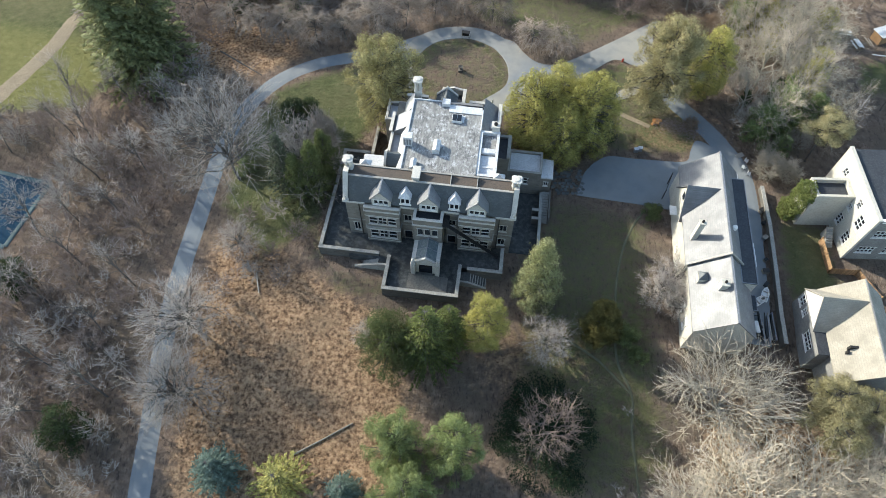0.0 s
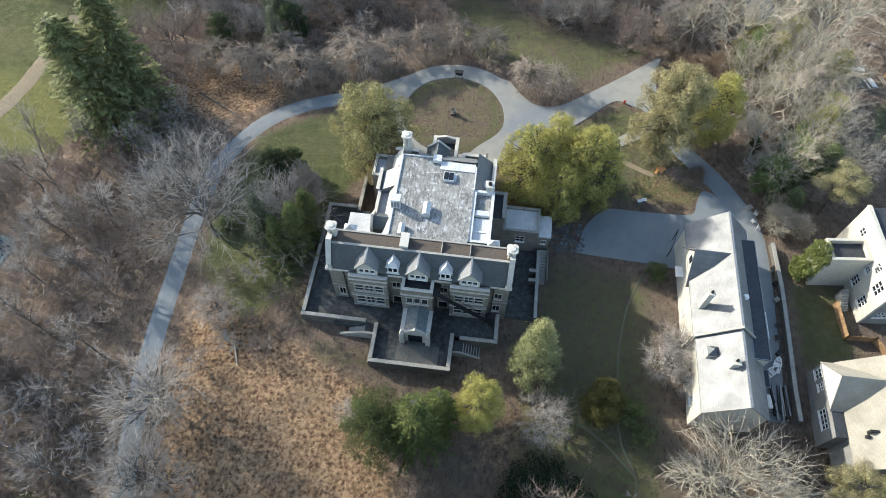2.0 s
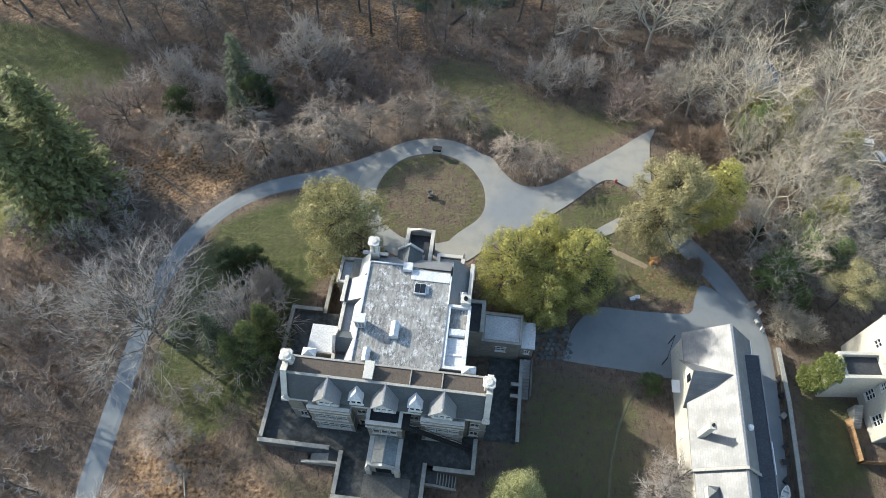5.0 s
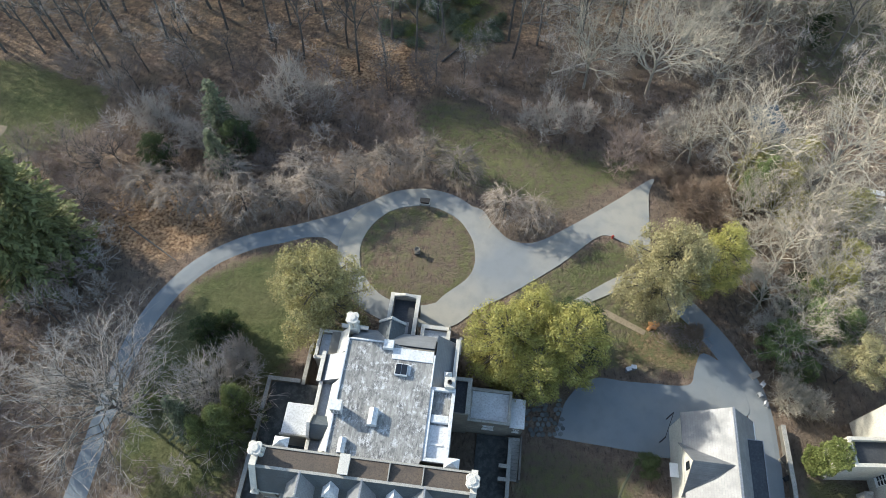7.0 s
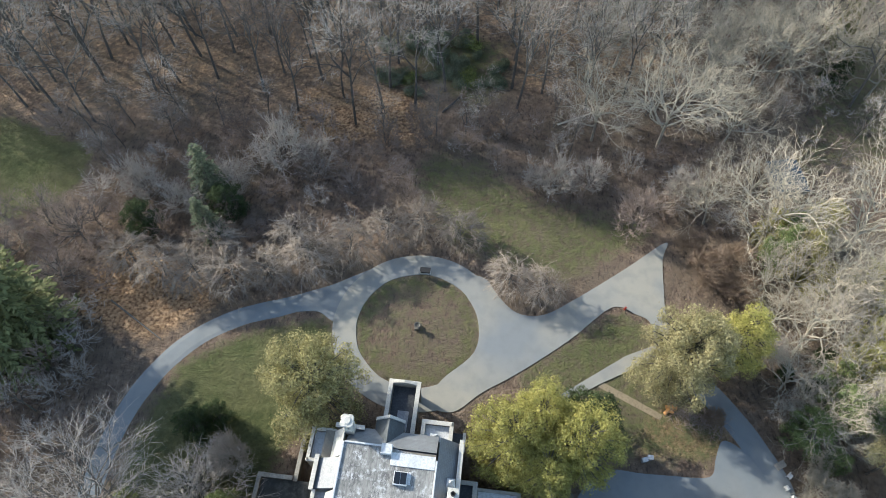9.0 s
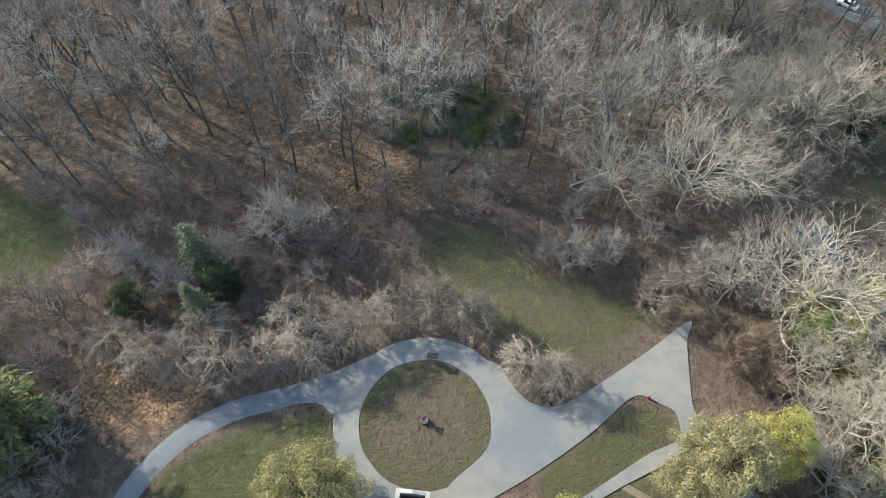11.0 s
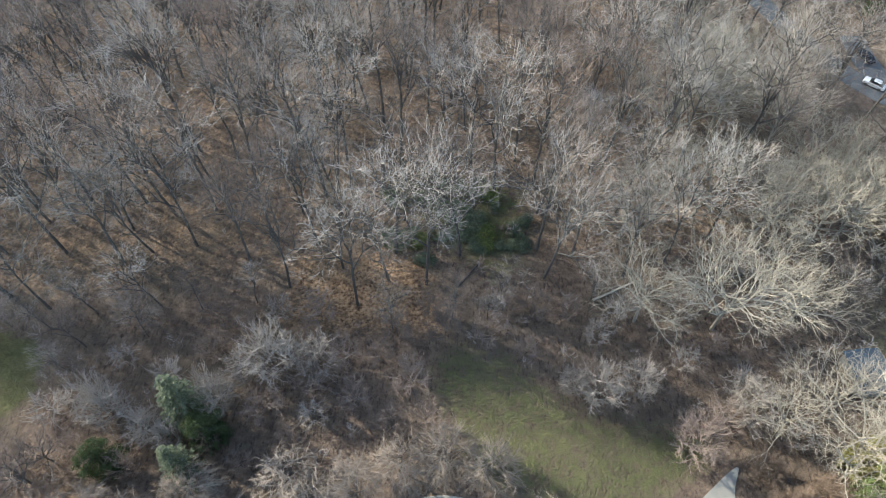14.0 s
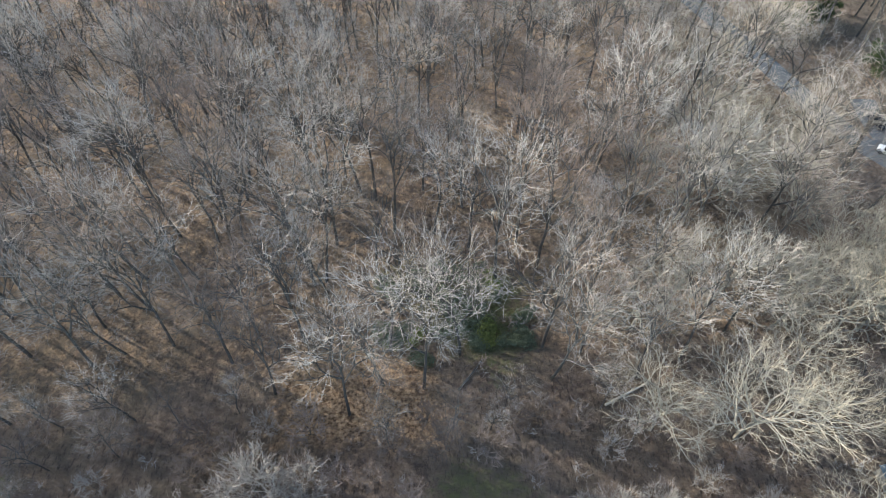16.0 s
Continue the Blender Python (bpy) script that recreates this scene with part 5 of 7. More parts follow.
def build_cottage():
    hs = [(9.4, 10.5, 2.4, 3.6), (11.2, 12.6, 2.2, 3.9), (4.2, 7.0, 1.5, 3.1)]
    bm = bmesh.new()
    wall_with_openings(bm, 2.6, 13.0, -0.8, 4.6, -0.8, -0.5, hs, "y")
    part("front_wall", bm, GREY_SHINGLE, cottage, "grey shingled wall")
    part("wall", boxes((-0.5, 9.8, 2.6, 13.0, -0.8, 4.6)), GREY_SHINGLE, cottage)
    part("wall", boxes((0.9, 9.8, -1.2, 2.6, -0.8, 4.6)), GREY_SHINGLE, cottage)
    for a, b, z0, z1 in hs:
        window(cottage, pose(-0.7, (a + b) / 2, z0, 0, 0, -90), b - a, z1 - z0, 2 if b - a < 2 else 4, 2, WHITE_PAINT)
    # main roof, its ridge running north and south
    for x0, x1 in ((0.7, 5.3), (9.9, 5.3)):
        k = bmesh.new()
        extrude_profile(k, [(x0, 4.62), (x0, 4.85), (x1, 9.1), (x1, 8.85)], -1.6, 13.1, "y")
        part("roof", k, TAN_ROOF, cottage, "tan shingle roof slope")
    k = bmesh.new()
    extrude_profile(k, [(0.9, 4.6), (5.3, 8.8), (9.7, 4.6)], -1.2, 12.9, "y")
    part("gable", k, GREY_SHINGLE, cottage, "grey shingled end gable")
    # white west gable under its own ridge
    k = bmesh.new()
    extrude_profile(k, [(6.2, 4.62), (9.4, 8.75), (12.8, 4.62)], -0.95, 5.0, "x")
    part("gable", k, WHITE_PAINT, cottage, "white painted gable")
    for y in (9.9, 10.7):
        window(cottage, pose(-0.9, y, 5.6, 0, 0, -90), 0.45, 1.1, 1, 2, WHITE_PAINT)
    for y1 in (6.0, 13.0):
        k = bmesh.new()
        extrude_profile(k, [(y1, 4.6), (y1, 4.8), (9.4, 9.12), (9.4, 8.9)], -1.15, 5.4, "x")
        part("roof", k, TAN_ROOF, cottage, "tan shingle roof of the white gable")
    part("flat_roof", boxes((-0.85, 0.8, 2.5, 6.15, 4.6, 4.72)), DARK_FLAT, cottage)
    part("ridge", boxes((5.2, 5.4, -1.6, 13.1, 9.06, 9.18)), GREY_SHINGLE, cottage)
    part("roof_vent", boxes((2.2, 3.6, 2.9, 3.2, 6.3, 7.3), (2.0, 2.3, 2.3, 2.7, 6.0, 6.8)), IRON, cottage)


build_cottage()

# ---- small roofs and yards at the edges ----
shed = thing("shed", pose(69.0, 122.6, land(69, 122), 0, 0, 4), "small shed with pale blue-grey sheet roof under trees", "shed")
part("wall", boxes((-2.5, 2.5, -3.2, 3.2, -0.3, 2.1)), GREY_SHINGLE, shed)
SHEET = surface("blue_grey_sheet", (0.085, 0.12, 0.15), (0.065, 0.09, 0.115), (0.045, 0.06, 0.075), 0.5, 4.0, 0.5)
for s in (-1, 1):
    k = bmesh.new()
    extrude_profile(k, [(s * 2.8, 2.0), (s * 2.8, 2.12), (0, 2.7), (0, 2.55)], -3.5, 3.5, "y")
    part("roof", k, SHEET, shed)
court_blue = surface("blue_court", (0.006, 0.032, 0.065), (0.005, 0.025, 0.05), (0.01, 0.04, 0.07), 0.4, 3.0, 0.9, spec=0.1)
sheet("tennis_court", [(-66.3, 66.2), (-69.6, 53.6), (-92, 59.4), (-88.7, 72.0)], 0.08, court_blue, "blue hard court with a pale border", "sports court", curve=False)
for a, b in (((-66.3, 66.2), (-69.6, 53.6)), ((-69.6, 53.6), (-92, 59.4)), ((-66.3, 66.2), (-88.7, 72.0))):
    ribbon("court_line", [a, ((a[0] + b[0]) / 2, (a[1] + b[1]) / 2), b], 0.9, 0.14, surface("pale_court_edge", (0.08, 0.12, 0.13), (0.06, 0.095, 0.1)), "pale border of the blue hard court", "court edging", 0.0)


# ---- trees ----
BARK = surface("grey_bark", (0.13, 0.12, 0.108), (0.09, 0.082, 0.074), (0.05, 0.046, 0.042), 1.0, 8.0, 0.95, rnd=0.2, bump=0.5)
TWIG = surface("pale_grey_twig", (0.47, 0.425, 0.38), (0.39, 0.352, 0.315), (0.28, 0.252, 0.228), 0.25, 3.0, 0.9, rnd=0.25, bump=0.0)
TWIG_PALE = surface("tan_twig", (0.45, 0.395, 0.31), (0.37, 0.322, 0.252), (0.265, 0.23, 0.18), 0.25, 3.0, 0.9, rnd=0.15, bump=0.0)
TWIG_DARK = surface("purple_brown_twig", (0.27, 0.212, 0.18), (0.21, 0.165, 0.14), (0.145, 0.113, 0.097), 0.25, 3.0, 0.9, rnd=0.25, bump=0.0)
TWIG_MID = surface("grey_brown_twig", (0.42, 0.37, 0.325), (0.35, 0.308, 0.27), (0.25, 0.22, 0.194), 0.25, 3.0, 0.9, rnd=0.15, bump=0.0)
BARK_PALE = surface("pale_bark", (0.36, 0.325, 0.265), (0.27, 0.244, 0.2), (0.16, 0.145, 0.12), 1.0, 6.0, 0.9, rnd=0.15, bump=0.3)
TWIG_CHERRY = surface("brown_cherry_twig", (0.33, 0.275, 0.225), (0.265, 0.22, 0.18), (0.185, 0.153, 0.125), 0.25, 3.0, 0.9, rnd=0.2, bump=0.0)
TWIG_RED = surface("red_brown_twig", (0.26, 0.19, 0.138), (0.2, 0.147, 0.108), (0.13, 0.096, 0.072), 0.4, 3.0, 0.9, bump=0.0)


def leaf_material(name, c1, c2, island=0.35):
    m = surface(name, c1, c2, tuple(0.55 * v for v in c1), 0.5, 2.5, 0.65, bump=0.0, island=island, rnd=0.12, spec=0.1)
    nt = m.node_tree
    b, out = nt.nodes["Principled BSDF"], nt.nodes["Material Output"]
    thin = nt.nodes.new("ShaderNodeBsdfTranslucent")
    nt.links.new(b.inputs["Base Color"].links[0].from_socket, thin.inputs["Color"])
    both = nt.nodes.new("ShaderNodeMixShader")
    both.inputs[0].default_value = 0.35
    nt.links.new(b.outputs[0], both.inputs[1])
    nt.links.new(thin.outputs[0], both.inputs[2])
    nt.links.new(both.outputs[0], out.inputs["Surface"])
    return m


OLIVE = leaf_material("olive_leaf", (0.33, 0.3, 0.15), (0.22, 0.205, 0.095))
OLIVE_PALE = leaf_material("pale_olive_leaf", (0.4, 0.355, 0.2), (0.28, 0.255, 0.135))
YELLOW_GREEN = leaf_material("yellow_green_leaf", (0.42, 0.385, 0.13), (0.27, 0.265, 0.09))
DARK_GREEN = leaf_material("dark_green_leaf", (0.075, 0.1, 0.045), (0.05, 0.07, 0.033))
MID_GREEN = leaf_material("mid_green_leaf", (0.2, 0.23, 0.095), (0.125, 0.15, 0.065))
BLUE_GREEN = leaf_material("blue_green_needle", (0.16, 0.21, 0.17), (0.095, 0.14, 0.115))
PALE_GREEN = leaf_material("pale_green_needle", (0.36, 0.36, 0.19), (0.24, 0.255, 0.125))
IVY = leaf_material("ivy_leaf", (0.25, 0.28, 0.1), (0.16, 0.19, 0.068))
RUSSET = leaf_material("russet_leaf", (0.15, 0.125, 0.042), (0.065, 0.072, 0.028))


class Soup:
    """Vertices and faces gathered for one mesh."""
    def __init__(self):
        self.v, self.f = [], []

    def stem(self, pts, radii, sides):
        base = len(self.v)
        last = len(pts) - 1
        for i, (p, r) in enumerate(zip(pts, radii)):
            d = (pts[min(i + 1, last)] - pts[max(i - 1, 0)]).normalized()
            s = d.orthogonal().normalized()
            t = d.cross(s)
            if i == last and r < 0.02:
                self.v.append(tuple(p))
                break
            for k in range(sides):
                a = 2 * math.pi * k / sides
                self.v.append(tuple(p + r * (s * math.cos(a) + t * math.sin(a))))
        tip = len(self.v) - 1 if (len(self.v) - base) % sides == 1 else None
        rings = (len(self.v) - base) // sides
        for i in range(rings - 1):
            for k in range(sides):
                a, b = base + i * sides + k, base + i * sides + (k + 1) % sides
                self.f.append((a, b, b + sides, a + sides))
        if tip is not None:
            o = base + (rings - 1) * sides
            for k in range(sides):
                self.f.append((o + k, o + (k + 1) % sides, tip))

    def leaf(self, p, a, b):
        o = len(self.v)
        n = a.cross(b) * 0.35
        self.v += [tuple(p - a), tuple(p - b + n), tuple(p + a), tuple(p + b + n)]
        self.f += [(o, o + 1, o + 2), (o, o + 2, o + 3)]

    def mesh(self, name, material):
        me = bpy.data.meshes.new(name)
        me.from_pydata(self.v, [], self.f)
        me.materials.append(material)
        me.update()
        return me


def bend(rng, p, d, length, n, up, wild):
    """Points of a limb that starts at p towards d; up lifts (or weighs down) its end."""
    pts = [p.copy()]
    d = d.normalized()
    for i in range(n):
        d = (d + Vector((rng.gauss(0, wild), rng.gauss(0, wild), rng.gauss(0, wild) + up))).normalized()
        pts.append(pts[-1] + d * (length / n))
    return pts


def along(pts, t):
    k = t * (len(pts) - 1)
    i = min(int(k), len(pts) - 2)
    return pts[i].lerp(pts[i + 1], k - i), (pts[i + 1] - pts[i]).normalized()


def side_dir(rng, d, angle):
    s = d.orthogonal().normalized()
    s = Matrix.Rotation(rng.uniform(0, 2 * math.pi), 3, d) @ s
    return d * math.cos(angle) + s * math.sin(angle)


def curve(rng, p, q, n, sag, wild):
    """Points from p to q along a bow; sag lifts (or drops) its middle."""
    out = [p.copy()]
    ln = (q - p).length
    for i in range(1, n + 1):
        t = i / n
        m = p.lerp(q, t) + Vector((0, 0, sag * ln * 4 * t * (1 - t)))
        if i < n:
            m += Vector((rng.gauss(0, wild), rng.gauss(0, wild), rng.gauss(0, wild))) * ln
        out.append(m)
    return out


CROWN_SHAPES = {  # crown centre, half width and half height as shares of the height; lowest limb; trunk radius
    "tall": (0.64, 0.27, 0.36, 0.36, 0.0115),
    "wide": (0.58, 0.46, 0.42, 0.2, 0.011),
    "weeping": (0.5, 0.72, 0.44, 0.3, 0.02),
    "bush": (0.46, 0.62, 0.54, 0.02, 0.01),
}


def bare_tree_meshes(seed, h, style, wood, twig, limbs=10, boughs=7, twigs=18, thick=1.0):
    """Trunk and limbs in one mesh, the crown of boughs and twigs in another: limbs reach out to all sides of an uneven crown, boughs
    fill it, and twigs point outwards from them."""
    rng = random.Random(seed)
    w, c = Soup(), Soup()
    cz, rx, rz, first, r0 = CROWN_SHAPES[style]
    ctr, rx, rz, r0 = Vector((0, 0, cz * h)), rx * h, rz * h, r0 * h
    top = (cz + 0.62 * rz / h) * h if style != "bush" else 0.35 * h
    trunk = bend(rng, Vector((0, 0, -0.3)), Vector((rng.gauss(0, 0.05), rng.gauss(0, 0.05), 1)), top + 0.3, 6, 0.06, 0.045)
    w.stem(trunk, [r0 * (1 - 0.8 * i / 6) for i in range(7)], 6)
    spread, rise = {"tall": (0.3, 0.6), "wide": (0.7, 0.25), "weeping": (0.5, 0.0), "bush": (0.35, 0.3)}[style]
    off = Vector((seed * 3.1, seed * 1.7, 0))

    def shell(d, k):
        lump = 1 + 0.38 * noise.noise(d * 1.6 + off) + 0.2 * noise.noise(d * 4.0 + off)
        return ctr + Vector((d.x * rx, d.y * rx, d.z * rz)) * (k * lump)

    for i in range(limbs):
        zz = 1 - 1.45 * (i + 0.5) / limbs
        a = 2.39996 * i + rng.gauss(0, 0.3)
        q = math.sqrt(max(0.0, 1 - zz * zz))
        d = Vector((q * math.cos(a), q * math.sin(a), zz)).normalized()
        t = min(0.97, max(first, first + (0.95 - first) * (zz + 0.6) / 1.6 + rng.gauss(0, 0.06)))
        p, _ = along(trunk, t)
        end = shell(d, rng.uniform(0.62, 0.8))
        limb = curve(rng, p, end, 4, 0.07 if style == "weeping" else -0.06 if zz < 0.3 else 0.0, 0.045)
        rl = r0 * 0.46 * (1.1 - 0.6 * t)
        w.stem(limb, [rl, rl * 0.8, rl * 0.62, rl * 0.45, rl * 0.25 + 0.012], 4)
        for j in range(boughs):
            u = 0.3 + 0.7 * (j + rng.random()) / boughs
            b0, _ = along(limb, min(1.0, u))
            e = (d + Vector((rng.gauss(0, 0.42), rng.gauss(0, 0.42), rng.gauss(0, 0.36)))).normalized()
            b1 = shell(e, rng.uniform(0.62, 1.0))
            if (b1 - b0).length > 0.5 * (rx + rz):
                b1 = b0.lerp(b1, 0.6)
            if style == "weeping":
                b1.z = max(0.4, b1.z - 0.24 * h * rng.random())
            bough = curve(rng, b0, b1, 2, 0.1 if style == "weeping" else -0.05, 0.07)
            c.stem(bough, [0.045 * thick, 0.036 * thick, 0.022 * thick], 3)
            for k in range(twigs):
                z, g = along(bough, min(1.0, 0.1 + 0.9 * (k + rng.random()) / twigs))
                out = (z - ctr)
                out = Vector((out.x / rx, out.y / rx, out.z / rz)).normalized()
                tl = rng.uniform(0.45, 1.15) * (h / 15.0) ** 0.55 * 1.25
                if style == "weeping":
                    dd = (out * 0.6 + g * 0.5 + Vector((rng.gauss(0, 0.4), rng.gauss(0, 0.4), rng.gauss(-0.35, 0.4)))).normalized()
                    tl = min(tl * 0.95, max(0.3, z.z - 0.15))
                else:
                    dd = (out * spread + g * 0.45 + Vector((rng.gauss(0, 0.5), rng.gauss(0, 0.5), rng.gauss(rise, 0.4)))).normalized()
                c.stem([z, z + dd * tl], [0.027 * thick, 0.006], 3)
    return w.mesh("trunk", wood), c.mesh("crown", twig)


def forked_tree_meshes(seed, h, style, wood, twig, mains=6, levels=5, side=0.6, tip=0.02):
    """A bare tree whose limbs fork again and again into ever finer boughs: trunk and limbs in one mesh, boughs and twigs in another."""
    rng = random.Random(seed)
    w, c = Soup(), Soup()
    share, lean, step, up = {"tall": (0.44, (6, 38), 0.145, 0.07), "wide": (0.22, (24, 80), 0.175, 0.05), "spreading": (0.26, (14, 72), 0.15, 0.05)}[style]
    trunk = bend(rng, Vector((0, 0, -0.3)), Vector((rng.gauss(0, 0.06), rng.gauss(0, 0.06), 1)), share * h * 1.3, 5, 0.06, 0.05)
    r0 = tip * 1.57 ** levels
    w.stem(trunk, [r0 * (1.6 - 0.16 * i) for i in range(6)], 6)

    def grow(p, d, ln, level):
        r = tip * 1.55 ** level
        if level == 0:
            c.stem([p, p + d * ln], [r, 0.005], 3)
            return
        pts = bend(rng, p, d, ln, 3 if level >= 4 else 2 if level >= 2 else 1, up * (0.6 if level >= 4 else 1.0), 0.13)
        end = max(0.0202, r / 1.45)
        (w if level >= 3 else c).stem(pts, [r + (end - r) * i / (len(pts) - 1) for i in range(len(pts))], 4 if level >= 4 else 3)
        e = (pts[-1] - pts[-2]).normalized()
        s = Matrix.Rotation(rng.uniform(0, math.pi), 3, e) @ e.orthogonal().normalized()
        for sign in (-1, 1):
            a = radians(rng.uniform(12, 46)) * sign
            grow(pts[-1], (e * math.cos(a) + s * math.sin(a)).normalized(), ln * rng.uniform(0.66, 0.9), level - 1)
        if rng.random() < side:
            q, g = along(pts, rng.uniform(0.3, 0.8))
            grow(q, side_dir(rng, g, radians(rng.uniform(32, 62))).normalized(), ln * rng.uniform(0.55, 0.8), level - 1)

    for i in range(mains):
        a = radians(lean[0] + (lean[1] - lean[0]) * (i + 0.5 * rng.random()) / mains)
        t = 1.0 - 0.5 * (i / mains) ** 1.5
        p, _ = along(trunk, t)
        b = 2.39996 * i + rng.gauss(0, 0.25)
        grow(p, Vector((math.sin(a) * math.cos(b), math.sin(a) * math.sin(b), math.cos(a))), step * h * rng.uniform(0.85, 1.15), levels)
    return w.mesh("trunk", wood), c.mesh("crown", twig)


def tufts(seed, n, height, low, half, size, shape, squash=0.85):
    """Lobes for leafy_meshes: n tufts set over a crown. shape 'dome', 'cone' or 'egg'."""
    rng = random.Random(seed)
    out = []
    for i in range(n):
        t = (i + 0.5) / n
        z = low + (height - low) * t
        if shape == "cone":
            r = half * (1 - t) ** 0.75 + 0.1
        elif shape == "spire":
            r = half * (1 - t) ** 0.5
        elif shape == "egg":
            r = half * math.sqrt(max(0.02, 1 - (1.9 * t - 0.75) ** 2 / 1.4))
        else:
            r = half * math.sqrt(max(0.02, 1 - t * t))
        a = 2.39996 * i + rng.gauss(0, 0.35)
        k = r * rng.uniform(0.5, 1.14)
        s = size * rng.uniform(0.6, 1.4)
        out.append((k * math.cos(a), k * math.sin(a), z + rng.gauss(0, 0.3), s, s * squash * rng.uniform(0.8, 1.3)))
    for i in range(5):
        z = low + (height - low) * (0.1 + 0.16 * i)
        out.append((0, 0, z, half * (0.55 - 0.06 * i), (height - low) * 0.16))
    return out


def leafy_meshes(seed, lobes, leaves, size, wood, leaf, trunk_h, trunk_r=0.25, droop=0.0):
    """An evergreen crown: sprays of leaves over the skins of several lobes (x, y, z, radius, height radius)."""
    rng = random.Random(seed)
    w, c = Soup(), Soup()
    trunk = bend(rng, Vector((0, 0, -0.3)), Vector((0, 0, 1)), trunk_h, 5, 0.05, 0.03)
    w.stem(trunk, [trunk_r * (1 - 0.15 * i) for i in range(6)], 7)
    area = sum(r * r for _, _, _, r, _ in lobes)
    for x, y, z, r, rz in lobes:
        ctr = Vector((x, y, z))
        p, _ = along(trunk, min(0.95, max(0.1, (z - rz * 0.6) / trunk_h)))
        w.stem([p, p.lerp(ctr, 0.6) + Vector((0, 0, 0.2)), ctr], [trunk_r * 0.45, trunk_r * 0.3, 0.03], 4)
        off = rng.random() * 50
        for _ in range(int(leaves * r * r / area)):
            d = Vector((rng.gauss(0, 1), rng.gauss(0, 1), rng.gauss(0.25, 1))).normalized()
            lump = 1.0 + 0.4 * noise.noise(d * 2.2 + Vector((off, 0, 0))) + 0.25 * noise.noise(d * 5.5 + Vector((0, off, 0)))
            k = lump * (1.0 - 0.4 * rng.random() ** 2.2) * (rng.uniform(1.0, 1.45) if rng.random() < 0.14 else 1.0)
            pos = ctr + Vector((d.x * r * k, d.y * r * k, d.z * rz * k))
            a = Vector((rng.gauss(0, 1), rng.gauss(0, 1), rng.gauss(0, 1)))
            a = (a - d * (a.dot(d) * 0.7) + Vector((0, 0, -droop))).normalized()
            b = (d.cross(a) + Vector((rng.gauss(0, 0.4), rng.gauss(0, 0.4), rng.gauss(0, 0.4)))).normalized()
            s = size * rng.uniform(0.6, 1.35)
            c.leaf(pos, a * s, b * s * 0.5)
    return w.mesh("trunk", wood), c.mesh("crown", leaf)


def conifer_meshes(seed, h, r, leaf, size=0.34, droop=0.12, whorls=26, per=9, sprays=9, shape=0.9):
    """A conifer: whorls of drooping branches with sprays of needles on both sides."""
    rng = random.Random(seed)
    w, c = Soup(), Soup()
    trunk = bend(rng, Vector((0, 0, -0.3)), Vector((0, 0, 1)), h, 6, 0.02, 0.012)
    w.stem(trunk, [h * 0.013 * (1 - 0.16 * i) for i in range(7)], 7)
    for i in range(whorls):
        t = 0.06 + 0.93 * i / whorls
        ln = r * (1 - t) ** shape * rng.uniform(0.85, 1.1) + 0.15
        turn = rng.random() * 6.28
        for j in range(per):
            if rng.random() < 0.1:
                continue
            a = turn + 6.283 * j / per + rng.gauss(0, 0.2)
            p, _ = along(trunk, t)
            l2 = ln * rng.uniform(0.65, 1.2)
            br = bend(rng, p, Vector((math.cos(a), math.sin(a), 0.18)), l2, 3, -droop, 0.05)
            w.stem(br, [0.05, 0.035, 0.025, 0.01], 3)
            n = max(3, int(sprays * l2 / r + 2))
            for k in range(n):
                q, d = along(br, min(1.0, 0.15 + 0.85 * (k + rng.random()) / n))
                side = d.cross(Vector((0, 0, 1))).normalized() * rng.choice((-1, 1))
                dd = (d * 0.8 + side * rng.uniform(0.2, 1.0) + Vector((0, 0, rng.uniform(-0.35, 0.2)))).normalized()
                s = size * rng.uniform(0.7, 1.4)
                b = dd.cross(Vector((rng.gauss(0, 0.4), rng.gauss(0, 0.4), 1))).normalized()
                c.leaf(q + dd * s * 0.7, dd * s, b * s * 0.42)
    return w.mesh("trunk", BARK), c.mesh("crown", leaf)


def plant(name, meshes, x, y, label, category, group="", scale=1.0, turn=None, rng=random, tilt=(0, 0), sz=None):
    ob = new(name)
    ob.empty_display_size = 0.5
    ob.matrix_world = Matrix.Translation((x, y, land(x, y))) @ pose(0, 0, 0, tilt[0], tilt[1], rng.uniform(0, 360) if turn is None else turn) @ Matrix.Diagonal((scale, scale, sz or scale, 1))
    tagged(ob, label, category, group)
    for me in meshes:
        o = new(me.name.split(".")[0], me)
        o.parent = ob
    return ob


rng = random.Random(7)
TALL = [forked_tree_meshes(11 + i, 27, "tall", BARK, (TWIG_DARK, TWIG, TWIG_MID)[i % 3], 5, 6, 0.42, 0.0115) for i in range(8)]
FAR = [forked_tree_meshes(31 + i, 26, "tall", BARK, TWIG if i % 2 else TWIG_MID, 5, 5, 0.5, 0.019) for i in range(5)]
FAR_PALE = [(a, b.copy()) for a, b in FAR]
for _, b in FAR_PALE:
    b.materials[0] = TWIG_PALE
WIDE = [forked_tree_meshes(41 + i, 14, "wide", BARK, TWIG_DARK, 9, 5, 0.7, 0.0125) for i in range(4)]
FINE = [forked_tree_meshes(51 + i, 14, "wide", BARK, TWIG_MID, 20, 5, 1.0, 0.0135) for i in range(3)]
OLD_TREE = forked_tree_meshes(58, 27, "spreading", BARK, TWIG_MID, 15, 6, 0.6, 0.0115)
SYCAMORE = forked_tree_meshes(59, 29, "spreading", BARK_PALE, TWIG_PALE, 9, 6, 0.6, 0.0145)
FINE_PALE = [forked_tree_meshes(56 + i, 15, "wide", BARK_PALE, TWIG_PALE, 20, 5, 1.0, 0.0135) for i in range(3)]
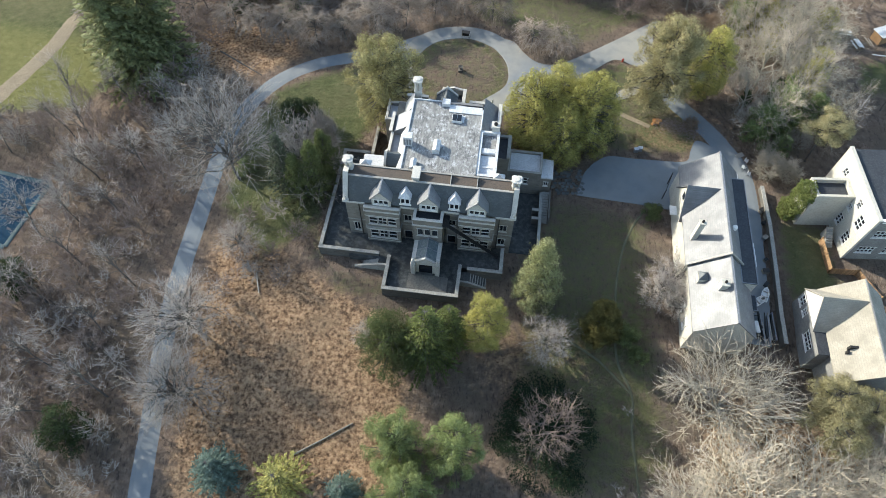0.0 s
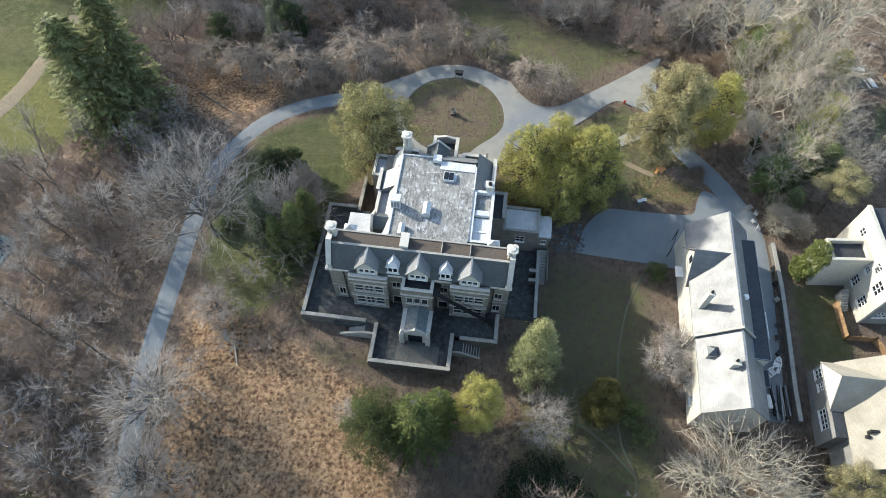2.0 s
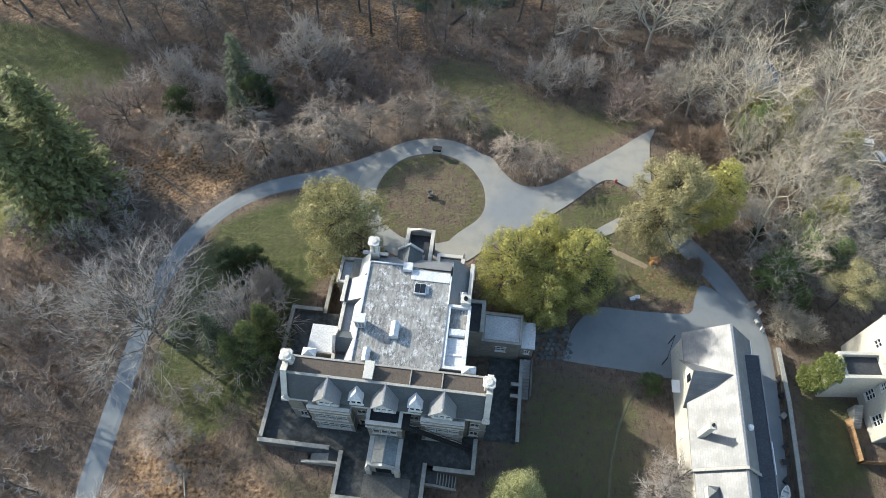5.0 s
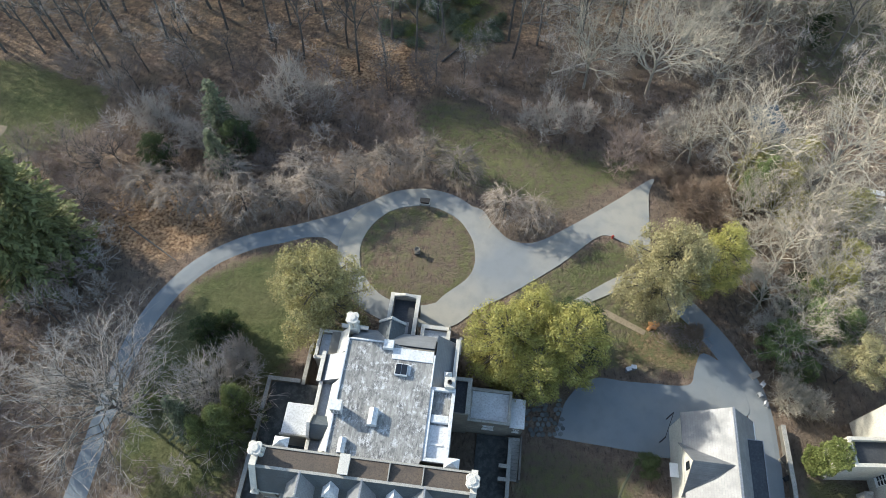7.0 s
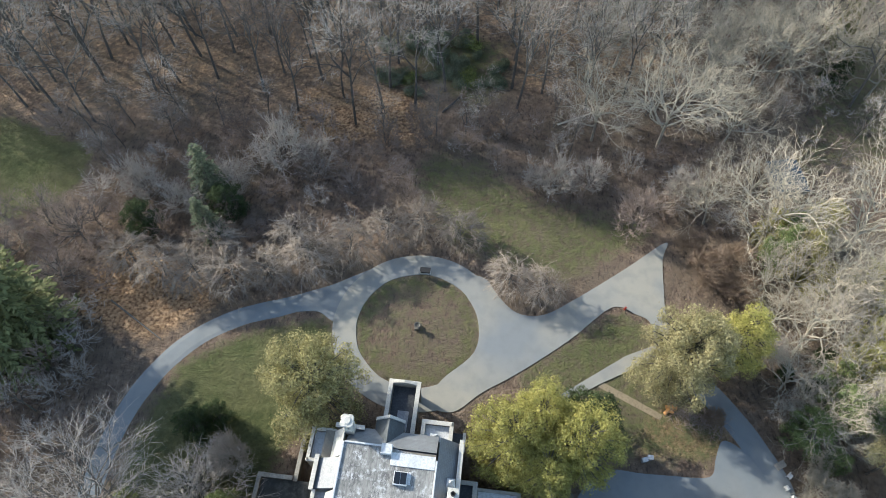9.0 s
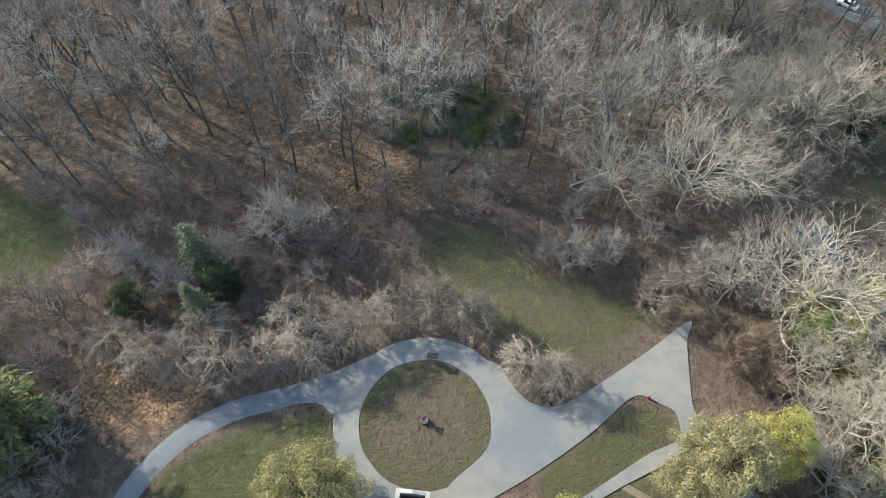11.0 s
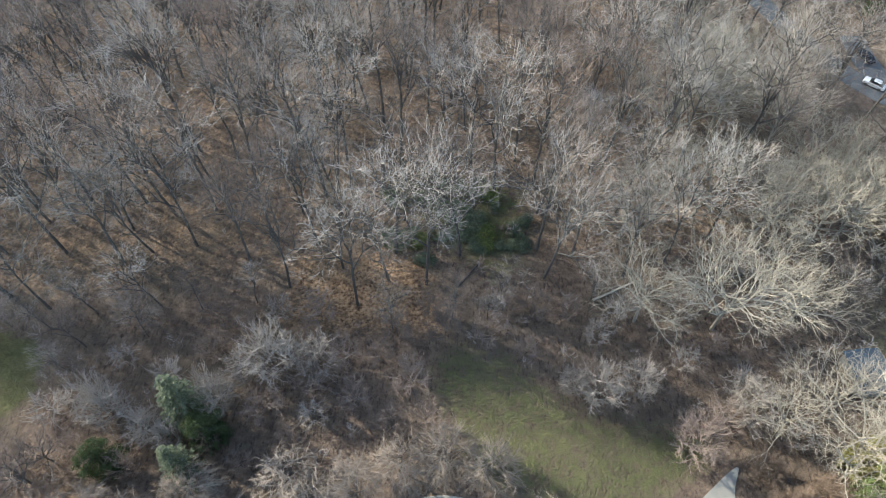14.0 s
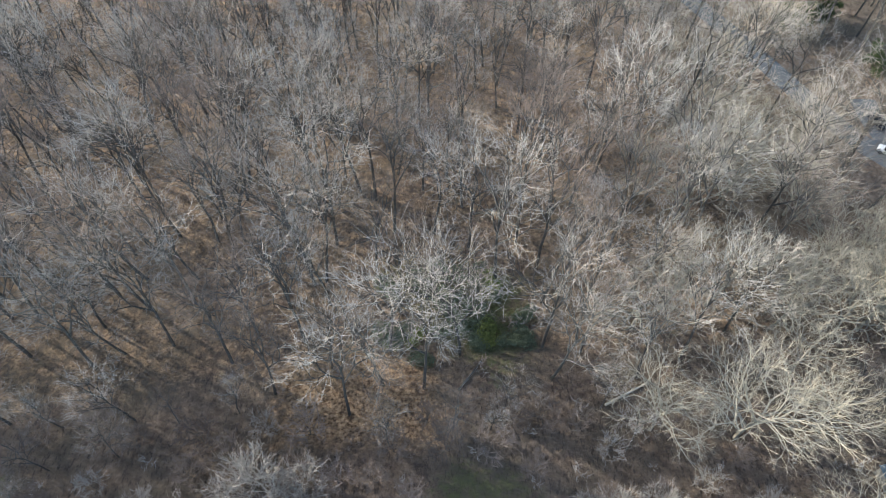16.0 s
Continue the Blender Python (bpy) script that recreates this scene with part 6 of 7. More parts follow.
WIDE_PALE = [forked_tree_meshes(61 + i, 18, "spreading", BARK_PALE, TWIG_PALE, 9, 6, 0.45, 0.0105) for i in range(3)]
WEEP = [bare_tree_meshes(81 + i, 6, "weeping", BARK, TWIG_CHERRY, 17, 11, 16, 0.65) for i in range(3)]
BUSH = [bare_tree_meshes(101 + i, 4.5, "bush", BARK, (TWIG_DARK, TWIG_MID, TWIG_DARK, TWIG_MID)[i], 20, 8, 12, 0.7) for i in range(4)]
brush_at = []
BUSH_THIN = [bare_tree_meshes(111 + i, 4.5, "bush", BARK, (TWIG_DARK, TWIG_MID, TWIG_DARK, TWIG_RED)[i], 13, 6, 9, 0.85) for i in range(4)]
RED_BUSH = bare_tree_meshes(120, 4.5, "bush", TWIG_RED, TWIG_RED, 28, 10, 15, 0.7)

# single bare trees along the drive and in the park
BARE = "leafless deciduous tree with grey spreading twigs"
for x, y, k, s in ((-36.2, 39.6, 0, 1.02), (-36.6, 29.8, 2, 0.95), (-31.5, 54.0, 3, 0.55)):
    plant("bare_tree", FINE[k % 3], x, y, BARE + " beside the drive", "tree", "bare trees along the drive", s, rng=rng)
plant("bare_tree", OLD_TREE, -34.2, 67.6, "tall old leafless tree with a thick trunk beside the drive", "tree", "bare trees along the drive", 1.0, turn=40, rng=rng)
plant("bare_tree", SYCAMORE, 48.3, 131.5, "huge pale leafless tree with bright bare limbs at the wood edge", "tree", turn=120, rng=rng)
for x, y, k, s in ((39.4, 27.4, 0, 1.3), (40.4, 15.0, 1, 1.25), (32.5, 13.0, 2, 1.0), (49.0, 14.2, 0, 1.2), (57.0, 15.5, 1, 1.1), (61.5, 23.0, 2, 0.8)):
    plant("bare_tree", FINE_PALE[k], x, y, "broad leafless tree with pale tan twigs lit by the sun", "tree", "pale bare trees", s, rng=rng)
for x, y, k, s in ((16.4, 37.0, 1, 0.62), (34.5, 45.0, 2, 0.55), (-10.0, 37.5, 0, 0.4), (37.0, 47.5, 0, 0.6), (37.5, 43.0, 3, 0.5), (-22.6, 68.4, 1, 1.05)):
    plant("bare_tree", FINE[k % 3], x, y, "small leafless tree with fine grey twigs", "tree", "small bare trees", s, rng=rng)
# weeping cherries round the carriage ring
for x, y, s in ((-35.5, 103.4, 1.0), (-30.0, 102.8, 1.05), (-24.3, 102.2, 1.1), (-18.5, 102.8, 1.0), (-12.8, 104.6, 1.1), (-6.6, 107.4, 1.05), (-0.8, 110.4, 1.0), (5.4, 111.6, 1.1), (11.3, 109.6, 1.0), (18.6, 101.4, 0.9), (23.4, 100.0, 0.88), (-41.0, 106.0, 0.95), (-27.5, 107.5, 1.0), (-15.5, 109.5, 0.95)):
    plant("weeping_cherry", WEEP[rng.randrange(3)], x, y, "leafless weeping cherry with arching grey branches beside the ring drive", "tree", "weeping cherries", 1.2 * s, rng=rng, sz=1.25 * s)
# bare bushes on the north side and in the lawn
MAUVE_BUSH = bare_tree_meshes(130, 4.5, "bush", BARK, TWIG_MID, 34, 12, 16, 0.6)
plant("bare_bush", MAUVE_BUSH, -19.8, 74.4, "tall dense mauve-grey leafless bush in the lawn", "bush", scale=1.05, sz=2.2, rng=rng)
for x, y, s, k, sz in ((-23.2, 72.5, 0.9, 1, 1.3), (-19.4, 126.6, 1.9, 1, 2.9), (-13.5, 126.5, 1.5, 1, 1.9), (28.0, 120.6, 1.5, 1, 2.2), (34.0, 121.5, 1.3, 1, 1.8), (39.8, 112.2, 1.5, 0, 2.5), (48.5, 117.5, 1.5, 1, 2.2), (24.5, 122.0, 1.0, 1, 1.2), (-27.0, 121.0, 1.4, 1, 1.9), (-42.0, 120.0, 1.5, 1, 2.2), (-36.0, 117.0, 1.2, 3, 1.7)):
    plant("bare_bush", BUSH[k], x, y, "dense rounded leafless bush with fine twigs", "bush", "bare bushes", s, rng=rng, sz=sz)
for x, y, s in ((49.6, 103.0, 1.45), (54.0, 99.5, 1.2), (48.6, 108.5, 1.0), (55.0, 105.0, 1.2), (46.2, 80.0, 0.6)):
    plant("brown_bush", RED_BUSH, x, y, "red-brown leafless thicket beside the drive", "bush", "brown thickets", s, rng=rng)

TAN_BUSH = (RED_BUSH[0], RED_BUSH[1].copy())
TAN_BUSH[1].materials[0] = TWIG_PALE
for x, y, s in ((57.2, 69.8, 1.15), (60.6, 68.6, 0.95), (58.6, 73.6, 0.8)):
    plant("tan_bush", TAN_BUSH, x, y, "pale tan leafless thicket beside the yard wall", "bush", "tan thickets", s, rng=rng)

BRUSH = "tangled leafless thicket of grey-brown stems at the wood edge"
for _ in range(400):
    x, y = rng.uniform(-62, 60), rng.uniform(111, 137)
    if any(inside(p, x, y) for p in (LAWN_ZONES[1][0], LAWN_ZONES[5][0])) or (y < 115 and -16 < x < 50) or (6 < x < 26 and y < 134 and rng.random() < 0.6) or (62 < x):
        continue
    if all(math.hypot(x - a, y - b) > 4.6 for a, b in brush_at):
        brush_at.append((x, y))
for _ in range(1500):
    x, y = rng.uniform(-82, -43), rng.uniform(8, 116)
    if any(inside(p, x, y) for p in (LAWN_ZONES[4][0], LAWN_ZONES[5][0])) or (x < -62 and 50 < y < 74) or min(math.hypot(x - a, y - b) for a, b in DRIVE) < 6.5:
        continue
    if all(math.hypot(x - a, y - b) > 4.3 for a, b in brush_at):
        brush_at.append((x, y))
for x, y in brush_at:
    plant("bare_bush", BUSH_THIN[rng.randrange(3)], x, y, BRUSH, "bush", "thickets at the wood edge", rng.uniform(0.8, 1.5), rng=rng, sz=rng.uniform(0.9, 2.0))

# saplings and brush on the leaf slope
for x, y in ((-31, 59), (-26.8, 60), (-31.5, 52), (-26.4, 52.4), (-22.6, 56), (-33, 46), (-29, 48.5), (-24, 47.5), (-34, 56)):
    plant("bare_bush", BUSH_THIN[rng.randrange(3)], x, y, "thin leafless sapling thicket on the leaf slope", "bush", "saplings on the slope", rng.uniform(0.6, 1.0), rng=rng)

# evergreens
SPRUCE_GREEN = leaf_material("spruce_needle", (0.23, 0.24, 0.11), (0.15, 0.165, 0.075))
HOLLY = leafy_meshes(1, tufts(1, 120, 13.5, 2.0, 5.0, 0.95, "egg"), 46000, 0.125, BARK, OLIVE_PALE, 11)
CEDAR = leafy_meshes(2, tufts(2, 150, 15.0, 1.2, 4.2, 0.75, "egg", 1.2), 34000, 0.118, BARK, YELLOW_GREEN, 12)
DARK_TREE = leafy_meshes(3, tufts(3, 60, 9.0, 0.9, 3.2, 0.75, "egg"), 16000, 0.125, BARK, DARK_GREEN, 8)
YEW = leafy_meshes(4, tufts(4, 70, 9.4, 1.2, 5.4, 1.1, "dome"), 30000, 0.125, BARK, leaf_material("dark_yew_leaf", (0.125, 0.15, 0.06), (0.07, 0.09, 0.04)), 7)
YEW_DARK = (YEW[0], YEW[1].copy())
YEW_DARK[1].materials[0] = leaf_material("blackish_yew_leaf", (0.03, 0.05, 0.025), (0.02, 0.035, 0.018))
SHRUB_WOOD = leafy_meshes(25, [(0, 0, 1.0, 1.9, 1.1), (1.4, 0.6, 0.8, 1.4, 0.9), (-1.3, -0.8, 0.8, 1.5, 0.9)], 2400, 0.16, BARK, IVY, 1.2, 0.08)
SHRUB_GREEN = leafy_meshes(6, tufts(6, 12, 2.3, 0.4, 1.7, 0.6, "dome"), 7000, 0.11, BARK, MID_GREEN, 1.4, 0.1)
SPRUCE = conifer_meshes(8, 27, 5.6, SPRUCE_GREEN, 0.4, 0.1, 46, 12, 26, 0.62)
HEMLOCK_GREEN = leafy_meshes(19, tufts(19, 90, 11.5, 1.0, 4.4, 0.72, "cone", 0.7), 24000, 0.125, BARK, MID_GREEN, 11, 0.2, 0.3)
BLUE = conifer_meshes(10, 7.5, 3.6, BLUE_GREEN, 0.2, 0.05, 26, 14, 26, 0.6)
LIGHT_GREEN = leaf_material("light_green_needle", (0.24, 0.285, 0.125), (0.165, 0.2, 0.085))
HEMLOCK_PALE = leafy_meshes(14, tufts(14, 100, 12.6, 1.0, 3.9, 0.75, "cone", 0.7), 26000, 0.115, BARK, PALE_GREEN, 12, 0.2, 0.3)
HEMLOCK_LIGHT = leafy_meshes(20, tufts(20, 95, 10.5, 0.8, 4.4, 0.75, "egg", 0.8), 30000, 0.115, BARK, LIGHT_GREEN, 10, 0.2, 0.1)
SPIKY = conifer_meshes(13, 8, 4.2, YELLOW_GREEN, 0.22, 0.02, 14, 11, 34, 0.6)
SILVER_FIR = conifer_meshes(15, 14, 3.4, leaf_material("silver_green_needle", (0.16, 0.18, 0.115), (0.09, 0.11, 0.07)), 0.22, 0.08, 32, 11, 26, 0.75)
YEW_TALL = conifer_meshes(16, 16, 4.6, leaf_material("yew_leaf", (0.15, 0.17, 0.055), (0.075, 0.095, 0.035)), 0.2, 0.05, 36, 13, 34, 0.7)
RUSSET_TREE = leafy_meshes(17, tufts(17, 60, 8.6, 0.6, 2.2, 0.7, "egg"), 30000, 0.12, BARK, RUSSET, 7)
PINE = leafy_meshes(12, [l for l in tufts(12, 26, 13.5, 7.5, 3.6, 1.2, "egg", 0.5)][:26], 18000, 0.11, BARK, OLIVE_PALE, 13)

HOLLY_GREEN = (HOLLY[0], HOLLY[1].copy())
HOLLY_GREEN[1].materials[0] = OLIVE
plant("holly_tree", HOLLY_GREEN, -9.0, 82.0, "large rounded olive-green evergreen tree beside the mansion", "tree", turn=20, scale=1.24, sz=1.24)
plant("holly_tree", HOLLY, 39.9, 85.2, "large rounded olive-green evergreen tree beside the fork", "tree", turn=130, scale=1.1, sz=1.4)
plant("cedar_tree", CEDAR, 16.2, 74.8, "tall yellow-green evergreen tree beside the kitchen wing", "tree", "evergreens beside the mansion", turn=10, scale=1.12)
plant("cedar_tree", CEDAR, 20.3, 77.5, "tall yellow-green evergreen tree beside the kitchen wing", "tree", "evergreens beside the mansion", turn=100, scale=1.05)
plant("cedar_tree", CEDAR, 24.8, 74.2, "tall yellow-green evergreen tree beside the kitchen wing", "tree", "evergreens beside the mansion", turn=220, scale=1.15)
plant("cedar_tree", CEDAR, 20.4, 71.6, "tall yellow-green evergreen tree beside the court", "tree", "evergreens beside the mansion", turn=300, scale=0.95)
plant("dark_evergreen", DARK_TREE, 27.4, 78.2, "dark green dense evergreen tree beside the lawn", "tree", turn=40, scale=1.25)
plant("cedar_tree", CEDAR, 49.0, 88.5, "yellow-green evergreen at the edge of the wood", "tree", turn=80, scale=0.95)
plant("hemlock", HEMLOCK_PALE, 14.6, 44.2, "shaggy mid-green hemlock on the lawn", "tree", turn=0, scale=1.0, sz=1.36)
plant("yew_tree", YEW_TALL, -1.4, 35.2, "tall dark green shaggy evergreen below the terrace", "tree", "yews below the terrace", turn=30, scale=1.08)
plant("yew_tree", YEW_TALL, 1.6, 37.4, "tall dark green shaggy evergreen below the terrace", "tree", "yews below the terrace", turn=150, scale=0.82)
plant("yew_tree", YEW, -6.6, 35.6, "broad dark green yew below the terrace", "tree", "yews below the terrace", turn=30, scale=0.82, sz=1.15)
plant("cedar_tree", CEDAR, 6.9, 38.0, "small yellow-green evergreen below the terrace", "tree", turn=140, scale=0.72, sz=0.84)
plant("hemlock", HEMLOCK_LIGHT, -5.4, 21.4, "pale green shaggy evergreen on the slope", "tree", "evergreens on the slope", turn=60, scale=0.9, sz=1.3)
plant("hemlock", HEMLOCK_LIGHT, 2.2, 20.4, "pale green shaggy evergreen on the slope", "tree", "evergreens on the slope", turn=160, scale=0.8, sz=1.6)
plant("hemlock", HEMLOCK_LIGHT, -3.8, 15.4, "pale green shaggy evergreen on the slope", "tree", "evergreens on the slope", turn=250, scale=0.9, sz=1.25)
plant("yew_tree", YEW_DARK, 15.0, 24.6, "broad dark green rounded yew in rough grass", "tree", "yews below the terrace", turn=200, scale=1.3, sz=0.42)
plant("bare_bush", BUSH[2], 15.2, 24.0, "leafless grey bush growing through the yew", "bush", scale=1.9, rng=rng, sz=2.4)
plant("blue_spruce", BLUE, -29.6, 19.0, "rounded blue-green spruce on the slope", "tree", turn=0)
plant("hemlock", SPIKY, -20.6, 17.5, "spiky yellow-green conifer on the slope", "tree", turn=90)
plant("blue_spruce", BLUE, -12.4, 16.5, "small blue-green spruce on the slope", "tree", turn=70, scale=0.75)
plant("evergreen_shrub", RUSSET_TREE, 24.0, 38.8, "rounded russet-green evergreen in rough grass", "shrub", "shrubs in the rough grass", turn=0, scale=1.05)
plant("evergreen_shrub", SHRUB_GREEN, 28.6, 38.4, "small yellow-green shrub beside the trodden path", "shrub", "shrubs in the rough grass", turn=0, scale=1.0)
plant("evergreen_shrub", SHRUB_GREEN, 30.0, 35.6, "small yellow-green shrub beside the trodden path", "shrub", "shrubs in the rough grass", turn=90, scale=0.75)
plant("evergreen_shrub", SHRUB_GREEN, 36.0, 60.6, "small green shrub at the stable wall", "shrub", turn=30, scale=0.9)
plant("spruce", SPRUCE, -51.8, 93.2, "very tall dark green spruce at the lawn edge", "tree", "spruces at the lawn edge", turn=0, scale=1.15, sz=1.08)
plant("spruce", SPRUCE, -55.2, 90.2, "tall dark green spruce at the lawn edge", "tree", "spruces at the lawn edge", turn=140, scale=1.3, sz=0.95)
plant("spruce", SPRUCE, -59.5, 97.0, "dark green spruce at the lawn edge", "tree", "spruces at the lawn edge", turn=250, scale=0.8, sz=0.75)
for x, y, m, s, sz in ((-25.2, 78.8, DARK_TREE, 0.75, 0.78), (-22.6, 80.0, DARK_TREE, 0.6, 0.7), (-25.4, 65.6, SILVER_FIR, 0.9, 1.04), (-20.0, 64.6, HEMLOCK_GREEN, 0.75, 1.1), (-18.6, 67.4, HEMLOCK_GREEN, 0.7, 1.05), (-23.0, 64.0, HEMLOCK_GREEN, 0.7, 0.9)):
    plant("evergreen_tree", m, x, y, "dense green evergreen in the lawn west of the mansion", "tree", "evergreens in the west lawn", s, rng=rng, sz=sz)
plant("evergreen_shrub", SHRUB_GREEN, -33.2, 69.2, "small green shrub at the foot of a bare tree", "shrub", turn=0)
for x, y, m, s in ((-30.6, 119.4, SILVER_FIR, 1.08), (-29.8, 111.4, SILVER_FIR, 0.8), (-27.4, 116.0, DARK_TREE, 0.85), (-40.5, 112.5, DARK_TREE, 0.8), (94.0, 163.0, SPRUCE, 0.6), (93.0, 231.0, DARK_TREE, 1.2), (100.5, 233.0, DARK_TREE, 1.3), (108.0, 214.0, DARK_TREE, 1.1), (-64.0, 46.0, DARK_TREE, 0.8), (-50.5, 24.0, DARK_TREE, 0.9), (86.0, 148.0, DARK_TREE, 0.8)):
    plant("evergreen_tree", m, x, y, "dark evergreen among the leafless trees", "tree", "evergreens in the wood", s, rng=rng)
for x, y, s, m in ((53.4, 27.0, 0.85, PINE), (52.2, 22.4, 0.9, PINE), (65.4, 72.4, 0.85, PINE), (58.0, 25.8, 0.75, PINE)):
    plant("pine_tree", m, x, y, "tall pine with open yellow-green crown", "tree", "pines", s, rng=rng)

# ---- woods ----
LAWNS = [z[0] for i, z in enumerate(LAWN_ZONES) if i not in (10, 11)]


def drive_gap(x, y):
    return min(math.hypot(x - a, y - b) for a, b in DRIVE_FINE)


DRIVE_FINE = catmull(DRIVE)
STREETS = catmull([(70, 250), (77, 234), (84, 217), (90, 202), (96, 190.5), (104, 182), (118, 170), (140, 154)]) + catmull([(103, 184), (101, 192), (100.4, 199), (100.8, 205)])


def wooded(x, y):
    """How thickly trees stand here: 0 to 1."""
    if any(inside(p, x, y) for p in LAWNS) or drive_gap(x, y) < 4.0:
        return 0.0
    if min(math.hypot(x - a, y - b) for a, b in STREETS) < 9.0:
        return 0.0
    if y > 136:
        return 0.55 if inside(LAWN_ZONES[10][0], x, y) else 1.0
    if x < -45 and 4 < y < 136:
        return 0.3 if (-95 < x < -63 and 51 < y < 73) else 0.85
    if x > 57 and 74 < y <= 136:
        return 0.0 if (62 < x < 76 and 114 < y < 131) or (79 < x < 94 and 97 < y < 110) else 0.8
    if x > 40 and 4 < y < 25:
        return 0.5
    if 128 < y <= 136 and -45 < x < 60:
        return 0.55
    return 0.0


spots = []
gy = 4.0
while gy < 262:
    gx = -138.0
    while gx < 132:
        x, y = gx + rng.uniform(-3.2, 3.2), gy + rng.uniform(-3.2, 3.2)
        half = 62 + 0.36 * y if y < 100 else 78 + 0.3 * (y - 60)
        # west side runs 18 m wider: unseen trees there shade the blue court
        if -half - 18 < x - 4 < half and rng.random() < wooded(x, y):
            spots.append((x, y))
        gx += 8.0
    gy += 8.0
near_first = sorted(spots, key=lambda s: abs(s[1] - 150) + 0.3 * abs(s[0]))
things, rest = near_first[:280], near_first[280:]
for x, y in things:
    east = smooth(20, 45, x) * smooth(65, 80, y) if y < 150 else smooth(30, 60, x)
    if rng.random() < 0.5 * east:
        m, s = WIDE_PALE[rng.randrange(3)], rng.uniform(0.95, 1.4)
    elif x < -45 and y < 120:
        m, s = WIDE[rng.randrange(4)], rng.uniform(0.6, 1.05)
    else:
        m, s = TALL[rng.randrange(8)], rng.uniform(0.8, 1.15) if y > (139 if x < 12 else 142) + 3 * noise.noise(Vector((x * 0.05, 0, 0))) else rng.uniform(0.35, 0.55)
    plant("bare_tree", m, x, y, "leafless deciduous tree in the winter wood", "tree", "trees of the wood", s, rng=rng, tilt=(rng.gauss(0, 3), rng.gauss(0, 3)))

for x, y, k, s in ((58.5, 79.5, 0, 0.9), (63.0, 83.0, 1, 1.0), (60.5, 90.0, 2, 0.95), (66.5, 93.5, 0, 1.05), (61.5, 98.5, 1, 0.9), (68.0, 101.5, 2, 1.1), (58.8, 107.5, 0, 0.8), (64.5, 107.0, 1, 1.0), (57.5, 94.5, 1, 0.7), (52.6, 113.8, 1, 0.9), (56.5, 84.0, 2, 0.75), (65.5, 87.5, 0, 0.9), (70.0, 78.0, 1, 0.8), (57.0, 99.0, 0, 0.75), (72.0, 92.0, 2, 0.95)):
    plant("bare_tree", WIDE_PALE[k], x, y, "pale leafless tree in the thicket east of the back drive", "tree", "pale trees by the back drive", s, rng=rng, tilt=(rng.gauss(0, 5), rng.gauss(6, 4)))


def joined(name, placed, label, category):
    """Many plants in one mesh a material, as one uncountable thing."""
    by_mat = {}
    for me, m in placed:
        key = me.materials[0]
        vs, fs, n = by_mat.setdefault(key, ([], [], [0]))
        co = np.empty(len(me.vertices) * 3, dtype=np.float32)
        me.vertices.foreach_get("co", co)
        mm = np.array(m)
        vs.append(co.reshape(-1, 3) @ mm[:3, :3].T + mm[:3, 3])
        fs.extend(tuple(i + n[0] for i in p.vertices) for p in me.polygons)
        n[0] += len(me.vertices)
    root = tagged(new(name), label, category, kind="stuff")
    for key, (vs, fs, n) in by_mat.items():
        me = bpy.data.meshes.new("twigs")
        me.from_pydata(np.concatenate(vs).tolist(), [], fs)
        me.materials.append(key)
        o = tagged(new("twigs", me), kind="stuff")
        o.parent = root


def placing(x, y, s):
    return Matrix.Translation((x, y, land(x, y))) @ pose(0, 0, 0, 0, 0, rng.uniform(0, 360)) @ Matrix.Scale(s, 4)


placed = []
for x, y in rest:
    m = (FAR_PALE if x > 45 and rng.random() < 0.45 else FAR)[rng.randrange(5)]
    s = rng.uniform(0.75, 1.1) if y > 134 else rng.uniform(0.35, 0.55)
    mat4 = placing(x, y, s)
    placed += [(me, mat4) for me in m]
joined("far_wood", placed, "dense leafless winter wood of grey trees", "wood")

# undergrowth
SCRUB = [bare_tree_meshes(140 + i, 2.4, "bush", TWIG_DARK, (TWIG_DARK, TWIG, TWIG_RED)[i], 6, 3, 4, 0.9) for i in range(3)]
placed = []
for _ in range(4200):
    x, y = rng.uniform(-110, 110), rng.uniform(4, 250)
    d = wooded(x, y)
    if d <= 0 and 112 < y < 137 and not any(inside(p, x, y) for p in LAWNS):
        d = 0.8
    if d <= 0 and -34 < x < -18 and 48 < y < 62:
        d = 0.5
    if d <= 0 and 34 < x < 60 and 5 < y < 34:
        d = 0.7
    if d <= 0 and 10 < x < 40 and 8 < y < 34:
        d = 0.2
    if d <= 0 and 53 < x < 75 and 72 < y < 132:
        d = 0.8
    if d <= 0 and -60 < x < -44:
        d = 0.6
    if math.hypot(x - RING[0], y - RING[1]) < 15 or drive_gap(x, y) < 3.2 or rng.random() > d * (1.1 if x < -43 and y < 116 else 0.55 if y < 137 else 0.24):
        continue
    k = 2 if (x > 50 and y < 120 and rng.random() < 0.5) else rng.randrange(2)
    mat4 = placing(x, y, rng.uniform(0.5, 1.3))
    placed += [(me, mat4) for me in SCRUB[k]]
joined("undergrowth", placed, "low tangled leafless undergrowth", "undergrowth")

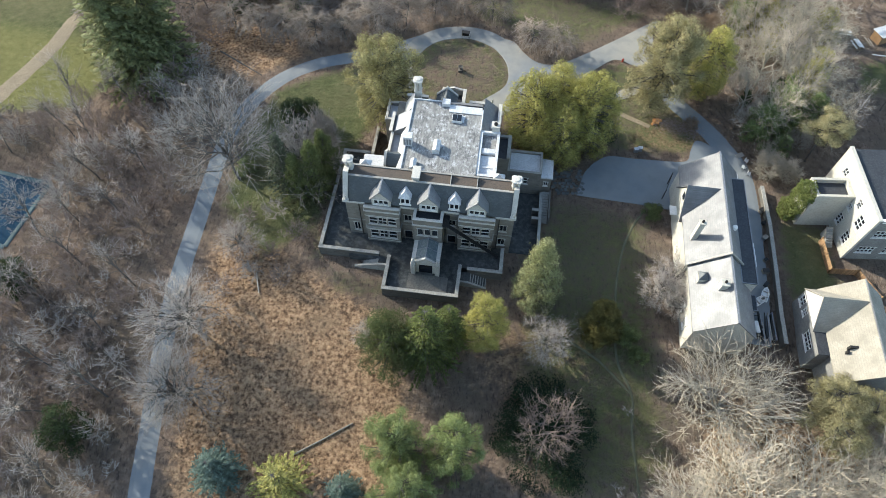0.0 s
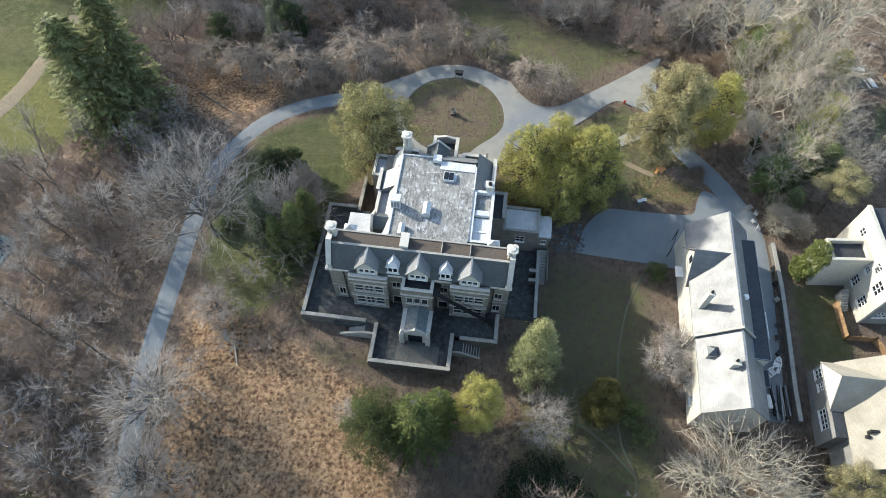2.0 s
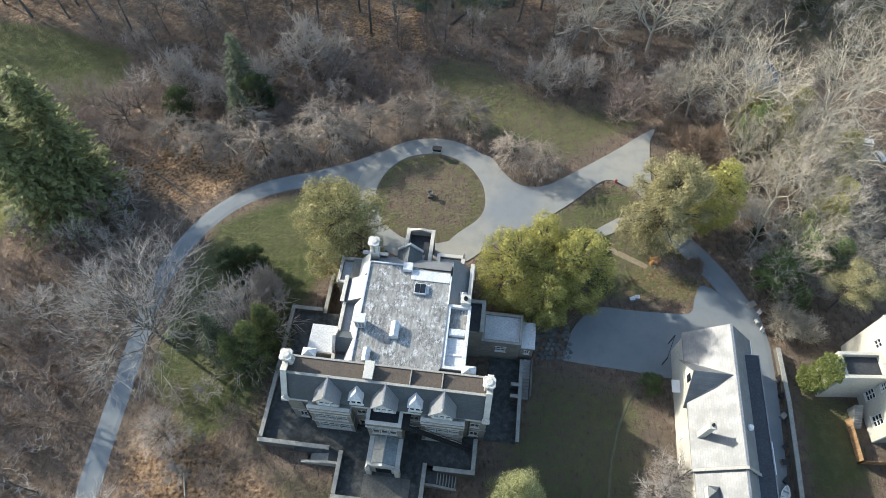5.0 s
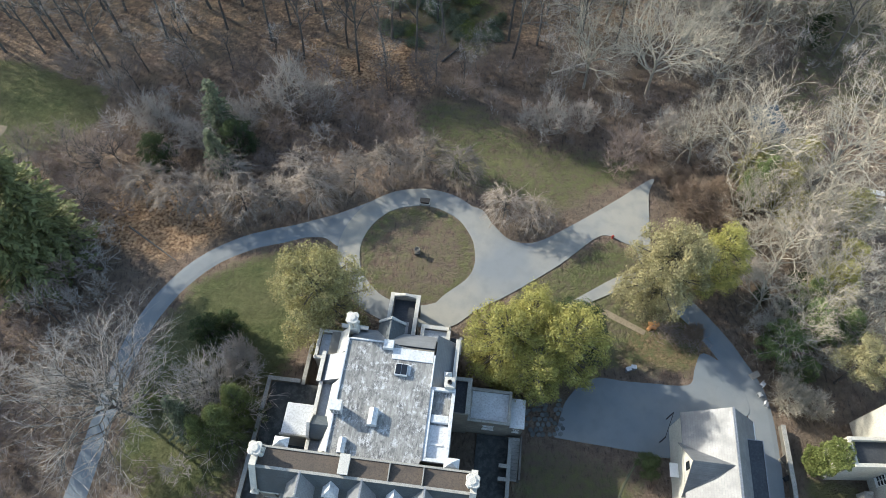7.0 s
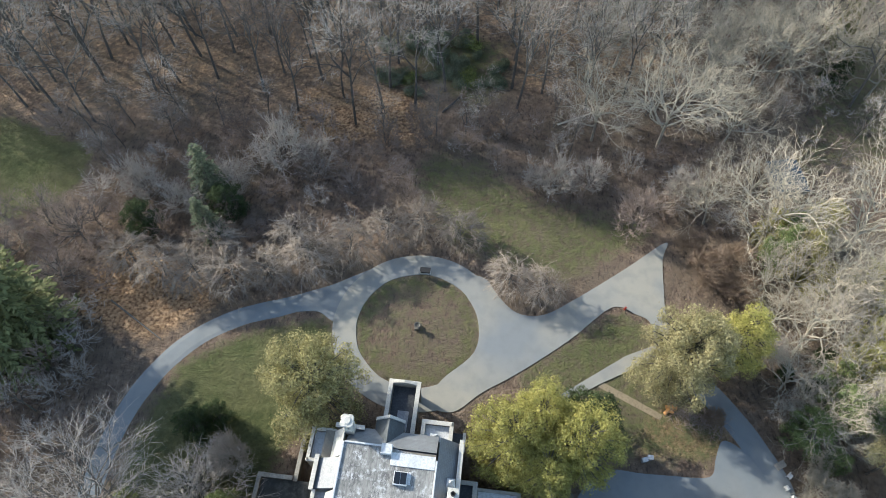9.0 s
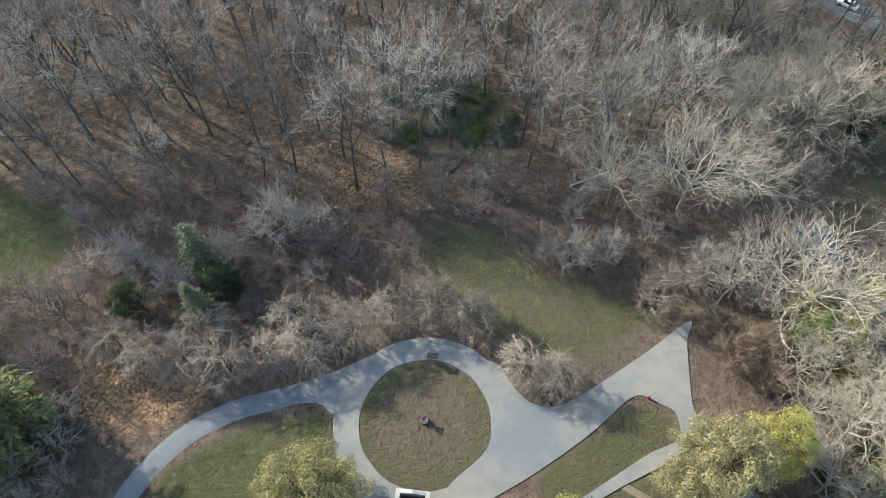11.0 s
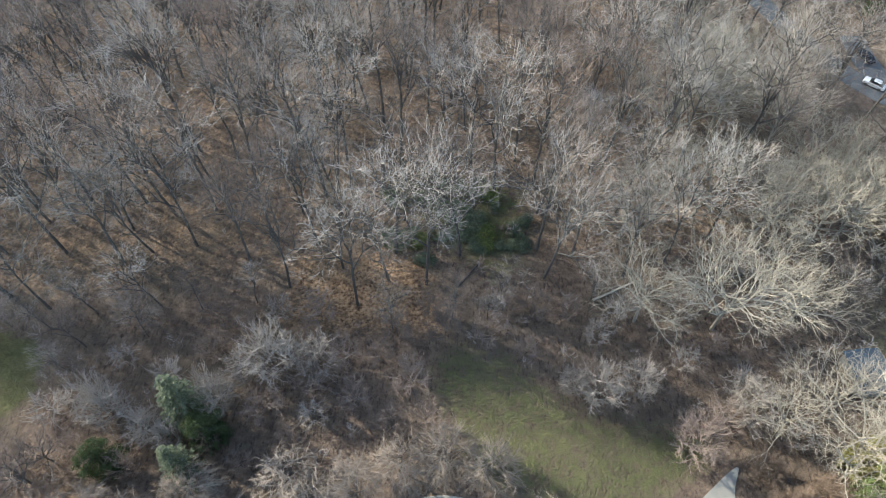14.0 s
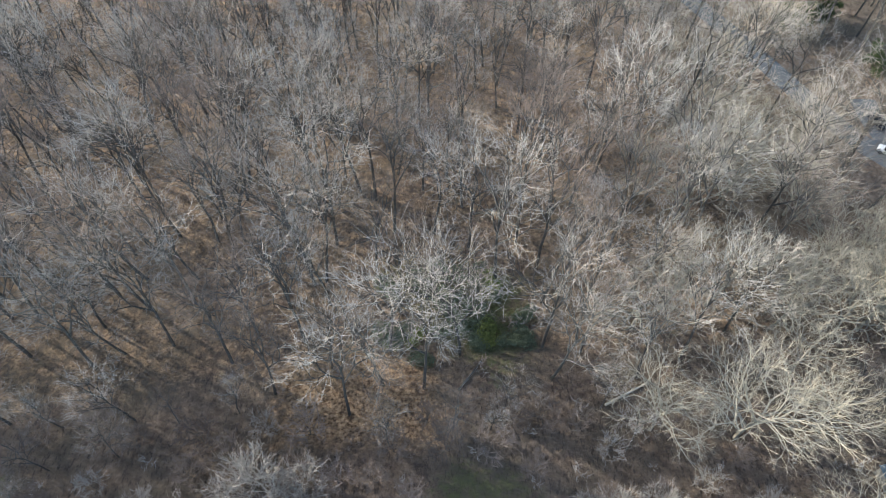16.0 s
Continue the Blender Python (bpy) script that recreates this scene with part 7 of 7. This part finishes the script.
# evergreen scrub under the trees of the wood
GREEN_SCRUB = [(-8, 159), (4, 164), (14, 165), (23, 154), (20, 146), (11, 145), (0, 146)]
SCRUB_DARK = (SHRUB_WOOD[0], SHRUB_WOOD[1].copy())
SCRUB_DARK[1].materials[0] = leaf_material("dull_green_leaf", (0.2, 0.23, 0.155), (0.145, 0.17, 0.115))
n = 0
while n < 34:
    x, y = rng.uniform(-9, 24), rng.uniform(144, 166)
    if inside(GREEN_SCRUB, x, y):
        plant("evergreen_shrub", SHRUB_WOOD if rng.random() < 0.15 else SCRUB_DARK, x, y, "low green evergreen scrub under leafless trees", "shrub", "evergreen scrub in the wood", rng.uniform(0.55, 1.1), rng=rng, sz=rng.uniform(0.5, 1.1))
        n += 1


# broken stone paving between the kitchen wing and the court
paving = thing("stone_paving", Matrix.Identity(4), "broken dark stone paving with leaves between the stones", "paving", kind="structure")
FLAG = surface("dark_flagstone", (0.13, 0.14, 0.14), (0.09, 0.096, 0.095), (0.06, 0.062, 0.06), 0.6, 5.0, 0.9, rnd=0.3)
prng = random.Random(44)
FLAGS = []
for _ in range(8):
    n = prng.choice((5, 6, 7))
    b = bmesh.new()
    ring = [(0.42 * prng.uniform(0.75, 1.1) * math.cos(6.283 * i / n), 0.36 * prng.uniform(0.75, 1.1) * math.sin(6.283 * i / n)) for i in range(n)]
    prism(b, ring, -0.06, 0.05)
    me = bpy.data.meshes.new("flagstone")
    b.to_mesh(me)
    b.free()
    me.materials.append(FLAG)
    FLAGS.append(me)
for iy in range(8):
    for ix in range(7):
        x, y = 20.0 + 0.78 * ix + 0.39 * (iy % 2) + prng.gauss(0, 0.08), 65.0 + 0.7 * iy + prng.gauss(0, 0.08)
        if prng.random() < 0.16:
            continue
        o = new("flagstone", prng.choice(FLAGS))
        o.parent = paving
        o.matrix_local = pose(x, y, land(x, y) + 0.03, 0, 0, prng.uniform(0, 360))

# ---- small things ----
WOOD = surface("weathered_timber", (0.32, 0.29, 0.25), (0.25, 0.225, 0.19), (0.15, 0.135, 0.115), 1.0, 9.0, 0.85)
FENCE_WOOD = surface("orange_fence_timber", (0.34, 0.21, 0.11), (0.27, 0.165, 0.09), (0.16, 0.1, 0.06), 1.0, 8.0, 0.85, rnd=0.2)
CUT_WOOD = surface("fresh_cut_wood", (0.55, 0.27, 0.1), (0.48, 0.23, 0.085), (0.62, 0.36, 0.16), 1.5, 9.0, 0.8)
BIRCH = surface("pale_birch_bark", (0.55, 0.5, 0.42), (0.42, 0.38, 0.32), (0.2, 0.18, 0.16), 1.0, 6.0, 0.85)
RED = surface("red_paint", (0.4, 0.05, 0.03), (0.3, 0.04, 0.03), None, 1.0, 9.0, 0.5)
CAR_WHITE, cwn, cwb = base_mat("white_car_paint", 0.25, 0.0, 0.6)
cwb.inputs["Base Color"].default_value = (0.7, 0.71, 0.72, 1)
CAR_DARK, cdn, cdb = base_mat("dark_blue_car_paint", 0.22, 0.0, 0.6)
cdb.inputs["Base Color"].default_value = (0.015, 0.02, 0.03, 1)
RUBBER = surface("black_rubber", (0.02, 0.02, 0.02), (0.03, 0.03, 0.03), None, 2.0, 12.0, 0.8)


def on_ground(x, y, turn=0.0, dz=0.0):
    return pose(x, y, land(x, y) + dz, 0, 0, turn)


planter_stone = thing("stone_urn", on_ground(4.35, 94.2), "grey stone urn on a block amid the round lawn", "urn")
part("plinth", boxes((-0.45, 0.45, -0.45, 0.45, -0.1, 0.5), bev=0.04), TERRACE_STONE, planter_stone)
b = bmesh.new()
lathe(b, 0, 0, [(0.22, 0.5), (0.18, 0.7), (0.4, 1.0), (0.5, 1.2), (0.42, 1.22), (0.3, 1.05)], 14)
part("bowl", b, TERRACE_STONE, planter_stone)

board = thing("notice_board", on_ground(5.5, 103.35, -8), "low dark notice board with pale frame by the ring drive", "sign")
part("panel", boxes((-0.7, 0.7, -0.06, 0.06, 0.75, 1.5)), IRON, board)
part("frame", boxes((-0.82, 0.82, -0.09, 0.09, 1.5, 1.62), (-0.82, 0.82, -0.09, 0.09, 0.63, 0.75), (-0.82, -0.7, -0.09, 0.09, 0.75, 1.5), (0.7, 0.82, -0.09, 0.09, 0.75, 1.5)), WHITE_PAINT, board)
part("top", boxes((-0.82, 0.82, -0.4, 0.5, 1.62, 1.68)), IRON, board)
for a in (-0.76, 0.68):
    part("post", boxes((a, a + 0.08, -0.04, 0.04, -0.2, 0.63)), IRON, board)

hydrant = thing("hydrant", on_ground(36.4, 97.2), "small red fire hydrant at the edge of the fork", "hydrant")
b = bmesh.new()
lathe(b, 0, 0, [(0.2, -0.1), (0.2, 0.06), (0.14, 0.08), (0.13, 0.55), (0.18, 0.58), (0.16, 0.72), (0.05, 0.82)], 12)
part("barrel", b, RED, hydrant)
b = bmesh.new()
tube(b, (-0.26, 0, 0.48), (0.26, 0, 0.48), 0.07, 0.07, 8)
part("outlet", b, RED, hydrant)

for x, y, t in ((35.4, 74.3, 10), (36.2, 74.6, -5)):
    u = thing("utility_box", on_ground(x, y, t), "small pale grey utility cabinet on the lawn edge", "utility box", "utility boxes")
    part("cabinet", boxes((-0.35, 0.35, -0.25, 0.25, -0.1, 0.85), bev=0.03), LEAD, u)
    part("lid", boxes((-0.4, 0.4, -0.3, 0.3, 0.85, 0.92), bev=0.02), WHITE_METAL, u)

rng = random.Random(21)


def timber_chair(x, y, turn):
    c = thing("garden_chair", on_ground(x, y, turn), "white garden chair beside the back drive", "chair", "chairs by the drive")
    part("seat", boxes((-0.3, 0.3, -0.3, 0.3, 0.38, 0.44), bev=0.015), WHITE_PAINT, c)
    part("backrest", boxes((-0.3, 0.3, 0.26, 0.32, 0.44, 1.0), bev=0.015), WHITE_PAINT, c)
    for a in (-0.28, 0.23):
        for e in (-0.28, 0.23):
            part("leg", boxes((a, a + 0.05, e, e + 0.05, -0.05, 0.38)), WHITE_PAINT, c)
        part("arm", boxes((a, a + 0.05, -0.3, 0.26, 0.62, 0.66)), WHITE_PAINT, c)


slab = thing("board", on_ground(54.0, 73.6, 25), "pale weathered board lying beside the back drive", "board")
part("plank", boxes((-0.8, 0.8, -0.45, 0.45, 0.0, 0.12), bev=0.02), WOOD, slab)
timber_chair(54.7, 72.1, 40)
timber_chair(53.9, 70.6, 110)
timber_chair(54.4, 69.2, 60)

# cut logs and brush on the island of lawn
for i in range(7):
    a = rng.uniform(0, 180)
    lg = thing("cut_log", on_ground(40.2 + rng.uniform(-0.8, 0.9), 81.7 + rng.uniform(-0.7, 0.6), a, 0.2), "freshly sawn orange log on the lawn", "log", "sawn logs")
    b = bmesh.new()
    ln, r = rng.uniform(0.5, 1.0), rng.uniform(0.2, 0.3)
    tube(b, (-ln / 2, 0, 0), (ln / 2, 0, 0), r, r * 0.92, 10)
    part("wood", b, CUT_WOOD, lg)
for i in range(5):
    a = rng.uniform(0, 180)
    lg = thing("cut_log", on_ground(51.2 + rng.uniform(-1.2, 1.2), 89.6 + rng.uniform(-0.8, 0.8), a, 0.2), "freshly sawn orange log at the wood edge", "log", "sawn logs")
    b = bmesh.new()
    ln, r = rng.uniform(0.8, 1.6), rng.uniform(0.18, 0.3)
    tube(b, (-ln / 2, 0, 0), (ln / 2, 0, 0), r, r * 0.92, 10)
    part("wood", b, CUT_WOOD, lg)
heap = Soup()
for i in range(420):
    k = rng.random()
    p = Vector((41.2 + 5.6 * k + rng.gauss(0, 0.9), 81.4 - 2.6 * k + rng.gauss(0, 0.9), 0))
    p.z = land(p.x, p.y) + abs(rng.gauss(0.1, 0.3))
    d = Vector((rng.gauss(0, 1), rng.gauss(0, 1), rng.gauss(0, 0.25))).normalized() * rng.uniform(0.6, 2.0)
    heap.stem([p, p + d * 0.5 + Vector((0, 0, 0.06)), p + d], [0.035, 0.028, 0.01], 3)
tagged(new("brush_pile", heap.mesh("brush_pile", TWIG_DARK)), "heap of cut brush and branches on the lawn", "brush pile", kind="stuff")


def fallen(x0, y0, x1, y1, r, material, label):
    t = thing("fallen_log", Matrix.Identity(4), label, "log", "fallen logs")
    b = bmesh.new()
    n = 5
    last = None
    for i in range(n):
        a, c = i / n, (i + 1) / n
        p = (x0 + (x1 - x0) * a, y0 + (y1 - y0) * a, land(x0 + (x1 - x0) * a, y0 + (y1 - y0) * a) + r * 0.9)
        q = (x0 + (x1 - x0) * c, y0 + (y1 - y0) * c, land(x0 + (x1 - x0) * c, y0 + (y1 - y0) * c) + r * 0.9)
        tube(b, p, q, r * (1 - 0.35 * a), r * (1 - 0.35 * c), 8)
    bmesh.ops.remove_doubles(b, verts=b.verts, dist=0.005)
    part("trunk", b, material, t)
    return t


fallen(45.7, 27.1, 54.0, 26.8, 0.26, BIRCH, "long pale fallen trunk lying in the brush")
fallen(46.5, 28.6, 51.0, 29.8, 0.2, BIRCH, "short pale fallen trunk lying in the brush")
fallen(-19.9, 21.6, -11.9, 26.0, 0.14, BARK_PALE, "thin brown fallen branch on the leaf slope")
fallen(-28.5, 49.0, -27.6, 45.5, 0.12, BIRCH, "thin pale fallen branch on the leaf slope")
fallen(-43.0, 99.0, -34.0, 92.5, 0.16, BARK, "dark fallen branch near the drive")
fallen(30.5, 137.5, 38.0, 141.0, 0.22, BIRCH, "pale fallen trunk in the wood")
fallen(8.5, 141.0, 12.5, 146.0, 0.2, BARK, "dark fallen trunk in the wood")


# ---- yard of the stable ----
def boat(m, label):
    t = thing("dinghy", m, label, "boat", "dinghies")
    b = bmesh.new()
    ring = [(-1.3, 0.55), (0.3, 0.6), (1.1, 0.35), (1.5, 0.0), (1.1, -0.35), (0.3, -0.6), (-1.3, -0.55)]
    low = [b.verts.new((x * 0.85, y * 0.6, 0)) for x, y in ring]
    top = [b.verts.new((x, y, 0.45)) for x, y in ring]
    lip = [b.verts.new((x * 0.9, y * 0.8, 0.45)) for x, y in ring]
    bed = [b.verts.new((x * 0.8, y * 0.6, 0.15)) for x, y in ring]
    b.faces.new(low[::-1])
    for p, q in ((low, top), (top, lip), (lip, bed)):
        for i in range(7):
            b.faces.new((p[i], p[(i + 1) % 7], q[(i + 1) % 7], q[i]))
    b.faces.new(bed)
    part("hull", b, WHITE_PAINT, t)
    part("thwart", boxes((-0.5, -0.25, -0.45, 0.45, 0.36, 0.4)), WOOD, t)
    part("thwart", boxes((0.4, 0.6, -0.4, 0.4, 0.36, 0.4)), WOOD, t)


boat(STABLE @ pose(8.9, 10.6, 0.12, 0, 0, 70), "small white dinghy in the stable yard")
boat(STABLE @ pose(7.9, 9.4, 0.12, 0, 0, 40), "small white dinghy in the stable yard")
for i in range(9):
    x = 7.4 + 0.3 * i + rng.uniform(-0.05, 0.05)
    p = thing("timber_plank", STABLE @ pose(x, 5.4 + rng.uniform(-0.5, 0.5), -0.35, 0, 0, rng.uniform(-4, 4)), "long weathered plank stored in the stable yard", "plank", "stored planks")
    part("plank", boxes((-0.1, 0.1, -2.4, 2.2, 0.0, rng.uniform(0.1, 0.6))), (WOOD, IRON, LEAD)[i % 3], p)
trailer = thing("trailer", STABLE @ pose(6.9, 5.2, -0.2, 0, 0, 6), "black frame boat trailer with white hull parts", "trailer")
part("frame", boxes((-0.8, -0.7, -2.0, 1.6, 0.5, 0.62), (0.7, 0.8, -2.0, 1.6, 0.5, 0.62), (-0.7, 0.7, -2.0, -1.88, 0.5, 0.62), (-0.7, 0.7, 0.0, 0.12, 0.5, 0.62), (-0.7, 0.7, 1.48, 1.6, 0.5, 0.62)), IRON, trailer)
part("load", boxes((-0.4, 0.35, -1.4, 0.6, 0.62, 0.95), bev=0.12), WHITE_PAINT, trailer)
for a in (-0.95, 0.83):
    b = bmesh.new()
    tube(b, (a, -0.2, 0.3), (a + 0.14, -0.2, 0.3), 0.32, 0.32, 14)
    part("wheel", b, RUBBER, trailer)
for x, y, s in ((9.6, 15.0, 0.5), (9.9, 17.2, 0.35), (10.3, 21.5, 0.45), (10.6, 24.5, 0.4), (10.5, 27.0, 0.5), (9.4, 12.6, 0.4)):
    c = thing("crate", STABLE @ pose(x, y, 0, 0, 0, rng.uniform(0, 60)), "small weathered crate against the yard wall", "crate", "crates along the wall")
    part("body", boxes((-s, s, -s * 0.7, s * 0.7, -0.05, s * 1.2), bev=0.03), (WOOD, LEAD, IRON)[rng.randrange(3)], c)
    part("lid", boxes((-s * 1.05, s * 1.05, -s * 0.75, s * 0.75, s * 1.2, s * 1.2 + 0.05)), (IRON, WOOD)[rng.randrange(2)], c)


# ---- garden fence between the houses ----
def board_fence(line, high):
    t = thing("board_fence", Matrix.Identity(4), "orange-brown timber board fence round the garden", "fence", "garden fences")
    for (x0, y0), (x1, y1) in zip(line, line[1:]):
        d = math.hypot(x1 - x0, y1 - y0)
        n = max(2, int(d / 0.22))
        turn = math.degrees(math.atan2(y1 - y0, x1 - x0))
        for i in range(n):
            k = (i + 0.5) / n
            x, y = x0 + (x1 - x0) * k, y0 + (y1 - y0) * k
            o = new("board", BOARD)
            o.parent = t
            o.matrix_local = pose(x, y, land(x, y), 0, 0, turn)
        for k in (0.0, 0.5, 1.0):
            x, y = x0 + (x1 - x0) * k, y0 + (y1 - y0) * k
            part("post", boxes((x - 0.08, x + 0.08, y - 0.08, y + 0.08, land(x, y) - 0.2, land(x, y) + high + 0.1)), FENCE_WOOD, t)


bb = boxes((-0.095, 0.095, -0.02, 0.02, 0.0, 1.6))
BOARD = bpy.data.meshes.new("board")
bb.to_mesh(BOARD)
bb.free()
BOARD.materials.append(FENCE_WOOD)
board_fence([(62.7, 55.4), (62.4, 49.6), (66.6, 49.3), (68.6, 44.6)], 1.6)


# ---- ivy ----
def ivy(name, spots, leaves, size, material, label):
    s = Soup()
    r = random.Random(5)
    for x, y, z, rx, ry, rz in spots:
        for _ in range(leaves):
            d = Vector((r.gauss(0, 1), r.gauss(0, 1), r.gauss(0.2, 1))).normalized()
            k = (1 + 0.3 * noise.noise(d * 2.5 + Vector((x, y, z)))) * (1 - 0.3 * r.random() ** 2)
            p = Vector((x + d.x * rx * k, y + d.y * ry * k, z + d.z * rz * k))
            a = (d + Vector((r.gauss(0, 0.6), r.gauss(0, 0.6), r.gauss(0, 0.6)))).normalized()
            b = a.cross(Vector((r.gauss(0, 1), r.gauss(0, 1), r.gauss(0, 1)))).normalized()
            q = size * r.uniform(0.6, 1.3)
            s.leaf(p, a * q, b * q * 0.7)
    return tagged(new(name, s.mesh(name, material)), label, "ivy", kind="stuff")


ivy("ivy", [(59.0, 60.8, 7.0, 1.5, 2.0, 1.6), (58.6, 60.6, 4.4, 1.1, 2.0, 3.2), (58.2, 61.0, 1.6, 1.2, 2.0, 1.8)], 3000, 0.13, IVY, "thick yellow-green ivy over the tower end")
for x, y, s in ((66.5, 85.5, 1.0), (70.0, 90.0, 0.9), (62.0, 79.5, 0.7), (72.0, 97.5, 1.1), (69.5, 110.5, 0.9), (57.5, 86.0, 0.5), (63.5, 103.5, 1.0), (61.0, 109.0, 0.85), (65.0, 100.0, 0.8), (64.0, 88.5, 0.6), (61.0, 84.0, 0.6)):
    plant("ivy_tree", CEDAR if s > 0.75 else DARK_TREE, x, y, "tree stem thick with green ivy among bare trees", "tree", "ivy-clad stems", s * 0.7, rng=rng)


CLIMBER = (DARK_TREE[0], DARK_TREE[1].copy())
CLIMBER[1].materials[0] = leaf_material("climber_leaf", (0.21, 0.26, 0.11), (0.13, 0.17, 0.07))
for x, y, s, sz in ((57.0, 77.0, 0.85, 0.9), (61.5, 79.5, 0.95, 1.1), (66.0, 79.0, 0.8, 1.0), (63.5, 84.5, 0.7, 0.9), (60.0, 104.5, 0.75, 1.2), (62.5, 108.5, 0.7, 1.1), (60.0, 73.5, 0.5, 0.6)):
    plant("ivy_thicket", CLIMBER, x, y, "bright green climber grown over bare stems", "shrub", "green climbers in the thicket", s, rng=rng, sz=sz)
for x, y, s in ((56.0, 80.5, 0.9), (59.5, 82.5, 1.0), (64.5, 75.5, 0.9), (68.5, 82.0, 1.0), (56.5, 90.0, 0.9)):
    plant("bare_bush", BUSH[1], x, y, "dense leafless bush in the thicket by the back drive", "bush", "bushes by the back drive", s, rng=rng, sz=1.3 * s)


# ---- clearing in the north-east ----
def picnic_table(x, y, turn):
    t = thing("picnic_table", on_ground(x, y, turn), "white painted picnic table with benches in a clearing", "table", "picnic tables")
    part("tabletop", boxes((-1.2, 1.2, -0.4, 0.4, 0.7, 0.76)), WHITE_PAINT, t)
    for s in (-1, 1):
        part("bench", boxes((-1.2, 1.2, s * 0.75 - 0.14, s * 0.75 + 0.14, 0.42, 0.47)), WHITE_PAINT, t)
    for a in (-0.9, 0.85):
        part("leg", boxes((a, a + 0.06, -0.85, 0.85, 0.36, 0.42), (a, a + 0.06, -0.3, -0.22, -0.05, 0.7), (a, a + 0.06, 0.22, 0.3, -0.05, 0.7)), WOOD, t)


picnic_table(83.2, 106.0, -12)
picnic_table(84.6, 102.4, 100)
hut = thing("small_hut", on_ground(90.0, 104.2, 20), "small timber hut with pale flat roof in a clearing", "hut")
part("wall", boxes((-1.5, 1.5, -1.2, 1.2, -0.2, 2.0)), FENCE_WOOD, hut)
part("roof", boxes((-1.8, 1.8, -1.5, 1.5, 2.0, 2.15), bev=0.03), WHITE_METAL, hut)
for i, (x, y, a) in enumerate(((87.4, 103.6, 100), (87.9, 103.4, 97), (88.3, 99.6, -10))):
    p = thing("timber_plank", on_ground(x, y, a), "yellow timber plank lying in a clearing", "plank", "planks in the clearing")
    part("plank", boxes((-1.3, 1.3, -0.1, 0.1, 0, 0.1)), WOOD if i < 2 else WHITE_PAINT, p)


# ---- cars on the street ----
def car(x, y, turn, paint, label):
    c = thing("car", on_ground(x, y, turn, 0.08), label, "car", "cars on the street")
    b = bmesh.new()
    extrude_profile(b, [(-2.25, 0.35), (-2.3, 0.75), (-2.1, 0.95), (-1.1, 1.0), (1.9, 0.98), (2.2, 0.8), (2.25, 0.4), (1.9, 0.28), (-1.9, 0.28)], -0.88, 0.88, "y")
    bmesh.ops.bevel(b, geom=[e for e in b.edges if abs(e.verts[0].co.y - e.verts[1].co.y) < 0.01], offset=0.09, segments=2, affect="EDGES", profile=0.6)
    part("body", b, paint, c)
    b = bmesh.new()
    low = [b.verts.new(p) for p in ((-1.15, -0.78, 0.98), (1.75, -0.78, 0.97), (1.75, 0.78, 0.97), (-1.15, 0.78, 0.98))]
    top = [b.verts.new(p) for p in ((-0.45, -0.62, 1.44), (1.1, -0.62, 1.44), (1.1, 0.62, 1.44), (-0.45, 0.62, 1.44))]
    for i in range(4):
        b.faces.new((low[i], low[(i + 1) % 4], top[(i + 1) % 4], top[i]))
    b.faces.new(top)
    b.faces.new(low[::-1])
    part("windows", b, GLASS, c, "dark car glass")
    part("roof", boxes((-0.42, 1.07, -0.6, 0.6, 1.442, 1.5), bev=0.03), paint, c)
    for a in (-1.4, 1.35):
        for e in (-0.9, 0.72):
            b = bmesh.new()
            tube(b, (a, e, 0.3), (a, e + 0.18, 0.3), 0.32, 0.32, 16)
            w = part("wheel", b, RUBBER, c)
            b = bmesh.new()
            tube(b, (a, e - 0.01, 0.3), (a, e + 0.19, 0.3), 0.18, 0.18, 12)
            part("rim", b, LEAD, w)


car(99.0, 188.6, -42, CAR_WHITE, "white saloon car on the street beyond the wood")
car(100.6, 197.2, -75, CAR_DARK, "dark blue car on the street beyond the wood")
